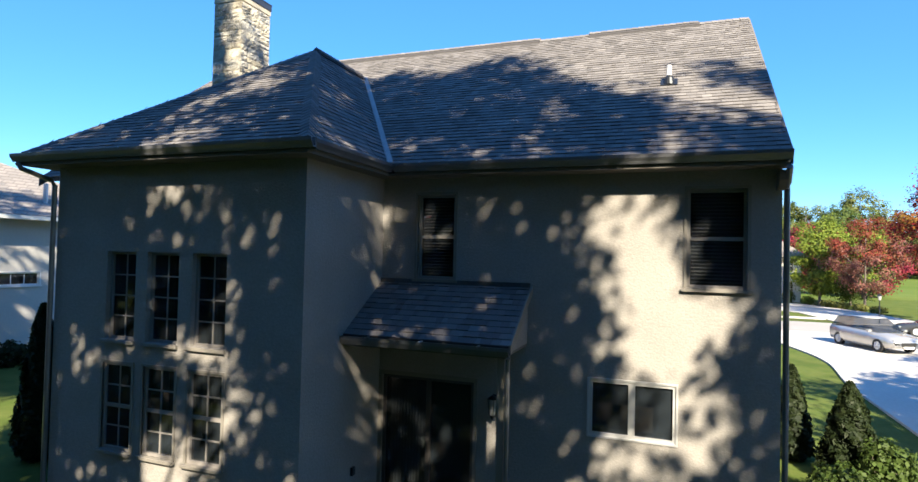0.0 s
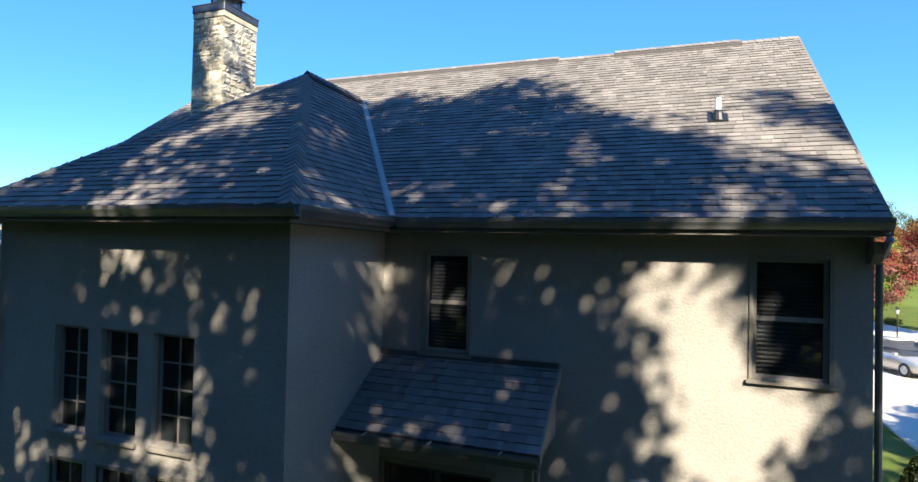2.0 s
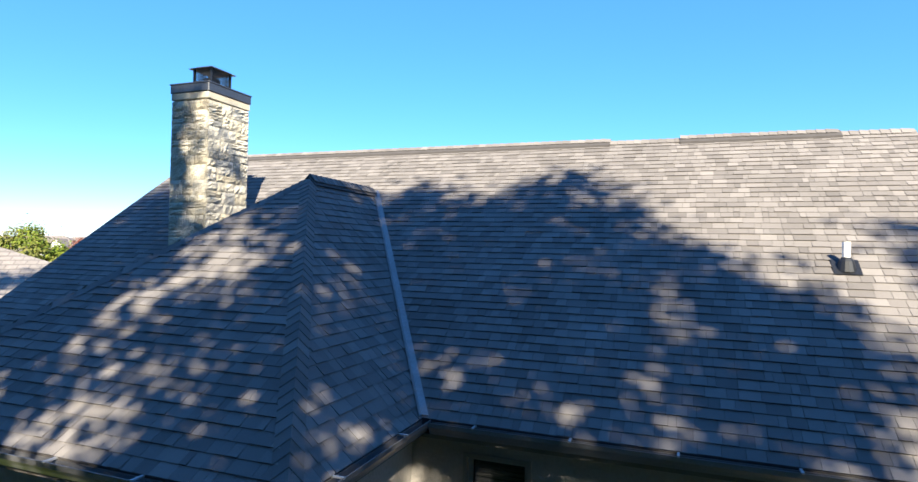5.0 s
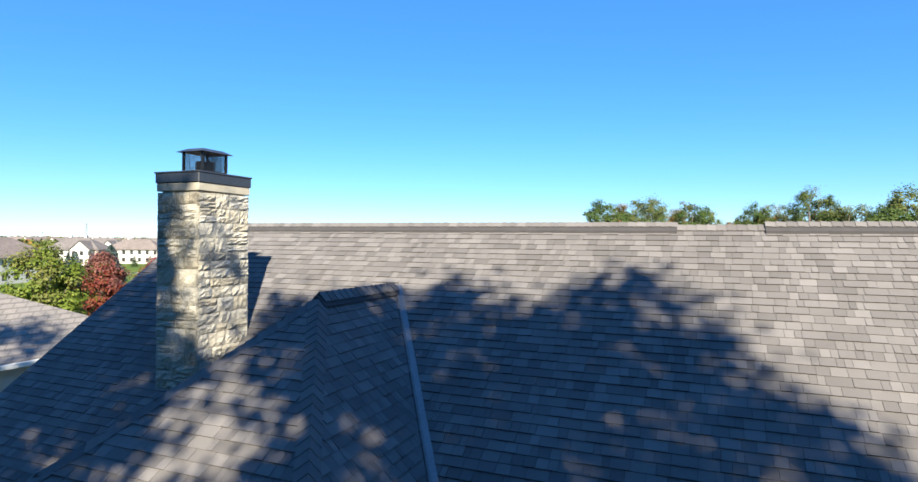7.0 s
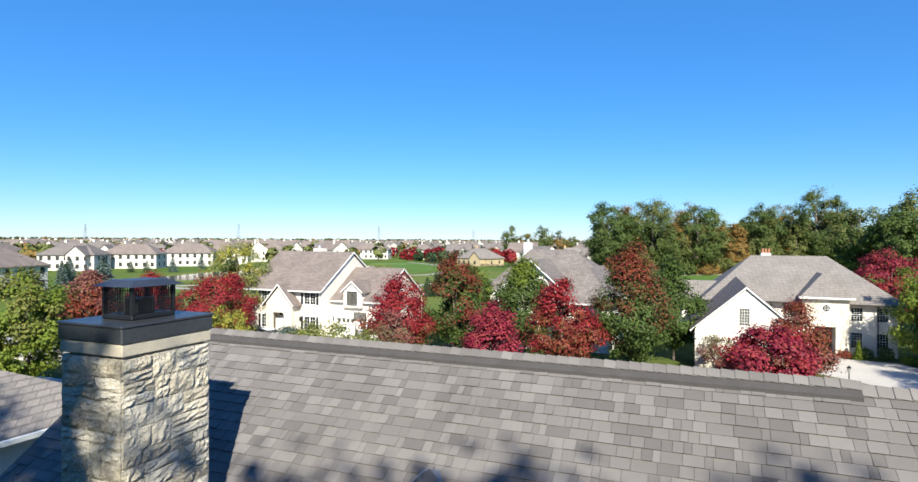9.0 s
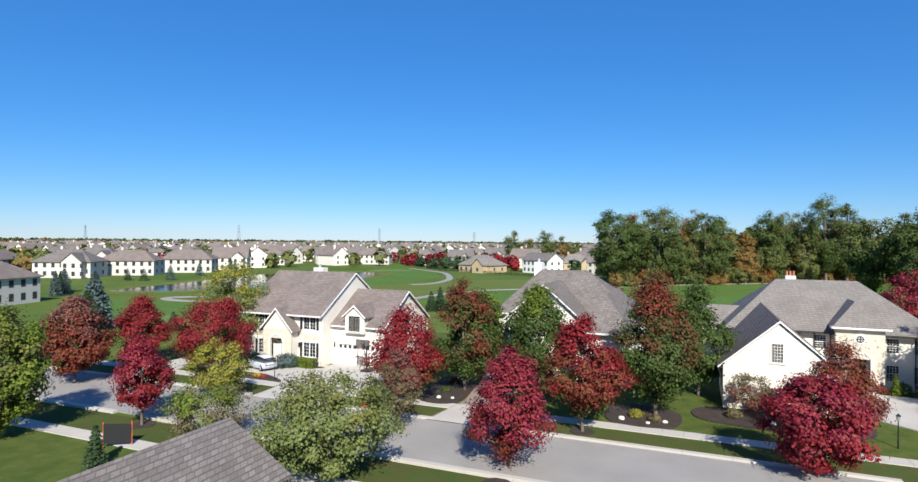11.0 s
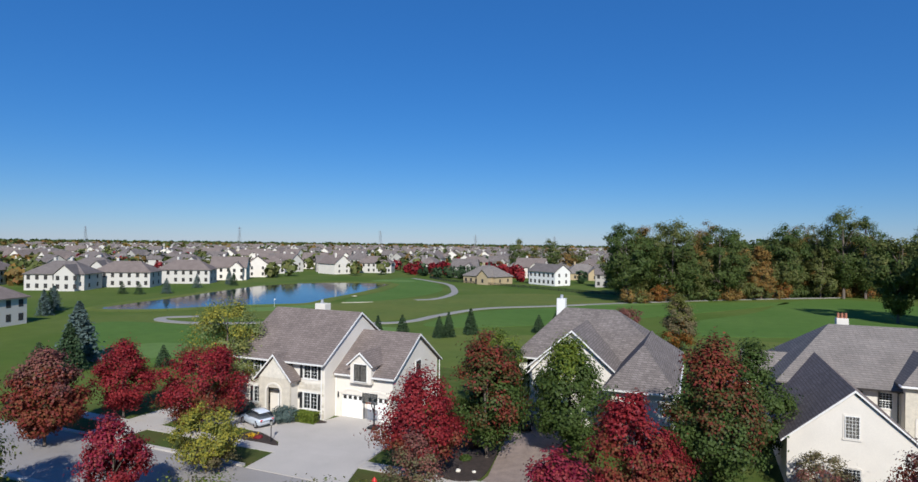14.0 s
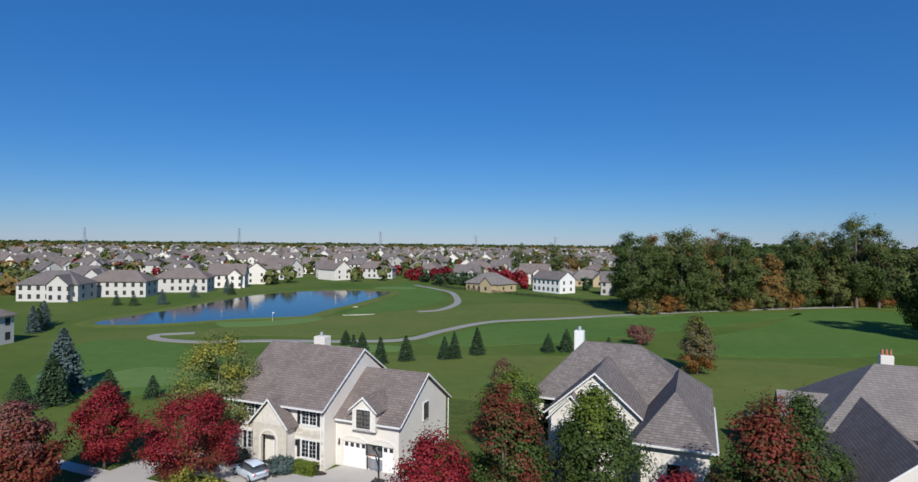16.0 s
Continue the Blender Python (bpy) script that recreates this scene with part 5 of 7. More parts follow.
# garage wing
bm = bmesh.new()
wall(bm, pose(-40.19, 56.4, 0), 6.59, 4.4, 0.2, [(0.79, 3.19, 0.05, 2.35), (3.69, 6.09, 0.05, 2.35)])
part("wall", bm, M_CREAM, H1)
bm = bmesh.new()
prism(bm, [(-33.8, 56.601, 0), (-33.8, 66.8, 0), (-33.8, 66.8, 4.6), (-33.8, 61.8, 7.9), (-33.8, 56.601, 4.5)], (0.2, 0, 0))
part("wall", bm, M_CREAM, H1)
bm = bmesh.new()
gable_roof(bm, -40.19, -33.25, 56.0, 67.4, 4.45, 8.1)
part("roof", bm, M_ROOF_BROWN, H1)
rake_trim(H1, 56.0, 67.4, 4.43, 8.08, -33.25, M_WHITE, axis="x")
eave_gutter(H1, (-40.0, 56.0, 4.43), (-33.25, 56.0, 4.43), (0, -1, 0), M_WHITE)
for a in (-39.4, -36.5):
    garage_door(H1, pose(a, 56.4, 0.05), 2.4, 2.3)
    bm = bmesh.new()
    arch(bm, pose(a - 0.1, 56.4, 0.05), 2.6, 2.2, 0.55, -0.07, 0.0, 0.2)
    part("arch_surround", bm, M_CREAM, H1)
    bm = bmesh.new()
    pts = [(a + 1.2 - 1.2 * math.cos(math.pi * k / 10), 56.39, 2.36 + 0.5 * math.sin(math.pi * k / 10)) for k in range(11)]
    prism(bm, pts, (0, -0.02, 0))
    part("arch_infill", bm, M_CREAM, H1)
bm = bmesh.new()
box(bm, -38.1, -35.7, 55.86, 58.9, 3.7, 5.7)
part("dormer_wall", bm, M_CREAM, H1)
bm = bmesh.new()
gable_end(bm, -38.1, -35.7, 5.7, 6.6, 55.86, 0.2)
part("gable", bm, M_CREAM, H1)
bm = bmesh.new()
gable_roof(bm, -38.4, -35.4, 55.62, 60.4, 5.5, 6.85, "y", 0.14)
part("dormer_roof", bm, M_ROOF_BROWN, H1)
rake_trim(H1, -38.4, -35.4, 5.5, 6.83, 55.62, M_WHITE)
window(H1, pose(-37.6, 55.80, 3.95), 1.4, 1.65, 4, 4, M_DARKFRAME, half=True, trim=0.08, trim_mat=M_WHITE, deep=-0.04, label="dark dormer window")
window(H1, pose(-33.54, 61.3, 3.6, 0, 0, 90), 1.0, 1.6, 2, 4, M_DARKFRAME, half=True, trim=0.1, trim_mat=M_WHITE, deep=-0.04, label="dark gable window")
bm = bmesh.new()
box(bm, -47.9, -46.5, 63.4, 64.6, 5, 10.35, bevel=0.03)
c1 = part("chimney", bm, M_CREAM, H1)
bm = bmesh.new()
tube(bm, [(-47.3, 64, 10.35), (-47.3, 64, 10.8)], 0.2, 0.16, 8)
part("chimney_pot", bm, M_STEEL, c1)
for x in (-47.45, -43.2, -39.75):
    l = thing("wall_lantern", x, 53.2 if x < -40 else 56.3, 2.2, "small black lantern on the house front", "wall lamp", "front lanterns")
    yy = 54.58 if x < -40 else 56.4
    bm = bmesh.new()
    tube(bm, [(x, yy - 0.12, 2.0), (x, yy - 0.12, 2.4), (x, yy - 0.12, 2.55)], 0.10, 0.05, 6)
    box(bm, x - 0.05, x + 0.05, yy - 0.12, yy + 0.01, 2.15, 2.3)
    part("body", bm, M_BLKMETAL, l)
for x, y, z in ((-40.5, 54.45, 5.5), (-40.05, 56.3, 4.3), (-33.5, 67.2, 4.5)):
    bm = bmesh.new()
    tube(bm, [(x, y, z), (x, y, 0.05)], 0.05, 0.05, 6)
    part("downpipe", bm, M_WHITE, H1)

# grey-roofed house behind the maples
H2 = thing("house", -16, 68, 0, "cream stucco house with a complex grey hipped roof", "house", "houses across the street")
bm = bmesh.new()
wall(bm, pose(-24.4, 68.4, 0), 16.2, 5.5, 0.2, [(0.9, 2.4, 3.7, 5.1), (0.9, 2.4, 0.9, 2.7)])
part("wall", bm, M_CREAM, H2)
parts("wall", [(-24.4, -24.2, 68.61, 77.5, 0, 5.5), (-8.4, -8.2, 68.61, 77.5, 0, 5.5), (-24.2, -8.4, 77.3, 77.5, 0, 5.5)], M_CREAM, H2)
window(H2, pose(-23.5, 68.4, 3.7), 1.5, 1.4, 4, 4, M_DARKFRAME, half=True, trim=0.1, trim_mat=M_WHITE, deep=0.05, label="dark twin window with white casing")
window(H2, pose(-23.5, 68.4, 0.9), 1.5, 1.8, 4, 4, M_DARKFRAME, half=True, trim=0.1, trim_mat=M_WHITE, deep=0.05, label="dark twin window with white casing")
bm = bmesh.new()
hip_roof(bm, -25.0, -7.7, 67.7, 78.1, 5.45, 10.45, -20.3, -14.6)
part("roof", bm, M_ROOF_GREY, H2)
bm = bmesh.new()
wall(bm, pose(-21.8, 63.4, 0), 8.4, 5.5, 0.2, [(1.2, 2.5, 4.0, 5.1), (1.2, 2.5, 0.9, 2.6)])
gable_end(bm, -21.8, -13.4, 5.5, 9.0, 63.4, 0.2)
part("wall", bm, M_CREAM, H2)
bm = bmesh.new()
box(bm, -21.8, -21.6, 63.61, 68.39, 0, 5.5)
part("wall", bm, M_CREAM, H2)
window(H2, pose(-20.6, 63.4, 4.0), 1.3, 1.1, 4, 3, M_DARKFRAME, half=True, trim=0.1, trim_mat=M_WHITE, deep=0.05, label="dark twin window with white casing")
window(H2, pose(-20.6, 63.4, 0.9), 1.3, 1.7, 4, 4, M_DARKFRAME, half=True, trim=0.1, trim_mat=M_WHITE, deep=0.05, label="dark twin window with white casing")
window(H2, pose(-17.9, 63.39, 7.3), 0.6, 0.9, 2, 2, M_WHITE, trim=0.1, trim_mat=M_WHITE, deep=-0.04, label="white louvred gable vent")
bm = bmesh.new()
gable_roof(bm, -22.2, -13.0, 63.0, 73.0, 5.3, 9.35, "y")
part("roof", bm, M_ROOF_GREY, H2)
rake_trim(H2, -22.2, -13.0, 5.3, 9.33, 63.0, M_WHITE)
bm = bmesh.new()
wall(bm, pose(-21.3, 62.3, 0), 3.6, 5.2, 0.2, [(1.1, 2.4, 3.8, 4.9)])
gable_end(bm, -21.3, -17.7, 5.2, 7.1, 62.3, 0.2)
part("wall", bm, M_CREAM, H2)
window(H2, pose(-20.2, 62.3, 3.8), 1.3, 1.1, 4, 3, M_DARKFRAME, half=True, trim=0.1, trim_mat=M_WHITE, deep=0.05, label="dark twin window with white casing")
bm = bmesh.new()
gable_roof(bm, -21.7, -17.3, 62.0, 66.0, 5.1, 7.4, "y")
part("roof", bm, M_ROOF_GREY, H2)
rake_trim(H2, -21.7, -17.3, 5.1, 7.38, 62.0, M_WHITE)
bm = bmesh.new()
wall(bm, pose(-13.3, 59.0, 0), 5.1, 5.2, 0.2, [(2.0, 2.95, 2.1, 3.6)])
part("wall", bm, M_CREAM, H2)
window(H2, pose(-11.3, 59.0, 2.1), 0.95, 1.5, 4, 5, M_DARKFRAME, trim=0.12, trim_mat=M_WHITE, deep=0.05, label="dark window with white casing")
parts("wall", [(-13.3, -13.1, 59.21, 68.39, 0, 5.2), (-8.4, -8.2, 59.21, 68.39, 0, 5.2)], M_CREAM, H2)
bm = bmesh.new()
hip_roof(bm, -13.9, -7.7, 58.4, 72.0, 5.15, 8.6, rx0=62.2, rx1=71.9, axis="y")
part("roof", bm, M_ROOF_GREY, H2)
eave_gutter(H2, (-13.9, 58.4, 5.12), (-7.7, 58.4, 5.12), (0, -1, 0), M_WHITE)
eave_gutter(H2, (-25.0, 67.7, 5.42), (-22.2, 67.7, 5.42), (0, -1, 0), M_WHITE)
eave_gutter(H2, (-7.7, 58.4, 5.12), (-7.7, 72.0, 5.12), (1, 0, 0), M_WHITE)
bm = bmesh.new()
box(bm, -21.6, -20.6, 74.0, 74.9, 5, 11.3, bevel=0.03)
c2 = part("chimney", bm, M_WHITE, H2)
bm = bmesh.new()
tube(bm, [(-21.1, 74.45, 11.3), (-21.1, 74.45, 11.75)], 0.22, 0.18, 8)
part("chimney_pot", bm, M_STEEL, c2)

# house with the arched stone entry
H3 = thing("house", 8, 70, 0, "cream stucco house with stone entry and grey-brown hipped roof", "house", "houses across the street")
bm = bmesh.new()
wall(bm, pose(-0.1, 55.2, 0), 8.4, 3.7, 0.2, [(3.6, 4.6, 0.7, 2.0)])
prism(bm, [(-0.1, 55.2, 3.7), (8.3, 55.2, 3.7), (4.1, 55.2, 7.35)], (0, 0.2, 0))
part("wall", bm, M_CREAM, H3)
veneer(H3, pose(-0.1, 55.2, 0), 8.4, 0.9, [], 8)
window(H3, pose(3.5, 55.19, 4.15), 0.9, 1.6, 4, 6, M_WHITE, trim=0.12, trim_mat=M_CREAM, deep=-0.04, label="pale window with a lowered blind", blind=True)
window(H3, pose(3.5, 55.2, 0.7), 1.0, 1.3, 4, 6, M_WHITE, trim=0.12, trim_mat=M_CREAM, deep=0.04, label="pale window")
parts("wall", [(-0.1, 0.1, 55.41, 70, 0, 3.7), (8.1, 8.3, 55.41, 68.1, 0, 3.7)], M_CREAM, H3)
bm = bmesh.new()
slab(bm, [(-0.55, 55.06, 3.55), (4.1, 55.06, 7.65), (4.1, 72, 7.65), (-0.55, 72, 3.55)], 0.18)
slab(bm, [(8.75, 55.06, 3.55), (8.75, 72, 3.55), (4.1, 72, 7.65), (4.1, 55.06, 7.65)], 0.18)
part("roof", bm, M_ROOF_BROWN, H3)
rake_trim(H3, -0.55, 8.75, 3.53, 7.63, 55.06, M_WHITE, 0.14)
HM = [(a, a + 1.05, c, d) for a in (5.2, 7.4, 13.4, 15.6) for c, d in ((0.8, 2.4), (3.55, 4.95))]
bm = bmesh.new()
wall(bm, pose(1.2, 68.2, 0), 17.4, 5.4, 0.2, HM)
part("wall", bm, M_CREAM, H3)
for a, b, c, d in HM:
    window(H3, pose(1.2 + a, 68.2, c), b - a, d - c, 4, 6, M_WHITE, trim=0.1, trim_mat=M_CREAM, deep=0.05, label="white-barred window", sash=True)
parts("wall", [(1.2, 1.4, 68.41, 81.6, 0, 5.4), (18.4, 18.6, 68.41, 81.6, 0, 5.4), (1.4, 18.4, 81.4, 81.6, 0, 5.4)], M_CREAM, H3)
bm = bmesh.new()
hip_roof(bm, 0.5, 19.3, 67.5, 82.2, 5.35, 10.0, 5.9, 13.6)
part("roof", bm, M_ROOF_TAN, H3)
eave_gutter(H3, (6.5, 67.5, 5.33), (19.3, 67.5, 5.33), (0, -1, 0), M_DARKFRAME)
bm = bmesh.new()
wall(bm, pose(10.2, 66.9, 0), 4.0, 6.0, 0.3, [(0.95, 2.85, 0.3, 3.0)])
part("wall", bm, M_STONEFAR, H3)
parts("wall", [(10.2, 10.4, 67.21, 70, 0, 6.0), (14.0, 14.2, 67.21, 70, 0, 6.0), (11.0, 13.3, 68.15, 68.19, 0, 4)], M_CREAM, H3)
bm = bmesh.new()
arch(bm, pose(11.15, 66.9, 0.3), 1.9, 2.7, 0.5, -0.06, 0.0, 0.25)
part("arch_surround", bm, M_CREAM, H3)
bm = bmesh.new()
hip_roof(bm, 9.8, 14.6, 66.4, 76, 5.98, 8.3, rx0=69.0, rx1=75.9, axis="y")
part("roof", bm, M_ROOF_TAN, H3)
bm = bmesh.new()
box(bm, 9.75, 14.65, 66.35, 67.2, 5.82, 6.0, bevel=0.03)
part("cornice", bm, M_WHITE, H3)
bm = bmesh.new()
tube(bm, [(12.2, 66.9, 4.9), (12.2, 66.83, 4.9)], 0.5, 0.5, 20)
tube(bm, [(12.2, 66.95, 4.9), (12.2, 66.8, 4.9)], 0.36, 0.36, 20)
o = part("oval_window", bm, M_WHITE, H3, "round dark window with white bars")
bm = bmesh.new()
tube(bm, [(12.2, 66.82, 4.9), (12.2, 66.785, 4.9)], 0.34, 0.34, 20)
part("pane", bm, M_DARKROOM, o)
bm = bmesh.new()
for k in (-0.12, 0.12):
    box(bm, 12.2 + k - 0.012, 12.2 + k + 0.012, 66.77, 66.784, 4.58, 5.22)
    box(bm, 11.88, 12.52, 66.768, 66.783, 4.9 + k - 0.012, 4.9 + k + 0.012)
part("glazing_bar", bm, M_WHITE, o)
bm = bmesh.new()
box(bm, 11.3, 12.05, 68.0, 68.08, 0.3, 2.4, bevel=0.02)
box(bm, 12.15, 12.9, 68.0, 68.08, 0.3, 2.4, bevel=0.02)
box(bm, 11.25, 12.95, 68.02, 68.1, 2.5, 2.9)
fd = part("front_door", bm, M_WOODDOOR, H3, "dark wooden double front door")
wreath = thing("door_wreath", 12.1, 67.97, 1.8, "round orange and yellow autumn wreath on the front door", "wreath")
_rng2 = np.random.default_rng(4)
_a = _rng2.uniform(0, 6.283, 160)
_c = np.stack([12.1 + 0.3 * np.cos(_a), 67.94 + 0 * _a, 1.75 + 0.3 * np.sin(_a)], 1) + _rng2.normal(size=(160, 3)) * 0.05
foliage("leaves", _c, np.tile([0, -1.0, 0], (160, 1)) + _rng2.normal(size=(160, 3)) * 0.4, 0.13, L_ORANGE, wreath)
bm = bmesh.new()
box(bm, 10.8, 13.6, 65.6, 66.85, 0, 0.28, bevel=0.02)
box(bm, 11.0, 13.4, 65.1, 65.6, 0, 0.14, bevel=0.02)
part("entry_step", bm, M_CONCRETE, H3)
for x in (8.6, 10.0, 16.9):
    bm = bmesh.new()
    tube(bm, [(x, 68.12, 5.2), (x, 68.12, 0.1)], 0.05, 0.05, 6)
    box(bm, x - 0.12, x + 0.12, 68.0, 68.19, 5.0, 5.25)
    part("downpipe", bm, M_DARKFRAME, H3)
bm = bmesh.new()
box(bm, 7.3, 8.4, 78.6, 79.5, 6, 10.2, bevel=0.03)
c3 = part("chimney", bm, M_CREAM, H3)
for k in range(3):
    bm = bmesh.new()
    tube(bm, [(7.5 + 0.35 * k, 79, 10.2), (7.5 + 0.35 * k, 79, 10.75)], 0.14, 0.12, 8)
    part("chimney_pot", bm, M_BRICK, c3)
# side bay and rear deck rail
bm = bmesh.new()
box(bm, -1.6, 0.45, 72.5, 76.5, 0, 5.0)
part("side_bay", bm, M_CREAM, H3)
bm = bmesh.new()
gable_roof(bm, -2.1, 3.4, 72.0, 77.0, 5.0, 6.9, "x")
part("roof", bm, M_ROOF_TAN, H3)
deck = thing("deck_railing", -3, 80, 0, "white painted deck railing behind the house", "railing")
for k in range(4):
    bm = bmesh.new()
    box(bm, -4.4 + k * 1.2, -4.25 + k * 1.2, 79.0, 79.15, 0, 3.2)
    part("post", bm, M_WHITE, deck)
bm = bmesh.new()
box(bm, -4.4, -0.6, 79.03, 79.12, 3.05, 3.15)
box(bm, -4.4, -0.6, 79.03, 79.12, 2.3, 2.4)
part("rail", bm, M_WHITE, deck)
bm = bmesh.new()
for k in range(18):
    box(bm, -4.2 + k * 0.2, -4.16 + k * 0.2, 79.05, 79.1, 2.4, 3.05)
tagged(part("balusters", bm, M_WHITE, deck), kind="stuff")

# next-door house on the near side
H4 = thing("house", -26, 5, 0, "pale stucco neighbouring house with a grey hipped roof", "house")
bm = bmesh.new()
wall(bm, pose(-19.2, -2.4, 0, 0, 0, 90), 15.0, 5.75, 0.2, [(7.6, 9.2, 3.0, 3.5)])
part("wall", bm, M_WHITEWALL, H4)
parts("wall", [(-33.8, -19.41, -2.4, -2.2, 0, 5.75), (-33.8, -19.41, 12.4, 12.6, 0, 5.75), (-33.8, -33.6, -2.19, 12.39, 0, 5.75)], M_WHITEWALL, H4)
window(H4, pose(-19.2, 5.2, 3.0, 0, 0, 90), 1.6, 0.5, 3, 1, M_WHITE, trim=0.06, trim_mat=M_WHITE, deep=0.05, label="low white basement-style window")
bm = bmesh.new()
hip_roof(bm, -34.4, -18.6, -3.0, 13.2, 5.75, 9.6, -26.8, -26.2)
part("roof", bm, M_ROOF_TAN, H4)
eave_gutter(H4, (-18.6, -3.0, 5.73), (-18.6, 13.2, 5.73), (1, 0, 0), M_WHITE)
bm = bmesh.new()
box(bm, -27.4, -20.8, 12.61, 23.2, 0, 2.6)
gable_end(bm, -27.4, -20.8, 2.6, 4.6, 23.21, 0.2)
part("wall", bm, M_WHITEWALL, H4)
bm = bmesh.new()
gable_roof(bm, -27.9, -20.3, 12.0, 24.0, 2.6, 4.9, "y")
part("roof", bm, M_ROOF_GREY, H4)
bm = bmesh.new()
prism(bm, [(-27.9, 24.0, 2.6), (-24.1, 24.0, 4.9), (-24.1, 24.0, 4.65), (-27.6, 24.0, 2.4), (-28.2, 24.0, 2.4)], (0, 0.06, 0))
box(bm, -28.2, -27.85, 20.0, 24.0, 2.3, 2.55)
part("rake_board", bm, M_WHITE, H4)
bm = bmesh.new()
tube(bm, [(-19.9, 7.4, 6.3), (-19.9, 7.4, 7.2)], 0.09, 0.09, 10)
part("roof_pipe", bm, M_STEEL, H4)


# ---- houses round the golf course ----
def far_house(name_label, w, d, eave, rise, wallm, roofm, kind="hip", chimneys=0, wing=True, seed=1, wins=True):
    """A two-storey house standing at the origin, front towards -y, to be copied."""
    rng = random.Random(seed)
    top = thing("house", 0, 0, 0, name_label, "house", "houses round the golf course")
    wl = []
    k = max(3, int(w / 2.6))
    for j in range(2 if eave > 4 else 1):
        for i in range(k):
            if rng.random() < 0.85:
                u = w * (i + 0.5) / k - 0.55
                wl.append((u, u + 1.1, 0.8 + 2.8 * j, 2.3 + 2.8 * j))
    bm = bmesh.new()
    if kind == "gable":
        prism(bm, [(-w / 2, -d / 2, 0), (-w / 2, d / 2, 0), (-w / 2, d / 2, eave), (-w / 2, 0, eave + rise * 0.92), (-w / 2, -d / 2, eave)], (w, 0, 0))
    else:
        box(bm, -w / 2, w / 2, -d / 2, d / 2, 0, eave)
    part("wall", bm, wallm, top)
    if wing:
        a, b = w * 0.08, w * 0.42
        bm = bmesh.new()
        prism(bm, [(a, -d / 2 - 3.0, 0), (b, -d / 2 - 3.0, 0), (b, -d / 2 - 3.0, eave), ((a + b) / 2, -d / 2 - 3.0, eave + w * 0.15), (a, -d / 2 - 3.0, eave)], (0, 2.99, 0))
        part("wing_wall", bm, wallm, top)
    bm = bmesh.new()
    if kind == "hip":
        hip_roof(bm, -w / 2 - 0.5, w / 2 + 0.5, -d / 2 - 0.5, d / 2 + 0.5, eave - 0.05, eave + rise)
    else:
        gable_roof(bm, -w / 2 - 0.4, w / 2 + 0.4, -d / 2 - 0.5, d / 2 + 0.5, eave - 0.05, eave + rise)
    part("roof", bm, roofm, top)
    if wing:
        bm = bmesh.new()
        gable_roof(bm, w * 0.08 - 0.4, w * 0.42 + 0.4, -d / 2 - 3.4, 0, eave - 0.05, eave + w * 0.17, "y")
        part("wing_roof", bm, roofm, top)
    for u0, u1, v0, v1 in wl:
        # far windows: dark boxes, indoor shade put into the colour, no glass
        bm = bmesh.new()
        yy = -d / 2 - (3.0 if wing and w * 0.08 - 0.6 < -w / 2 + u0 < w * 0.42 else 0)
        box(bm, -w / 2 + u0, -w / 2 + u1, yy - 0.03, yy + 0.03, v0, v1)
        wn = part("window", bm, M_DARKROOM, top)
    for side in (-1, 1):
        for j in range(2 if eave > 4 else 1):
            for i in range(2):
                bm = bmesh.new()
                y = -d / 2 + d * (i + 0.6) / 2.2
                box(bm, side * (w / 2 + 0.03) - 0.02, side * (w / 2 + 0.03) + 0.02, y - 0.5, y + 0.5, 0.9 + 2.8 * j, 2.3 + 2.8 * j)
                part("window", bm, M_DARKROOM, top)
    for i in range(chimneys):
        bm = bmesh.new()
        x = -w * 0.2 + i * w * 0.28
        box(bm, x - 0.45, x + 0.45, d * 0.1, d * 0.1 + 0.8, eave, eave + rise + 1.0, bevel=0.04)
        part("chimney", bm, wallm, top)
    return top


PROTO = [far_house("white stucco house with a grey hipped roof and two chimneys", 19, 12, 5.6, 4.2, M_WHITEWALL, M_ROOF_GREY, "hip", 2, True, 1),
         far_house("white stucco house with a brown hipped roof", 20, 11, 5.6, 3.8, M_WHITEWALL, M_ROOF_BROWN, "hip", 1, False, 2),
         far_house("pale gabled house with a brown shingle roof", 15, 11, 5.6, 4.6, M_CREAM, M_ROOF_BROWN, "gable", 1, True, 3),
         far_house("grey sided house with a grey gabled roof", 13, 10, 5.4, 4.0, M_GREYWALL, M_ROOF_GREY, "gable", 0, True, 4),
         far_house("tan sided house with a brown hipped roof", 18, 12, 3.4, 4.4, M_TANWALL, M_ROOF_TAN, "hip", 1, True, 5),
         far_house("white sided house with a dark gabled roof", 16, 9, 5.8, 3.2, M_WHITE, M_ROOF_GREY, "gable", 0, False, 6)]
SPOTS = [(0, -208.8, 141.5, 28), (1, -202.6, 160.8, 29), (1, -199, 185, 31), (2, -200.3, 210, 34), (0, -236, 172, 30), (2, -206, 234, 130), (1, -222, 258, 40), (2, -190, 276, 160),
         (3, -206, 292, 40), (1, -137, 73, 105), (0, -232, 112, 112), (1, -250, 140, 118), (5, -66, 255, -32), (4, -92, 249, -20), (3, -40, 256, 10),
         (3, -118, 288, 10), (2, -86, 300, 0), (4, -60, 300, 20)]
_rng = random.Random(11)
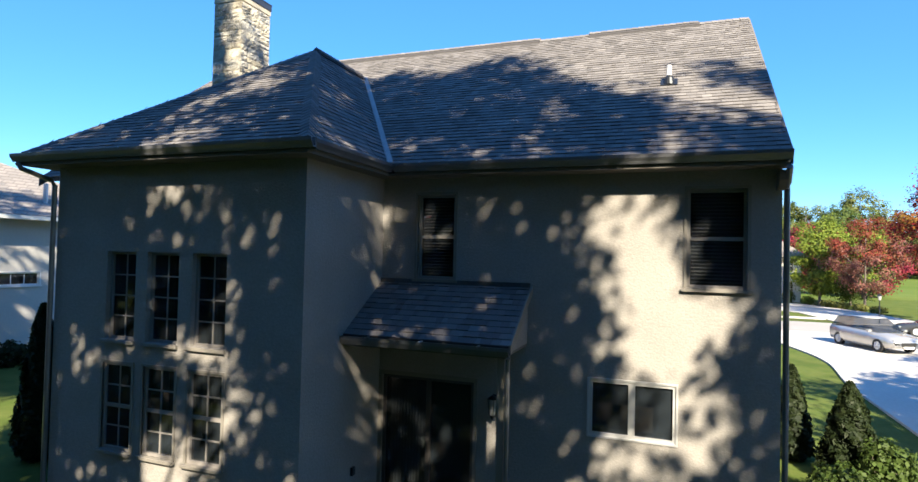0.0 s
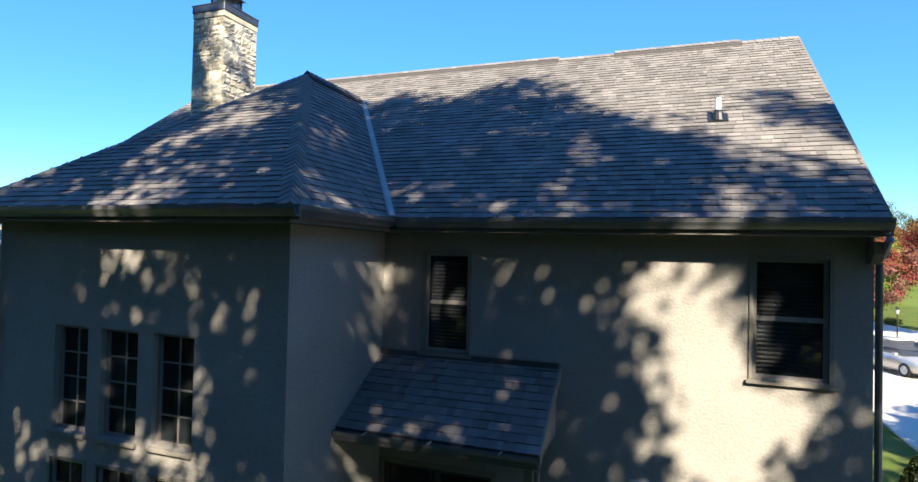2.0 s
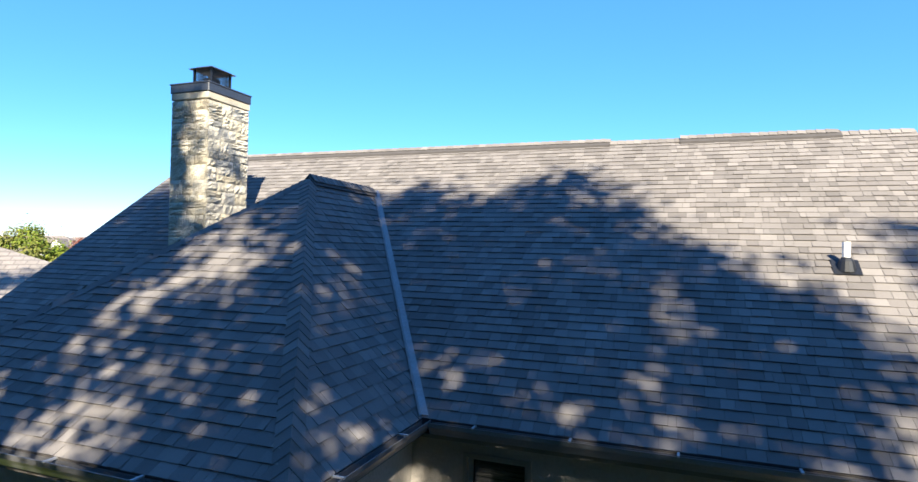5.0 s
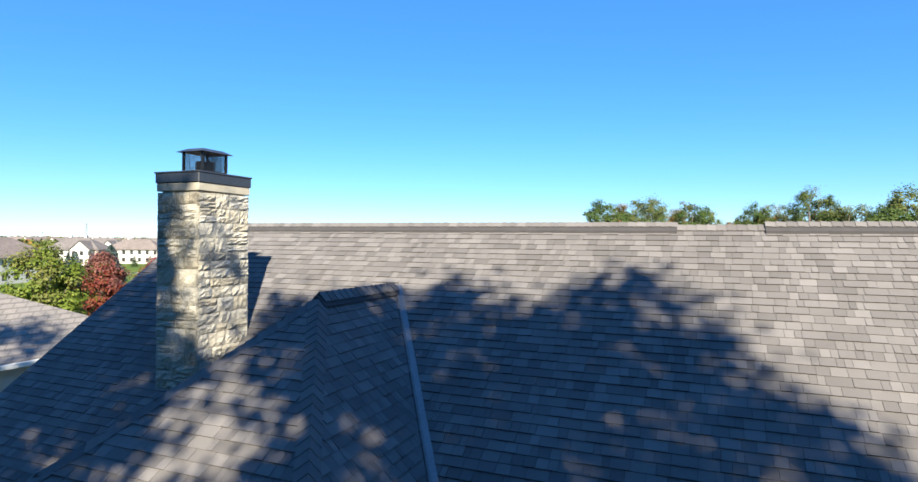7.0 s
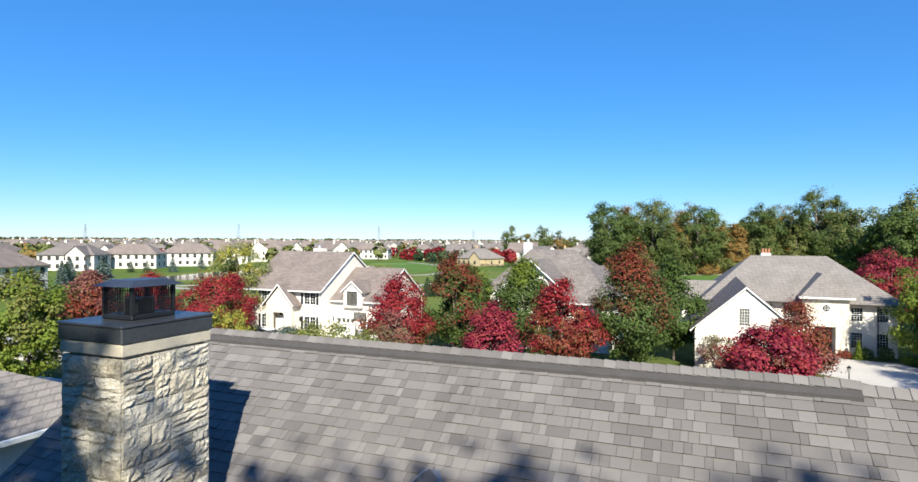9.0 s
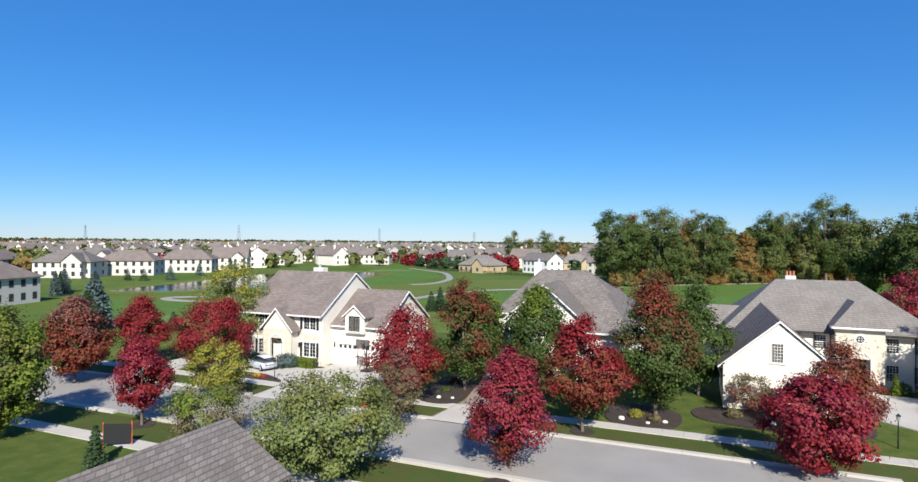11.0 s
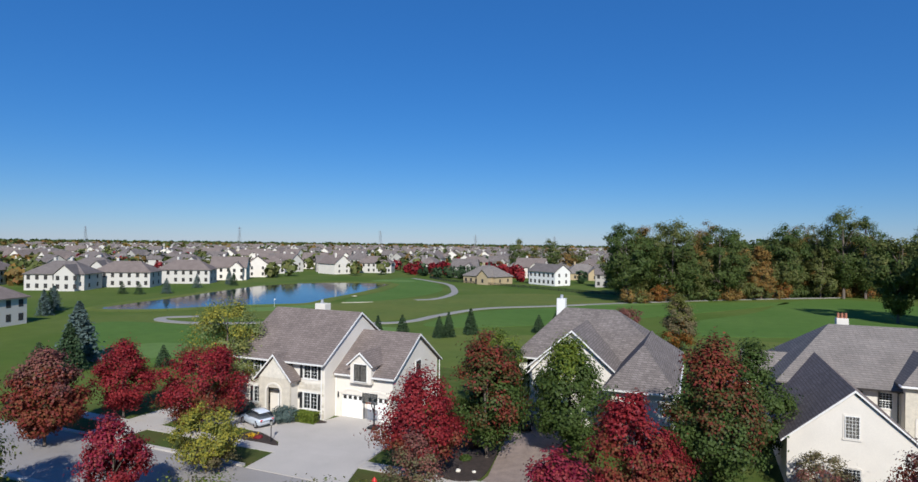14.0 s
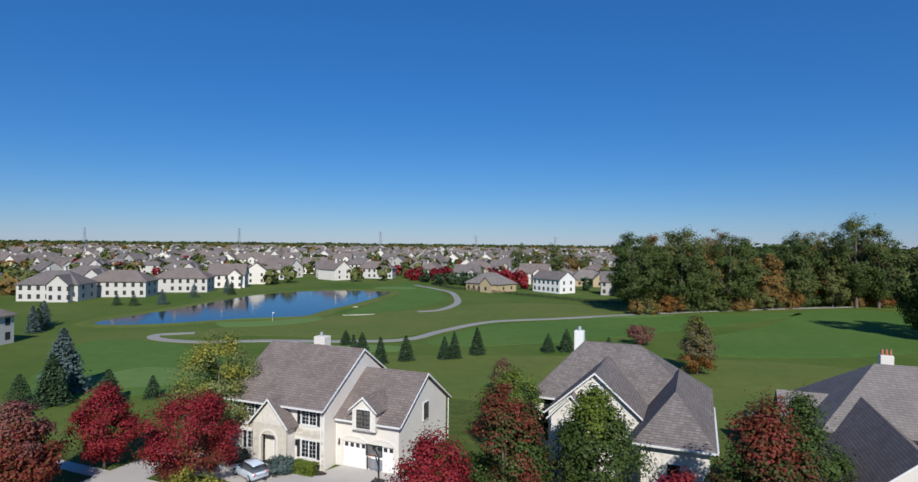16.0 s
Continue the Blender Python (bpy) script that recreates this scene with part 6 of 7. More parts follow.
for row in range(9):
    r = 300 + row * 52
    a = -68.0
    while a < -7:
        step = math.degrees(24.0 / r) * _rng.uniform(0.9, 1.5)
        a += step
        x, y = r * math.sin(math.radians(a)), r * math.cos(math.radians(a))
        if y < 285 and -190 < x < -50:
            continue
        if x > -235 and y < 190:
            continue
        if _rng.random() < 0.12:
            continue
        SPOTS.append((_rng.choice([0, 1, 2, 2, 3, 3, 4]), x + _rng.uniform(-6, 6), y + _rng.uniform(-9, 9), _rng.choice([-a - 10, -a + 80, 0, 90]) + _rng.uniform(-14, 14)))
_used = set()
for k, x, y, rz in SPOTS:
    m = pose(x, y, 0, 0, 0, rz)
    if k not in _used:
        _used.add(k)
        PROTO[k].matrix_basis = m
    else:
        copy_thing(PROTO[k], m)



# ---- trees of the street ----
STREET = "street trees"
tree("tree", -46.5, 26.0, 9.2, 6.2, [(L_MIDGREEN, 3), (L_YGREEN, 1)], "broad green tree beginning to yellow on the verge", 14700, 0.17, 0.08, "round", 11, 110)
tree("maple_tree", -57.3, 38.8, 8.5, 6.4, [(L_REDBROWN, 2), (L_DUSTY, 1)], "dusty crimson maple beside the street", 17000, 0.19, 0.10, "oval", 72, 120, group=STREET)
tree("maple_tree", -58.4, 47.0, 7.6, 6.4, [(L_RED, 1)], "deep crimson maple on the lawn", 10920, 0.15, 0.12, "oval", 13, group=STREET)
tree("maple_tree", -40.3, 32.2, 6.6, 4.7, [(L_RED, 1), (L_MAGENTA, 1)], "young crimson maple in a mulch ring", 8820, 0.13, 0.22, "oval", 14, group=STREET)
tree("maple_tree", -48.6, 47.2, 7.8, 7.6, [(L_REDBROWN, 1), (L_RED, 2)], "wide crimson maple beside the drive", 12600, 0.15, 0.12, "round", 15, group=STREET)
tree("tree", -53.4, 55.4, 11.8, 10.4, [(L_YGREEN, 2), (L_LIME, 2), (L_YELLOW, 1)], "broad yellow-green tree beside the house", 19000, 0.16, 0.06, "oval", 16, 130)
tree("tree", -40.6, 40.0, 5.4, 5.0, [(L_OLIVE, 1), (L_YELLOW, 3)], "small yellow-leaved tree on the verge", 7560, 0.13, 0.10, "round", 17, group=STREET)
tree("tree", -32.5, 30.8, 4.4, 5.2, [(L_OLIVE, 2), (L_MIDGREEN, 1)], "thinning olive tree on the verge", 5460, 0.12, 0.08, "round", 18, group=STREET, loose=1.2)
tree("tree", -21.8, 29.4, 6.3, 8.6, [(L_LIME, 5), (L_YGREEN, 1)], "airy pale green tree on the near verge", 16800, 0.13, 0.10, "round", 19, 130, group=STREET)
tree("maple_tree", -25.0, 45.0, 8.4, 6.6, [(L_REDBROWN, 1), (L_RED, 3)], "glowing crimson maple beside the drive", 12600, 0.15, 0.14, "oval", 20, group=STREET)
tree("tree", -22.4, 38.8, 6.2, 3.8, [(L_OLIVE, 2), (L_DUSTY, 1)], "thin tan-leaved young tree on the verge", 4830, 0.11, 0.18, "oval", 21, group=STREET, loose=1.1)
tree("maple_tree", -22.2, 51.6, 10.4, 7.2, [(L_GREEN, 3), (L_REDGREEN, 2), (L_REDBROWN, 1)], "green maple turning red at the top", 15120, 0.17, 0.08, "oval", 22)
tree("maple_tree", -16.2, 55.4, 9.9, 7.4, [(L_GREEN, 3), (L_MIDGREEN, 1)], "dense dark green maple by the paved drive", 15960, 0.17, 0.08, "oval", 23)
tree("maple_tree", -12.7, 35.2, 7.4, 5.9, [(L_REDBROWN, 1), (L_MAGENTA, 3)], "vivid magenta-red maple on the near verge", 13650, 0.13, 0.10, "oval", 24, group=STREET)
tree("maple_tree", -9.9, 44.0, 8.7, 6.2, [(L_REDGREEN, 1), (L_REDBROWN, 2), (L_RED, 2)], "red and green maple with a bare lower trunk", 13650, 0.15, 0.16, "oval", 25, group=STREET)
tree("maple_tree", -5.2, 50.4, 11.4, 7.0, [(L_GREEN, 2), (L_REDGREEN, 2), (L_REDBROWN, 1)], "tall green maple flecked with red", 15960, 0.17, 0.08, "oval", 26)
tree("tree", -2.0, 58.5, 10.2, 6.0, [(L_GREEN, 1)], "green tree between the two houses", 11550, 0.17, 0.1, "oval", 27)
tree("small_tree", 1.9, 53.0, 3.5, 3.6, [(L_DUSTY, 1), (L_OLIVE, 1)], "small purple-brown ornamental tree by the garage", 3570, 0.11, 0.25, "round", 28, 40)
tree("maple_tree", 4.6, 41.2, 6.0, 5.6, [(L_RED, 2), (L_MAGENTA, 2)], "bright crimson maple across the street", 12600, 0.15, 0.08, "round", 29, group=STREET)
tree("maple_tree", 6.9, 48.0, 7.2, 5.6, [(L_DUSTY, 1), (L_REDBROWN, 1)], "rusty brown-red maple behind the crimson one", 10080, 0.13, 0.12, "oval", 30, group=STREET)
tree("tree", 23.0, 66.0, 9.5, 8.0, [(L_GREEN, 2), (L_MIDGREEN, 1)], "dark green tree at the end of the house", 12600, 0.18, 0.05, "round", 31)
tree("maple_tree", 24.0, 92.0, 10.5, 9.5, [(L_RED, 1), (L_MAGENTA, 1)], "crimson maple behind the house", 10500, 0.22, 0.08, "round", 32)
tree("maple_tree", 31.0, 88.0, 9.0, 9.0, [(L_MAGENTA, 1)], "crimson maple behind the house", 8400, 0.22, 0.08, "round", 33)
tree("maple_tree", 22.3, 57.9, 9.3, 6.6, [(L_DUSTY, 1), (L_REDBROWN, 1)], "rose-red maple by the street", 10500, 0.13, 0.2, "round", 34)
tree("maple_tree", 24.6, 45.0, 12.6, 8.4, [(L_ORANGE, 1), (L_REDBROWN, 1), (L_RED, 3)], "large crimson maple turning orange below", 14000, 0.16, 0.3, "oval", 35)
tree("tree", 19.6, 63.5, 10.0, 6.0, [(L_MIDGREEN, 1)], "fresh green tree beside the street", 10500, 0.16, 0.1, "round", 36)
tree("tree", -9.3, 111.4, 9.5, 6.4, [(L_ORANGE, 1), (L_OLIVE, 2), (L_YGREEN, 1)], "slim tree turning orange at its base", 9450, 0.20, 0.06, "column", 37)
tree("small_tree", -20, 135.7, 4.4, 5.0, [(L_DUSTY, 1)], "small red-leaved tree on the course", 2940, 0.20, 0.1, "round", 38, 40)
tree("tree", -33.5, 86, 5.0, 3.6, [(L_OLIVE, 2), (L_DUSTY, 1)], "small brown thinning tree behind the house", 2520, 0.16, 0.1, "oval", 39, 40)
tree("tree", -26.0, 66.0, 8.5, 6.5, [(L_GREEN, 2), (L_MIDGREEN, 1)], "green tree between the houses", 10500, 0.17, 0.06, "round", 40)
for i, (x, y, h, w, mt) in enumerate([(-88, 63.0, 8.6, 7.0, L_BLUESPRUCE), (-83.5, 58.6, 6.4, 5.2, L_SPRUCE), (-77.7, 61.8, 4.4, 4.6, L_SPRUCE), (-59, 97.2, 4.6, 2.9, L_SPRUCE),
                                      (-56.4, 101.6, 4.4, 3.6, L_SPRUCE), (-50.8, 105.6, 4.0, 3.2, L_SPRUCE), (-49.4, 106.8, 4.8, 3.0, L_SPRUCE), (-47, 112, 5.0, 3.6, L_SPRUCE),
                                      (-74.2, 109.9, 3.0, 3.2, L_SPRUCE), (-68, 106, 3.6, 3.2, L_SPRUCE), (-35.5, 119.8, 3.6, 3.4, L_SPRUCE), (-32.5, 122, 4.4, 3.6, L_SPRUCE),
                                      (-149.5, 99.5, 6.2, 4.6, L_BLUESPRUCE), (-146, 96, 5.0, 4, L_SPRUCE), (-153, 101, 5.4, 4, L_SPRUCE), (-143, 93, 6, 4, L_BLUESPRUCE),
                                      (-166, 146, 5, 4.6, L_BLUESPRUCE), (-171, 140, 4, 4, L_SPRUCE), (-176, 138, 4, 3.4, L_SPRUCE), (-176, 168, 5, 4.4, L_BLUESPRUCE),
                                      (-172, 182, 5, 4, L_SPRUCE), (-178, 186, 6, 4.4, L_BLUESPRUCE), (-75, 66, 3.0, 3.0, L_SPRUCE), (-96, 262, 9, 6, L_BLUESPRUCE),
                                      (-38, 248, 11, 8, L_SPRUCE), (-24, 118, 4, 4, L_SPRUCE), (-61, 92, 5.5, 3.0, L_SPRUCE), (-87.5, 57.2, 3.8, 4.6, L_SPRUCE)]):
    spruce("spruce_tree", x, y, h, w, mt, "blue-grey conical spruce on the grass" if mt is L_BLUESPRUCE else "dark green conical spruce on the grass",
           3600 if i < 12 else 1800, 50 + i, 0.26, "spruces on the golf course")

# woods beyond the fairway
_rng = random.Random(5)
WOODS = []
for i in range(34):
    t = i / 33
    x = -30 + 150 * t + _rng.uniform(-3, 3)
    y = 196 + 62 * min(1, t * 1.7) - max(0, t - 0.62) * 150 + _rng.uniform(-2, 12)
    WOODS.append((x, y, _rng.uniform(17, 24)))
for i in range(18):
    t = i / 17
    WOODS.append((-24 + 140 * t + _rng.uniform(-4, 4), 226 + 50 * min(1, t * 1.7) - max(0, t - 0.62) * 120, _rng.uniform(22, 28)))
for i, (x, y, h) in enumerate(WOODS):
    w = h * _rng.uniform(0.42, 0.62)
    mt = _rng.choice([L_WOOD, L_WOOD, L_WOODLT, L_WOODLT, L_WOODOR]) if 6 < i < 34 else _rng.choice([L_WOOD, L_WOOD, L_WOODLT])
    tree("tree", x, y, h, w, [(mt, 3), (_rng.choice([L_WOOD, L_WOODLT, L_WOODOR]), 1)], "tall woodland tree at the edge of the fairway", 5000, 0.42, 0.05,
         _rng.choice(["oval", "round", "column"]), 200 + i, 75, group="woodland edge", loose=0.85)
for i, (x, y, h, w) in enumerate([(-27, 194, 25, 17), (-14, 203, 26, 18), (0, 214, 25, 16), (40, 243, 32, 17), (47, 246, 29, 14), (37, 172, 22, 14), (44, 164, 20, 14), (50, 172, 25, 15), (22, 238, 26, 15)]):
    tree("tree", x, y, h, w, [(L_WOOD, 3), (L_WOODLT if i % 2 else L_GREEN, 1)], "large dark green woodland tree at the fairway's edge", 9500, 0.42, 0.08,
         "round" if i < 3 else "vase", 300 + i, 110, group="woodland edge", loose=0.85)
for i, (x, y, h, w, mt) in enumerate([(-105, 338, 20, 13, L_WOOD), (-97, 341, 16, 10, L_WOODOR), (-87, 344, 20.5, 13, L_WOOD), (-78, 346, 17, 12, L_WOODOR), (-70, 350, 14, 10, L_WOODLT)]):
    tree("tree", x, y, h, w, [(mt, 3), (L_WOODLT, 1)], "tall tree standing above the far houses", 3200, 0.55, 0.08, "vase" if i % 2 == 0 else "round", 380 + i, 60, group="tall far trees")
for i in range(30):
    x = -26 + i * 2.6
    y = 192 + 60 * min(1, (i / 29) * 1.2) - 3 + _rng.uniform(-2, 2)
    tree("shrub", x, y, _rng.uniform(3, 7), _rng.uniform(4, 7), [(_rng.choice([L_WOODOR, L_WOODLT, L_WOOD, L_ORANGE]), 1)], "undergrowth at the edge of the wood", 900, 0.34, 0.0,
         "round", 400 + i, 24, group="woodland undergrowth")


# ---- distance ----
def far_trees(name, spots, mt, label, seed, size, per=16, hgt=(6, 11)):
    rng = np.random.default_rng(seed)
    s = np.array(spots)
    k = len(s)
    h = rng.uniform(*hgt, k)
    d = rng.normal(size=(k, per, 3))
    d /= np.linalg.norm(d, axis=2)[:, :, None]
    c = np.stack([s[:, 0], s[:, 1], h * 0.52], 1)[:, None, :] + d * np.stack([h * 0.42, h * 0.42, h * 0.48], 1)[:, None, :] * rng.uniform(0.5, 1.0, (k, per, 1))
    nr = (d + rng.normal(size=d.shape) * 0.3 + np.array([0, 0, 0.3])).reshape(-1, 3)
    ob = foliage(name, c.reshape(-1, 3), nr, size, mt, None, 1.0, seed)
    return tagged(ob, label, "trees", kind="stuff")


_rs = np.random.default_rng(21)


def scatter(k, r0, r1, a0, a1, keep=lambda x, y: True):
    out = []
    while len(out) < k:
        r, a = math.sqrt(_rs.uniform(r0 * r0, r1 * r1)), math.radians(_rs.uniform(a0, a1))
        x, y = r * math.sin(a), r * math.cos(a)
        if keep(x, y):
            out.append((x, y))
    return out


def off_course(x, y):
    return not (-190 < x < 60 and y < 262) and not (x > -230 and y < 190)


far_trees("far_trees", scatter(680, 260, 900, -70, -6, off_course), L_WOODLT, "small green trees among the far houses", 1, 2.6, 34, (5, 10))
far_trees("far_trees", scatter(150, 260, 700, -70, -6, off_course), L_RED, "crimson trees among the far houses", 2, 2.2, 34, (4, 7))
far_trees("far_trees", scatter(160, 260, 800, -70, -6, off_course), L_SPRUCE, "dark evergreens among the far houses", 3, 2.2, 34, (5, 9))
far_trees("far_trees", scatter(60, 260, 700, -70, -6, off_course), L_WOODOR, "orange trees among the far houses", 4, 2.2, 34, (5, 9))
far_trees("far_trees", [(-150 + 62 * i / 40 + _rs.uniform(-4, 4), 300 + _rs.uniform(-14, 8)) for i in range(40)], L_RED, "row of crimson trees beyond the pond", 5, 1.6, 60, (5, 8))
far_trees("far_trees", [(-128 + 34 * i / 24 + _rs.uniform(-2, 2), 274 - 8 * i / 24 + _rs.uniform(-4, 4)) for i in range(24)], L_SPRUCE, "row of dark spruces by the course", 6, 1.2, 60, (4, 7))
far_trees("far_woods", scatter(1900, 850, 2300, -75, 30), L_WOODLT, "distant mixed woods", 7, 4.5, 16, (5, 9))
far_trees("far_woods", scatter(1000, 900, 2300, -75, 30), L_WOOD, "distant green woods", 8, 4.5, 16, (5, 9))
far_trees("far_woods", scatter(420, 800, 2000, -75, 30), L_WOODOR, "distant autumn woods", 9, 6.0, 14, (7, 11))
far_trees("far_woods", scatter(1400, 2250, 2500, -80, 60), L_WOOD, "wooded skyline", 10, 9.0, 18, (6, 11))
far_trees("far_woods", scatter(900, 270, 520, 0, 40), L_WOOD, "deep woodland beyond the fairway", 12, 3.6, 30, (14, 22))



# rooftops too far off to be told apart
def far_roofs(name, k, wallm, roofm, seed):
    rng = random.Random(seed)
    wv, wf, rv, rf = [], [], [], []
    for _ in range(k):
        r, a = math.sqrt(rng.uniform(700 ** 2, 1500 ** 2)), math.radians(rng.uniform(-68, -6))
        x, y = r * math.sin(a), r * math.cos(a)
        m = pose(x, y, 0, 0, 0, rng.choice([0, 90]) - math.degrees(a) + rng.uniform(-15, 15))
        w, d, e, h = rng.uniform(6, 9), rng.uniform(5, 6.5), rng.uniform(5, 6), rng.uniform(3, 4.4)
        p, q = len(wv), len(rv)
        wv += [m @ Vector(c) for c in ((-w, -d, 0), (w, -d, 0), (w, d, 0), (-w, d, 0), (-w, -d, e), (w, -d, e), (w, d, e), (-w, d, e), (-w, 0, e + h - 0.3), (w, 0, e + h - 0.3))]
        wf += [tuple(p + i for i in f) for f in ((0, 1, 5, 4), (1, 2, 6, 9, 5), (2, 3, 7, 6), (3, 0, 4, 8, 7))]
        rv += [m @ Vector(c) for c in ((-w - 0.4, -d - 0.5, e - 0.2), (w + 0.4, -d - 0.5, e - 0.2), (w + 0.4, 0, e + h), (-w - 0.4, 0, e + h), (w + 0.4, d + 0.5, e - 0.2), (-w - 0.4, d + 0.5, e - 0.2))]
        rf += [tuple(q + i for i in f) for f in ((0, 1, 2, 3), (3, 2, 4, 5))]
    for nm, v, f, mt, lab in ((name, wv, wf, wallm, "pale house walls in the far distance"), ("far_rooftops", rv, rf, roofm, "brown-grey rooftops in the far distance")):
        me = bpy.data.meshes.new(nm)
        me.from_pydata([tuple(c) for c in v], [], f)
        tagged(finish(nm, me, mt), lab, "far houses", kind="stuff")


far_roofs("far_house_walls", 230, M_WHITEWALL, M_ROOF_BROWN, 41)
far_roofs("far_house_walls", 110, M_GREYWALL, M_ROOF_GREY, 42)

# trees behind the house that shade it
TOP_LINE = [(-10, 12.0), (-6, 12.6), (-4.2, 11.8), (-2.4, 11.4), (-0.6, 11.9), (0.4, 12.2), (1.3, 11.3), (2.3, 12.0), (3.4, 12.8), (4.0, 11.9), (4.2, 9.7), (5.0, 9.1), (5.6, 8.4),
            (6.1, 7.6), (6.6, 6.6), (8.5, 6.2)]
# openings in the screen of crowns: middle, half width, half height, share of the leaves that is missing
OPENINGS = [(4.6, 4.3, 0.8, 1.5, 0.97), (4.85, 3.0, 0.75, 1.1, 0.95), (3.75, 4.9, 0.7, 0.6, 0.85), (5.5, 3.85, 0.5, 0.5, 0.8), (4.7, 1.5, 1.1, 0.7, 0.6), (3.6, 1.6, 0.8, 0.8, 0.55),
            (1.7, 5.6, 1.0, 0.35, 0.65), (-3.8, 3.2, 1.3, 0.8, 0.7), (-4.2, 5.6, 2.8, 1.9, 0.55), (-2.2, 8.0, 1.4, 1.5, 0.55), (-3.8, 10.7, 0.9, 1.7, 0.92), (4.9, 7.3, 1.4, 0.9, 0.45),
            (6.5, 7.2, 1.3, 1.0, 0.5), (-4.4, 0.9, 2.2, 0.9, 0.66), (-3.0, -1.1, 2.4, 1.1, 0.72), (2.9, 9.3, 0.7, 0.5, 0.55), (4.7, 3.3, 1.8, 3.0, 0.42), (0.8, 1.6, 1.8, 1.2, 0.58),
            (2.2, 6.4, 1.8, 0.5, 0.4)]


def leafiness(u, v):
    """How closely leaves stand in the screen of crowns, u across and v up as the sun sees it."""
    top = np.interp(u, [p[0] for p in TOP_LINE], [p[1] for p in TOP_LINE])
    d = np.clip((top - v) / 0.5, 0, 1)
    far = np.clip(1 - ((u - 7.6) / 0.6) ** 2 - ((v - 9.6) / 1.0) ** 2, 0, 1)
    d = np.maximum(d, 0.6 * (far > 0))
    for cu, cv, ru, rv, miss in OPENINGS:
        d = d * (1 - miss * (((u - cu) / ru) ** 2 + ((v - cv) / rv) ** 2 < 1))
    knots = 0.5 + 0.5 * np.sin(3.1 * u + 1.9 * np.sin(1.7 * v + 0.6)) * np.sin(2.7 * v + 1.4 * np.sin(2.3 * u))
    return d * (0.62 + 0.38 * np.clip(knots * 1.6, 0, 1))


OAKS = [(9.1, -13.4, 0.22), (14.6, -13.0, 0.26), (10.7, -14.6, 0.2), (6.5, -13.8, 0.2), (3.4, -14.0, 0.28), (-1.2, -14.2, 0.28), (17.5, -13.4, 0.24)]
_ro = np.random.default_rng(77)
_n = 3900
_u, _v = _ro.uniform(-10, 9, _n), _ro.uniform(-3, 14, _n)
_ok = _ro.random(_n) < leafiness(_u, _v)
_y = _ro.uniform(-15.6, -12.2, _n)
CLUMPS = np.stack([_u - 0.57 * _y, _y, _v - 0.82 * _y], 1)[_ok]
_near = np.argmin(np.stack([np.abs(CLUMPS[:, 0] - o[0] + _ro.normal(size=len(CLUMPS)) * 0.5) for o in OAKS]), 0)


def oak(k, x, y, r0):
    """A tall garden oak: trunk, limbs out to its own clumps, leaves gathered in small sprays."""
    rng = np.random.default_rng(700 + k)
    cc = CLUMPS[_near == k]
    top = thing("oak_tree", x, y, 0, "tall leafy green oak in the back garden", "tree", "garden oaks")
    high = float(cc[:, 2].max())
    bm = bmesh.new()
    tube(bm, [(x, y, -0.1), (x, y, 0.3), (x + 0.1, y, high * 0.4), (x - 0.1, y + 0.1, high * 0.9)], r0 * 1.25, r0 * 0.2, 9)
    for c in cc[::9]:
        z0 = max(5.0, c[2] - 1.2 * math.hypot(c[0] - x, c[1] - y) - 1.0)
        mid = (c + np.array([x, y, z0])) / 2 + np.array([0, 0, 0.4])
        tube(bm, [(x, y, z0), mid, c], 0.06, 0.012, 5)
    part("trunk", bm, M_BARK, top, smooth=True)
    per = 42
    pts = (cc[:, None, :] + rng.normal(size=(len(cc), per, 3)) * rng.uniform(0.17, 0.34, (len(cc), 1, 1))).reshape(-1, 3)
    nrm = rng.normal(size=pts.shape) + np.array([0.2, -0.4, 0.5])
    nrm /= np.linalg.norm(nrm, axis=1)[:, None]
    foliage("crown", pts, nrm, 0.16, L_GREEN, top, 1.2, 700 + k)
    return top


for _k, (_x, _yy, _r0) in enumerate(OAKS):
    oak(_k, _x, _yy, _r0)
# garden trees beside the drive and towards the neighbour
tree("oak_tree", 20.0, -4.5, 17.0, 7.6, [(L_GREEN, 1)], "leafy oak at the head of the drive", 5200, 0.32, 0.3, "round", 515, 70, 0.26)
tree("oak_tree", 24.0, -1.0, 16.5, 8.5, [(L_GREEN, 1)], "broad leafy oak beside the drive", 6000, 0.36, 0.25, "round", 511, 70, 0.26)
tree("oak_tree", 29.0, 6.0, 17.0, 9.0, [(L_GREEN, 1)], "broad leafy oak beside the drive", 6000, 0.36, 0.25, "round", 512, 70, 0.26)
tree("oak_tree", -11.5, -13.0, 18.5, 7.6, [(L_GREEN, 1)], "leafy oak between the two gardens", 6500, 0.24, 0.3, "round", 513, 80, 0.26)
tree("oak_tree", -7.2, -13.5, 25.0, 7.6, [(L_GREEN, 1)], "leafy oak between the two gardens", 6500, 0.27, 0.45, "round", 514, 70, 0.26)
_rng = random.Random(31)
# row added out of view: keeps sun off the lawn, cuts its bounce
for i in range(14):
    tree("tree", -30 + i * 5.4 + _rng.uniform(-1, 1), -20 + _rng.uniform(-1, 1), _rng.uniform(12.2, 13.6), 7.4, [(L_GREEN, 1)], "unseen dense green tree added to shade the back lawn",
         3000, 0.5, 0.04, "round", 560 + i, 50, group="garden trees")
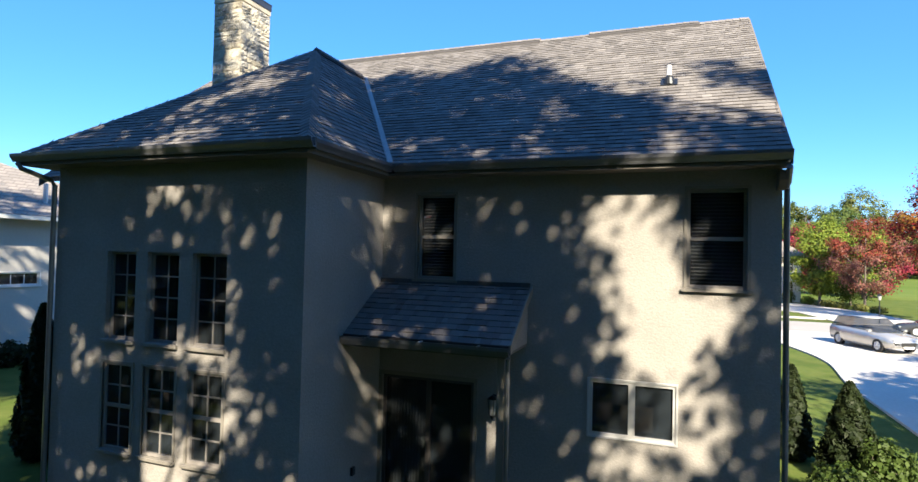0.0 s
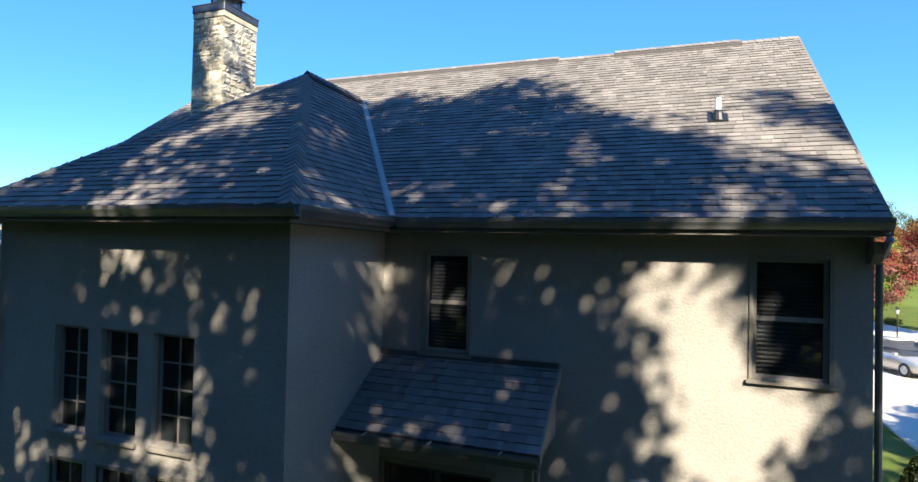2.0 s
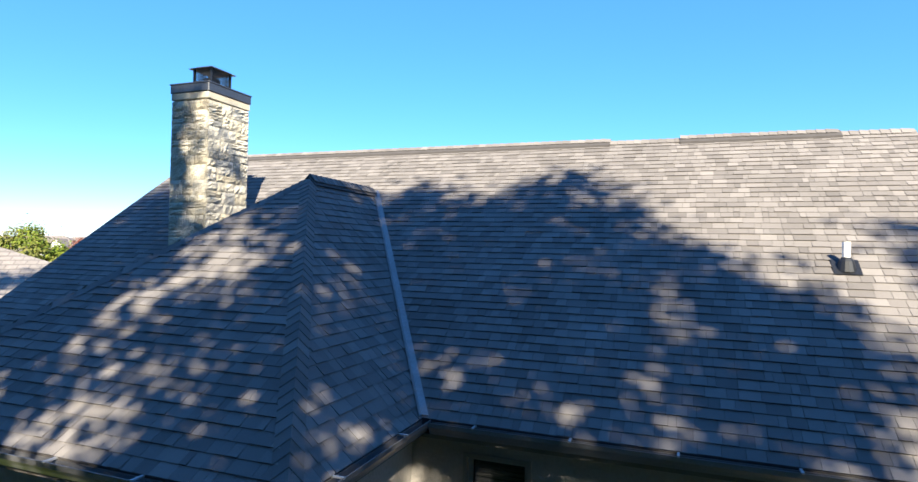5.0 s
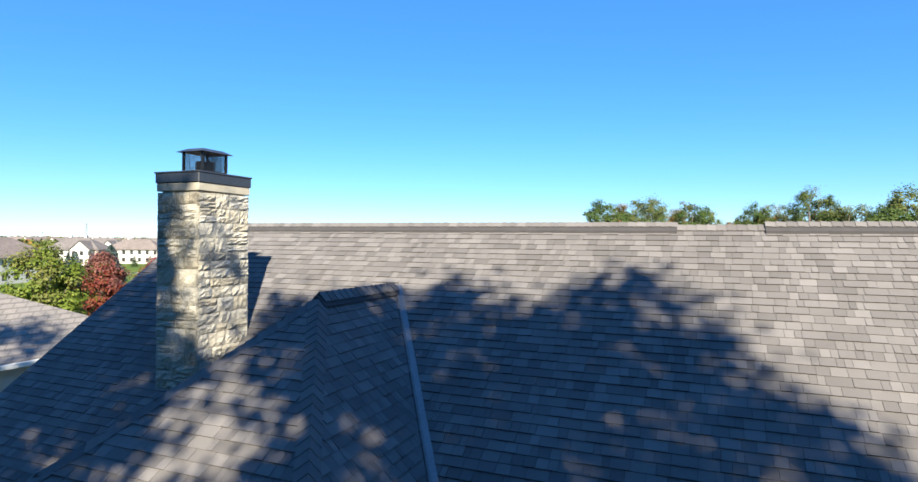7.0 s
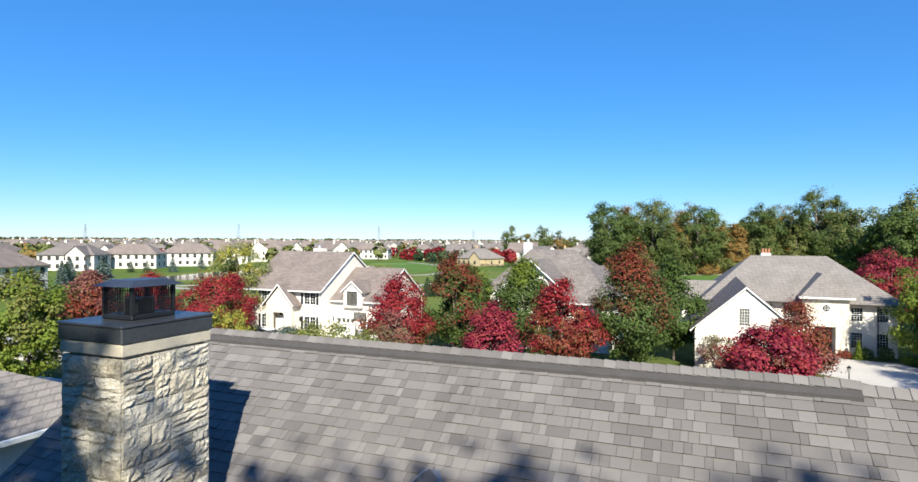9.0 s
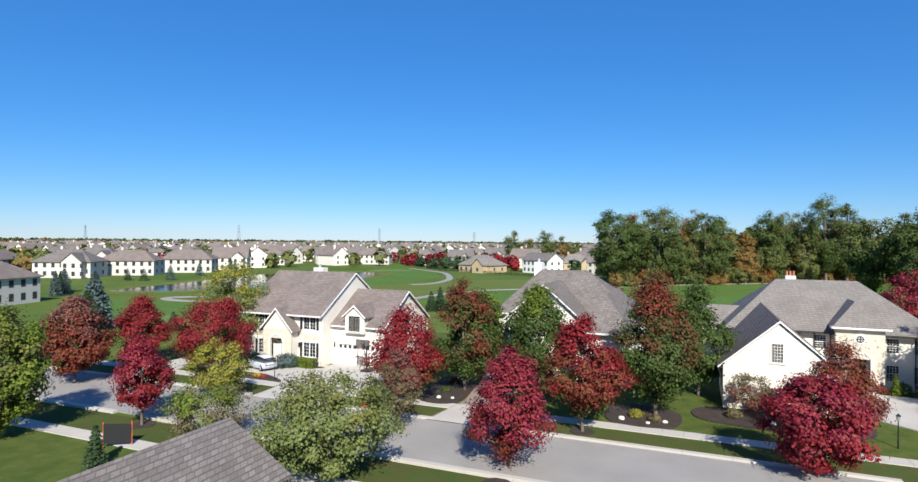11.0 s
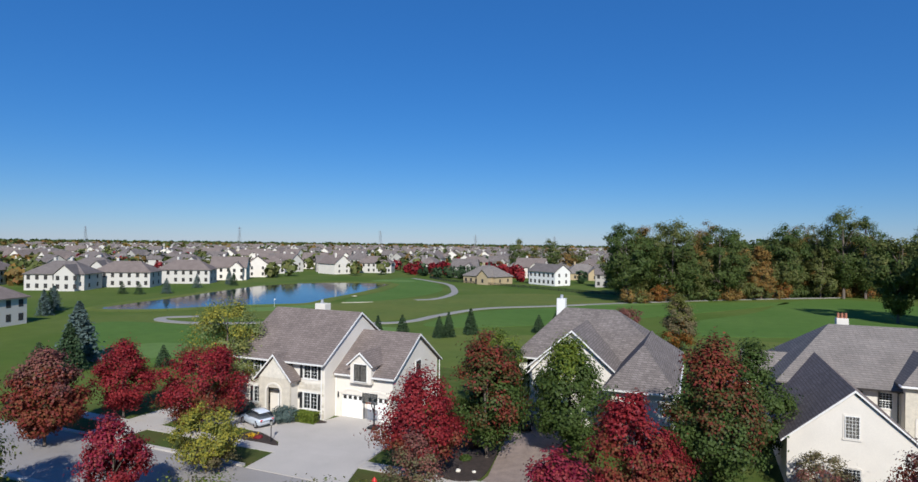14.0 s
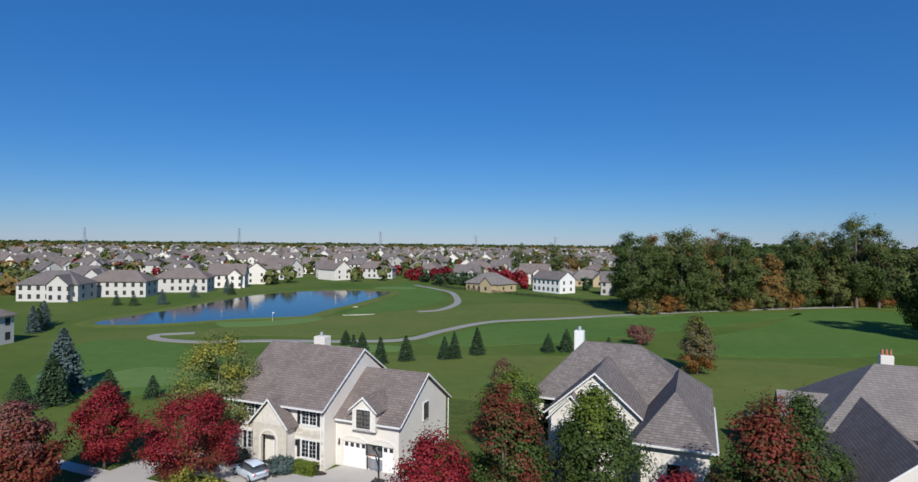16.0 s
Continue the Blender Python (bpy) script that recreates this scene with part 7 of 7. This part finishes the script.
# second unseen row, added to screen low sky and deepen the house's shade
for i in range(15):
    tree("tree", -52 + i * 6.6 + _rng.uniform(-1, 1), -30 + _rng.uniform(-3, 2), _rng.uniform(11.5, 13), 8.4, [(L_GREEN, 1)], "unseen dense green tree added to block the low sky",
         2600, 0.55, 0.06, "round", 520 + i, 50, group="garden-end trees")



# ---- cars ----
def car(x, y, rz, paint, label, L=4.5, W=1.82, H=1.62, suv=True):
    """A parked car: lofted body, glazed cabin, wheels with rims, lamps, mirrors. Its nose points to local +x."""
    m = pose(x, y, 0.105, 0, 0, rz)
    top = thing("car", x, y, 0.105, label, "car")

    def loft(rows, mt, name, parent, lab="", smooth=True):
        bm = bmesh.new()
        rings = [[bm.verts.new(m @ Vector((px, sy * hw, pz))) for px, sy, hw, pz in r] for r in rows]
        for a, b in zip(rings, rings[1:]):
            for k in range(len(a)):
                bm.faces.new((a[k], a[(k + 1) % len(a)], b[(k + 1) % len(a)], b[k]))
        bm.faces.new(rings[0])
        bm.faces.new(rings[-1])
        return part(name, bm, mt, parent, lab, smooth)

    h, w = L / 2, W / 2
    belt = H * 0.60
    prof = [(-h, 0.55, belt * 0.86, 0.80), (-h + 0.12, 0.30, belt * 1.0, 0.94), (-h * 0.55, 0.22, belt * 1.02, 1.0), (0, 0.20, belt, 1.0), (h * 0.42, 0.22, belt * 0.97, 1.0),
            (h * 0.8, 0.26, belt * 0.86, 0.95), (h - 0.06, 0.32, belt * 0.72, 0.84), (h, 0.42, belt * 0.60, 0.72)]
    rows = []
    for px, z0, z1, f in prof:
        hw = w * f
        rows.append([(px, -1, hw * 0.92, z0), (px, -1, hw, z0 + 0.16), (px, -1, hw, z1 - 0.14), (px, -1, hw * 0.90, z1), (px, 1, hw * 0.90, z1), (px, 1, hw, z1 - 0.14),
                     (px, 1, hw, z0 + 0.16), (px, 1, hw * 0.92, z0)])
    body = loft(rows, paint, "body", top)
    tail = -h * 0.93 if suv else -h * 0.7
    cab = [(tail, belt - 0.02, 0.84, belt * 1.02, 0.84), (tail + 0.35, belt - 0.02, 0.86, H * 0.94, 0.70), (-h * 0.2, belt - 0.02, 0.88, H * 0.985, 0.70), (h * 0.08, belt - 0.02, 0.88, H * 0.97, 0.68),
           (h * 0.5, belt * 0.94, 0.82, belt * 0.98, 0.80)]
    rows = [[(px, -1, w * f0, z0), (px, -1, w * f1, z1), (px, 1, w * f1, z1), (px, 1, w * f0, z0)] for px, z0, f0, z1, f1 in cab]
    loft(rows, M_CARGLASS, "glazing", top, "dark tinted car windows", False)
    bm = bmesh.new()
    p = [(tail + 0.3, 0.70, H * 0.93), (-h * 0.2, 0.71, H * 0.99), (h * 0.1, 0.69, H * 0.975)]
    rows = [[(px, -1, w * f, z - 0.03), (px, -1, w * f * 0.8, z + 0.025), (px, 1, w * f * 0.8, z + 0.025), (px, 1, w * f, z - 0.03)] for px, f, z in p]
    bm.free()
    loft(rows, paint, "car_roof", top)
    for sx in (-0.31, 0.30):
        for sy in (-1, 1):
            c = m @ Vector((L * sx, sy * (w - 0.1), 0.34))
            d = m.to_3x3() @ Vector((0, sy, 0))
            bm = bmesh.new()
            tube(bm, [c - d * 0.1, c - d * 0.05, c + d * 0.07, c + d * 0.095], 0.34, 0.34, 20)
            t = part("wheel", bm, M_TYRE, top)
            bm = bmesh.new()
            tube(bm, [c + d * 0.06, c + d * 0.105], 0.23, 0.21, 14)
            for k in range(5):
                a = k * 1.2566
                e = m.to_3x3() @ Vector((math.cos(a) * 0.2, 0, math.sin(a) * 0.2))
                tube(bm, [c + d * 0.108, c + d * 0.108 + e], 0.035, 0.022, 5)
            part("rim", bm, M_STEEL, t)
    for sy in (-1, 1):
        bm = bmesh.new()
        box(bm, h - 0.24, h - 0.04, sy * w * 0.62 - 0.17, sy * w * 0.62 + 0.17, belt * 0.58, belt * 0.74, m, 0.03)
        part("headlight", bm, M_LAMPGLASS, top)
        bm = bmesh.new()
        box(bm, -h + 0.0, -h + 0.16, sy * w * 0.66 - 0.12, sy * w * 0.66 + 0.12, belt * 0.7, belt * 0.95, m, 0.03)
        part("tail_light", bm, M_RED, top)
        bm = bmesh.new()
        box(bm, h * 0.34, h * 0.44, sy * (w + 0.06) - 0.09, sy * (w + 0.06) + 0.09, belt * 0.98, belt * 1.1, m, 0.02)
        part("mirror", bm, paint, top)
    bm = bmesh.new()
    box(bm, h - 0.05, h + 0.02, -w * 0.4, w * 0.4, belt * 0.42, belt * 0.6, m, 0.01)
    part("grille", bm, M_TYRE, top)
    bm = bmesh.new()
    box(bm, h + 0.0, h + 0.03, -0.26, 0.26, belt * 0.30, belt * 0.40, m)
    part("plate", bm, M_WHITE, top)
    return top


M_CARGLASS = glass_mat("car_glass", (0.015, 0.02, 0.025))
car(15.0, 27.8, -66, M_CARSILVER, "silver sport utility car parked on the drive", 4.6, 1.84, 1.68)
car(20.6, 35.6, 176, M_CARDARK, "dark grey saloon parked at the kerb", 4.6, 1.8, 1.42, False)
car(-45.3, 50.9, 160, M_CARBLUE, "pale blue hatchback with dark windows on the drive", 3.8, 1.72, 1.48)
car(-21.6, 61.0, 95, M_CARDARK, "dark grey car on the paved drive", 4.5, 1.8, 1.5)


# ---- shrubs and beds ----
def arbor(x, y, h, w, seed):
    rng = np.random.default_rng(seed)
    top = thing("arborvitae", x, y, 0, "dark narrow evergreen beside the house", "evergreen shrub", "evergreens by the house")
    bm = bmesh.new()
    tube(bm, [(x, y, -0.05), (x, y, h * 0.9)], 0.035, 0.006, 6)
    part("trunk", bm, M_BARK, top)
    n = int(5200 * h * w)
    t = rng.uniform(0.02, 1, n)
    a = rng.uniform(0, 2 * np.pi, n)
    prof = np.minimum(1, (t / 0.12) ** 0.5) * (1 - t) ** 0.62 * (1 + 0.14 * np.sin(a * 5 + t * 20))
    r = prof * w / 2 * rng.uniform(0.5, 1.05, n)
    pts = np.stack([x + r * np.cos(a), y + r * np.sin(a), t * h], 1)
    nr = np.stack([np.cos(a), np.sin(a), 0.3 + 0 * a], 1) + rng.normal(size=(n, 3)) * 0.5
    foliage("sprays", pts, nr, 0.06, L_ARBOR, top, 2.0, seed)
    return top


arbor(7.6, 6.0, 2.15, 0.95, 1)
arbor(8.5, 4.9, 2.05, 1.2, 2)
arbor(-7.6, -0.9, 3.3, 1.0, 4)
bush(8.95, 4.3, 1.1, 1.15, L_GREEN, "low ragged green shrub on the lawn edge", 3, 1600, 0.07)
bush(8.0, 3.4, 1.2, 0.8, L_GREEN, "low ragged green shrub on the lawn edge", 4, 1300, 0.07)
bush(7.9, 19.0, 1.0, 1.1, L_DUSTY, "sparse reddish shrub at the drive's edge", 5, 500, 0.07)
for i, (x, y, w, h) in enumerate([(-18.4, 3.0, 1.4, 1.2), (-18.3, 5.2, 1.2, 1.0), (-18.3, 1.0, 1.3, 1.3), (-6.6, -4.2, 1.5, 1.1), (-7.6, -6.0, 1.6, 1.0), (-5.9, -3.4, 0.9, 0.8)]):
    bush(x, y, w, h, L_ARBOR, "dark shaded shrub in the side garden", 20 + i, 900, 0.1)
bush(-49.0, 52.9, 2.4, 1.5, L_BLUESPRUCE, "wide blue-grey weeping evergreen by the entry", 6, 1800, 0.12)
bush(-43.4, 52.6, 2.8, 1.6, L_BLUESPRUCE, "wide blue-grey weeping evergreen by the entry", 7, 2000, 0.12)
hedge = thing("box_hedge", -41.4, 53.4, 0, "clipped green box hedge under the front windows", "hedge")
_r = np.random.default_rng(3)
_p = np.stack([_r.uniform(-42.6, -40.2, 3400), _r.uniform(52.9, 53.9, 3400), _r.uniform(0.1, 1.0, 3400)], 1)
_k = _r.integers(0, 3, 3400)
_p[_k == 0, 2] = 1.0 + _r.normal(size=(_k == 0).sum()) * 0.03
_p[_k == 1, 1] = 52.9 + _r.normal(size=(_k == 1).sum()) * 0.03
foliage("leaves", _p, _r.normal(size=(3400, 3)) + np.array([0, -0.6, 0.8]), 0.11, L_MIDGREEN, hedge)
for i, (x, y, w, h, mt, lab) in enumerate([(10.9, 66.0, 0.9, 0.8, L_REDBROWN, "round rusty shrub in a pot by the door"), (13.6, 65.8, 1.2, 0.9, L_REDBROWN, "round rusty shrub by the steps"),
                                           (15.3, 66.2, 1.6, 1.3, L_GREEN, "rounded green shrub by the entry"), (17.0, 66.0, 1.4, 1.5, L_GREEN, "rounded green shrub by the entry"),
                                           (18.6, 64.5, 1.5, 1.0, L_MIDGREEN, "low green shrub in the front bed"), (20, 62, 1.5, 0.8, L_YGREEN, "low yellow-green shrub along the drive"),
                                           (20.8, 60, 1.5, 0.8, L_YGREEN, "low yellow-green shrub along the drive"), (21.8, 57.6, 1.5, 0.8, L_YGREEN, "low yellow-green shrub along the drive"),
                                           (22.6, 55, 1.5, 0.8, L_YGREEN, "low yellow-green shrub along the drive"),
                                           (4.6, 53.8, 1.1, 0.7, L_GREEN, "low green shrub under the garage wall"), (6.2, 54.0, 1.0, 0.6, L_YGREEN, "low green shrub under the garage wall"),
                                           (0.6, 52.2, 1.3, 0.8, L_OLIVE, "brown faded shrub in the mulch bed"), (-6.6, 49.2, 1.2, 0.7, L_YELLOW, "yellow ornamental grass in the mulch bed"),
                                           (-5.2, 48.6, 1.0, 0.6, L_OLIVE, "tan ornamental grass in the mulch bed"), (-23.6, 50.4, 1.0, 0.5, L_GREEN, "low green plant in the mulch bed"),
                                           (-24.0, 53.4, 1.1, 0.7, L_DUSTY, "low reddish plant in the mulch bed"), (-42.4, 47.7, 0.8, 0.35, L_MAGENTA, "low magenta flowers in the drive island"),
                                           (-27.5, 52.5, 1.8, 1.6, L_GREEN, "green shrub at the corner of the drive"), (-29.6, 55.6, 2.4, 2.2, L_GREEN, "green shrub beside the garage")]):
    bush(x, y, w, h, mt, lab, 60 + i, 700, 0.11)
spiral = spruce("topiary", 14.7, 65.6, 2.0, 0.9, L_MIDGREEN, "small spiral-clipped evergreen by the entry", 700, 90, 0.28)
spruce("spruce_tree", -35.9, 25.4, 2.6, 1.7, L_SPRUCE, "young dark spruce on the neighbour's lawn", 1200, 91)
fl = thing("flower_clump", -43.0, 47.6, 0, "bright yellow flowers in the mulch island", "flowers")
_p = _r.normal(size=(160, 3)) * np.array([0.32, 0.22, 0.06]) + np.array([-43.0, 47.6, 0.32])
foliage("petals", _p, _r.normal(size=(160, 3)) * 0.4 + np.array([0, 0, 1.0]), 0.1, leaf_mat("yellow_petals", [(0.75, 0.48, 0.02), (0.8, 0.55, 0.05)]), fl)


def boulder(x, y, r, seed):
    rng = random.Random(seed)
    bm = bmesh.new()
    bmesh.ops.create_icosphere(bm, subdivisions=2, radius=r)
    for v in bm.verts:
        v.co *= rng.uniform(0.82, 1.12)
        v.co.z = v.co.z * 0.65 + r * 0.4
        v.co += Vector((x, y, 0.1))
    return tagged(part("boulder", bm, M_STONEFAR, None, "", True), "pale rounded boulder in a mulch bed", "boulder", "boulders in the beds")


for i, (x, y) in enumerate([(-22.0, 48.2), (-23.2, 47.9), (-7.6, 48.0), (-5.6, 47.7), (-4.4, 48.4), (3.2, 51.2)]):
    boulder(x, y, 0.17 + 0.05 * (i % 3), i)
for x, y in ((-40.3, 32.2), (-12.7, 35.2 - 2.6), (-9.9, 44.0)):
    patch("mulch_ring", [(x + 0.9 * math.cos(a), y + 0.9 * math.sin(a)) for a in (k * 0.785 for k in range(8))], 0.09, M_MULCH, "dark mulch ring round a street tree", "mulch ring")

# ---- street furniture ----
hy = thing("fire_hydrant", -27.7, 43.0, 0, "red cast-iron fire hydrant on the verge", "fire hydrant")
bm = bmesh.new()
tube(bm, [(-27.7, 43.0, 0.03), (-27.7, 43.0, 0.10), (-27.7, 43.0, 0.52)], 0.17, 0.12, 12)
tube(bm, [(-27.7, 43.0, 0.52), (-27.7, 43.0, 0.66), (-27.7, 43.0, 0.74)], 0.16, 0.03, 12)
part("barrel", bm, M_RED, hy)
for s in (-1, 1):
    bm = bmesh.new()
    tube(bm, [(-27.7, 43.0, 0.45), (-27.7 + s * 0.2, 43.0, 0.45)], 0.06, 0.06, 8)
    part("outlet", bm, M_RED, hy)


def lamp_post(x, y, h, label):
    t = thing("lamp_post", x, y, 0, label, "lamp post", "garden lamp posts")
    bm = bmesh.new()
    tube(bm, [(x, y, 0), (x, y, 0.25), (x, y, h)], 0.07, 0.035, 8)
    part("post", bm, M_BLKMETAL, t)
    bm = bmesh.new()
    tube(bm, [(x, y, h), (x, y, h + 0.34)], 0.09, 0.14, 6)
    part("lantern_glass", bm, M_LAMPGLASS, t)
    bm = bmesh.new()
    tube(bm, [(x, y, h + 0.34), (x, y, h + 0.5)], 0.18, 0.02, 6)
    part("cap", bm, M_BLKMETAL, t)
    return t


lamp_post(-40.6, 47.3, 1.6, "black garden lamp post in the drive island")
lamp_post(10.6, 49.2, 1.9, "black garden lamp post on the lawn")
lamp_post(19.6, 43.6, 1.9, "black garden lamp post by the drive")
hoop = thing("basketball_hoop", -34.4, 54.0, 0, "black portable basketball hoop on the drive", "basketball hoop")
bm = bmesh.new()
box(bm, -34.9, -33.9, 53.8, 54.6, 0.1, 0.32, bevel=0.05)
part("base", bm, M_BLACK, hoop)
bm = bmesh.new()
tube(bm, [(-34.4, 54.3, 0.3), (-34.4, 54.3, 2.3), (-34.4, 53.6, 3.1)], 0.08, 0.07, 8)
tube(bm, [(-34.4, 54.3, 1.4), (-34.4, 53.7, 2.6)], 0.05, 0.05, 6)
part("pole", bm, M_BLACK, hoop)
bm = bmesh.new()
box(bm, -35.2, -33.6, 53.44, 53.50, 2.6, 2.66)
box(bm, -35.2, -33.6, 53.44, 53.50, 3.5, 3.56)
box(bm, -35.2, -35.14, 53.44, 53.50, 2.66, 3.5)
box(bm, -33.66, -33.6, 53.44, 53.50, 2.66, 3.5)
part("backboard_frame", bm, M_BLACK, hoop)
bm = bmesh.new()
box(bm, -35.13, -33.67, 53.46, 53.475, 2.67, 3.49)
part("backboard", bm, M_GLASS, hoop)
bm = bmesh.new()
_ring = [(-34.4 + 0.23 * math.cos(k * 0.524), 53.15 + 0.23 * math.sin(k * 0.524), 3.05 - 0.3) for k in range(13)]
tube(bm, _ring, 0.012, 0.012, 5, False)
part("rim", bm, M_ORANGE, hoop)
goal = thing("practice_net", -37.9, 28.4, 0, "black sports net on two orange poles", "sports net")
for x, y in ((-38.6, 27.9), (-37.2, 28.9)):
    bm = bmesh.new()
    tube(bm, [(x, y, 0.03), (x, y, 1.7)], 0.035, 0.035, 8)
    part("pole", bm, M_ORANGE, goal)
bm = bmesh.new()
prism(bm, [(-38.6, 27.9, 0.25), (-37.2, 28.9, 0.25), (-37.2, 28.9, 1.5), (-38.6, 27.9, 1.6)], (0.02, -0.03, 0))
part("net", bm, M_BLACK, goal)
# fence along the course
fence = thing("fence", -86, 240, 0, "black rail fence along the golf course", "fence")
FP = spline([(-128, 266), (-112, 250), (-92, 240), (-70, 230), (-46, 218), (-30, 214)], 8, False)
for a, b in zip(FP, FP[1:]):
    bm = bmesh.new()
    tube(bm, [(a.x, a.y, 0), (a.x, a.y, 1.3)], 0.09, 0.09, 4)
    part("post", bm, M_BLACK, fence)
    bm = bmesh.new()
    for z in (0.35, 0.7, 1.1):
        tube(bm, [(a.x, a.y, z), (b.x, b.y, z)], 0.05, 0.05, 4)
    for k in range(1, 12):
        c = a + (b - a) * k / 12
        tube(bm, [(c.x, c.y, 0.2), (c.x, c.y, 1.15)], 0.03, 0.03, 3)
    part("panel", bm, M_BLACK, fence)


# ---- power line towers on the horizon ----
def pylon(x, y, h):
    t = thing("transmission_tower", x, y, 0, "slender grey lattice power tower on the horizon", "power tower", "power towers")
    bm = bmesh.new()
    w = 4.0
    lv = [(i / 7, w * (1 - 0.82 * i / 7)) for i in range(8)]
    for sx, sy in ((-1, -1), (1, -1), (1, 1), (-1, 1)):
        tube(bm, [(x + sx * ww, y + sy * ww, h * f) for f, ww in lv], 0.35, 0.25, 4)
    for (f0, w0), (f1, w1) in zip(lv, lv[1:]):
        for sy in (-1, 1):
            tube(bm, [(x - w0, y + sy * w0, h * f0), (x + w1, y + sy * w1, h * f1)], 0.18, 0.18, 3)
            tube(bm, [(x + w0, y + sy * w0, h * f0), (x - w1, y + sy * w1, h * f1)], 0.18, 0.18, 3)
    part("lattice", bm, M_STEEL, t)
    for f in (0.66, 0.8, 0.93):
        bm = bmesh.new()
        tube(bm, [(x - 7, y, h * f), (x, y, h * f + 1), (x + 7, y, h * f)], 0.3, 0.2, 4)
        part("crossarm", bm, M_STEEL, t)
    return t


for x, y, h in ((-1157, 1246, 52), (-850, 1470, 48), (-604, 1589, 40), (-388, 1655, 38), (-1560, 1100, 50)):
    pylon(x, y, h)
flag = thing("golf_flag", -110, 131, 0, "white flag on a thin pole on the putting green", "golf flag")
bm = bmesh.new()
tube(bm, [(-110, 131, 0.08), (-110, 131, 2.3)], 0.03, 0.03, 6)
part("pole", bm, M_WHITE, flag)
bm = bmesh.new()
prism(bm, [(-110, 131, 2.3), (-109.4, 131, 2.15), (-110, 131, 1.95)], (0, 0.02, 0))
part("cloth", bm, M_WHITE, flag)



# ---- single shingles near the ridge ----
for q, f in SINGLE:
    o = q[0]
    me = bpy.data.meshes.new("shingle")
    me.from_pydata([tuple(p - o) for p in q], [], f)
    ob = finish("shingle", me, M_SHINGLE_ONE)
    ob.location = o
    ob.parent = roof
    ob.matrix_parent_inverse = whole(roof).inverted()
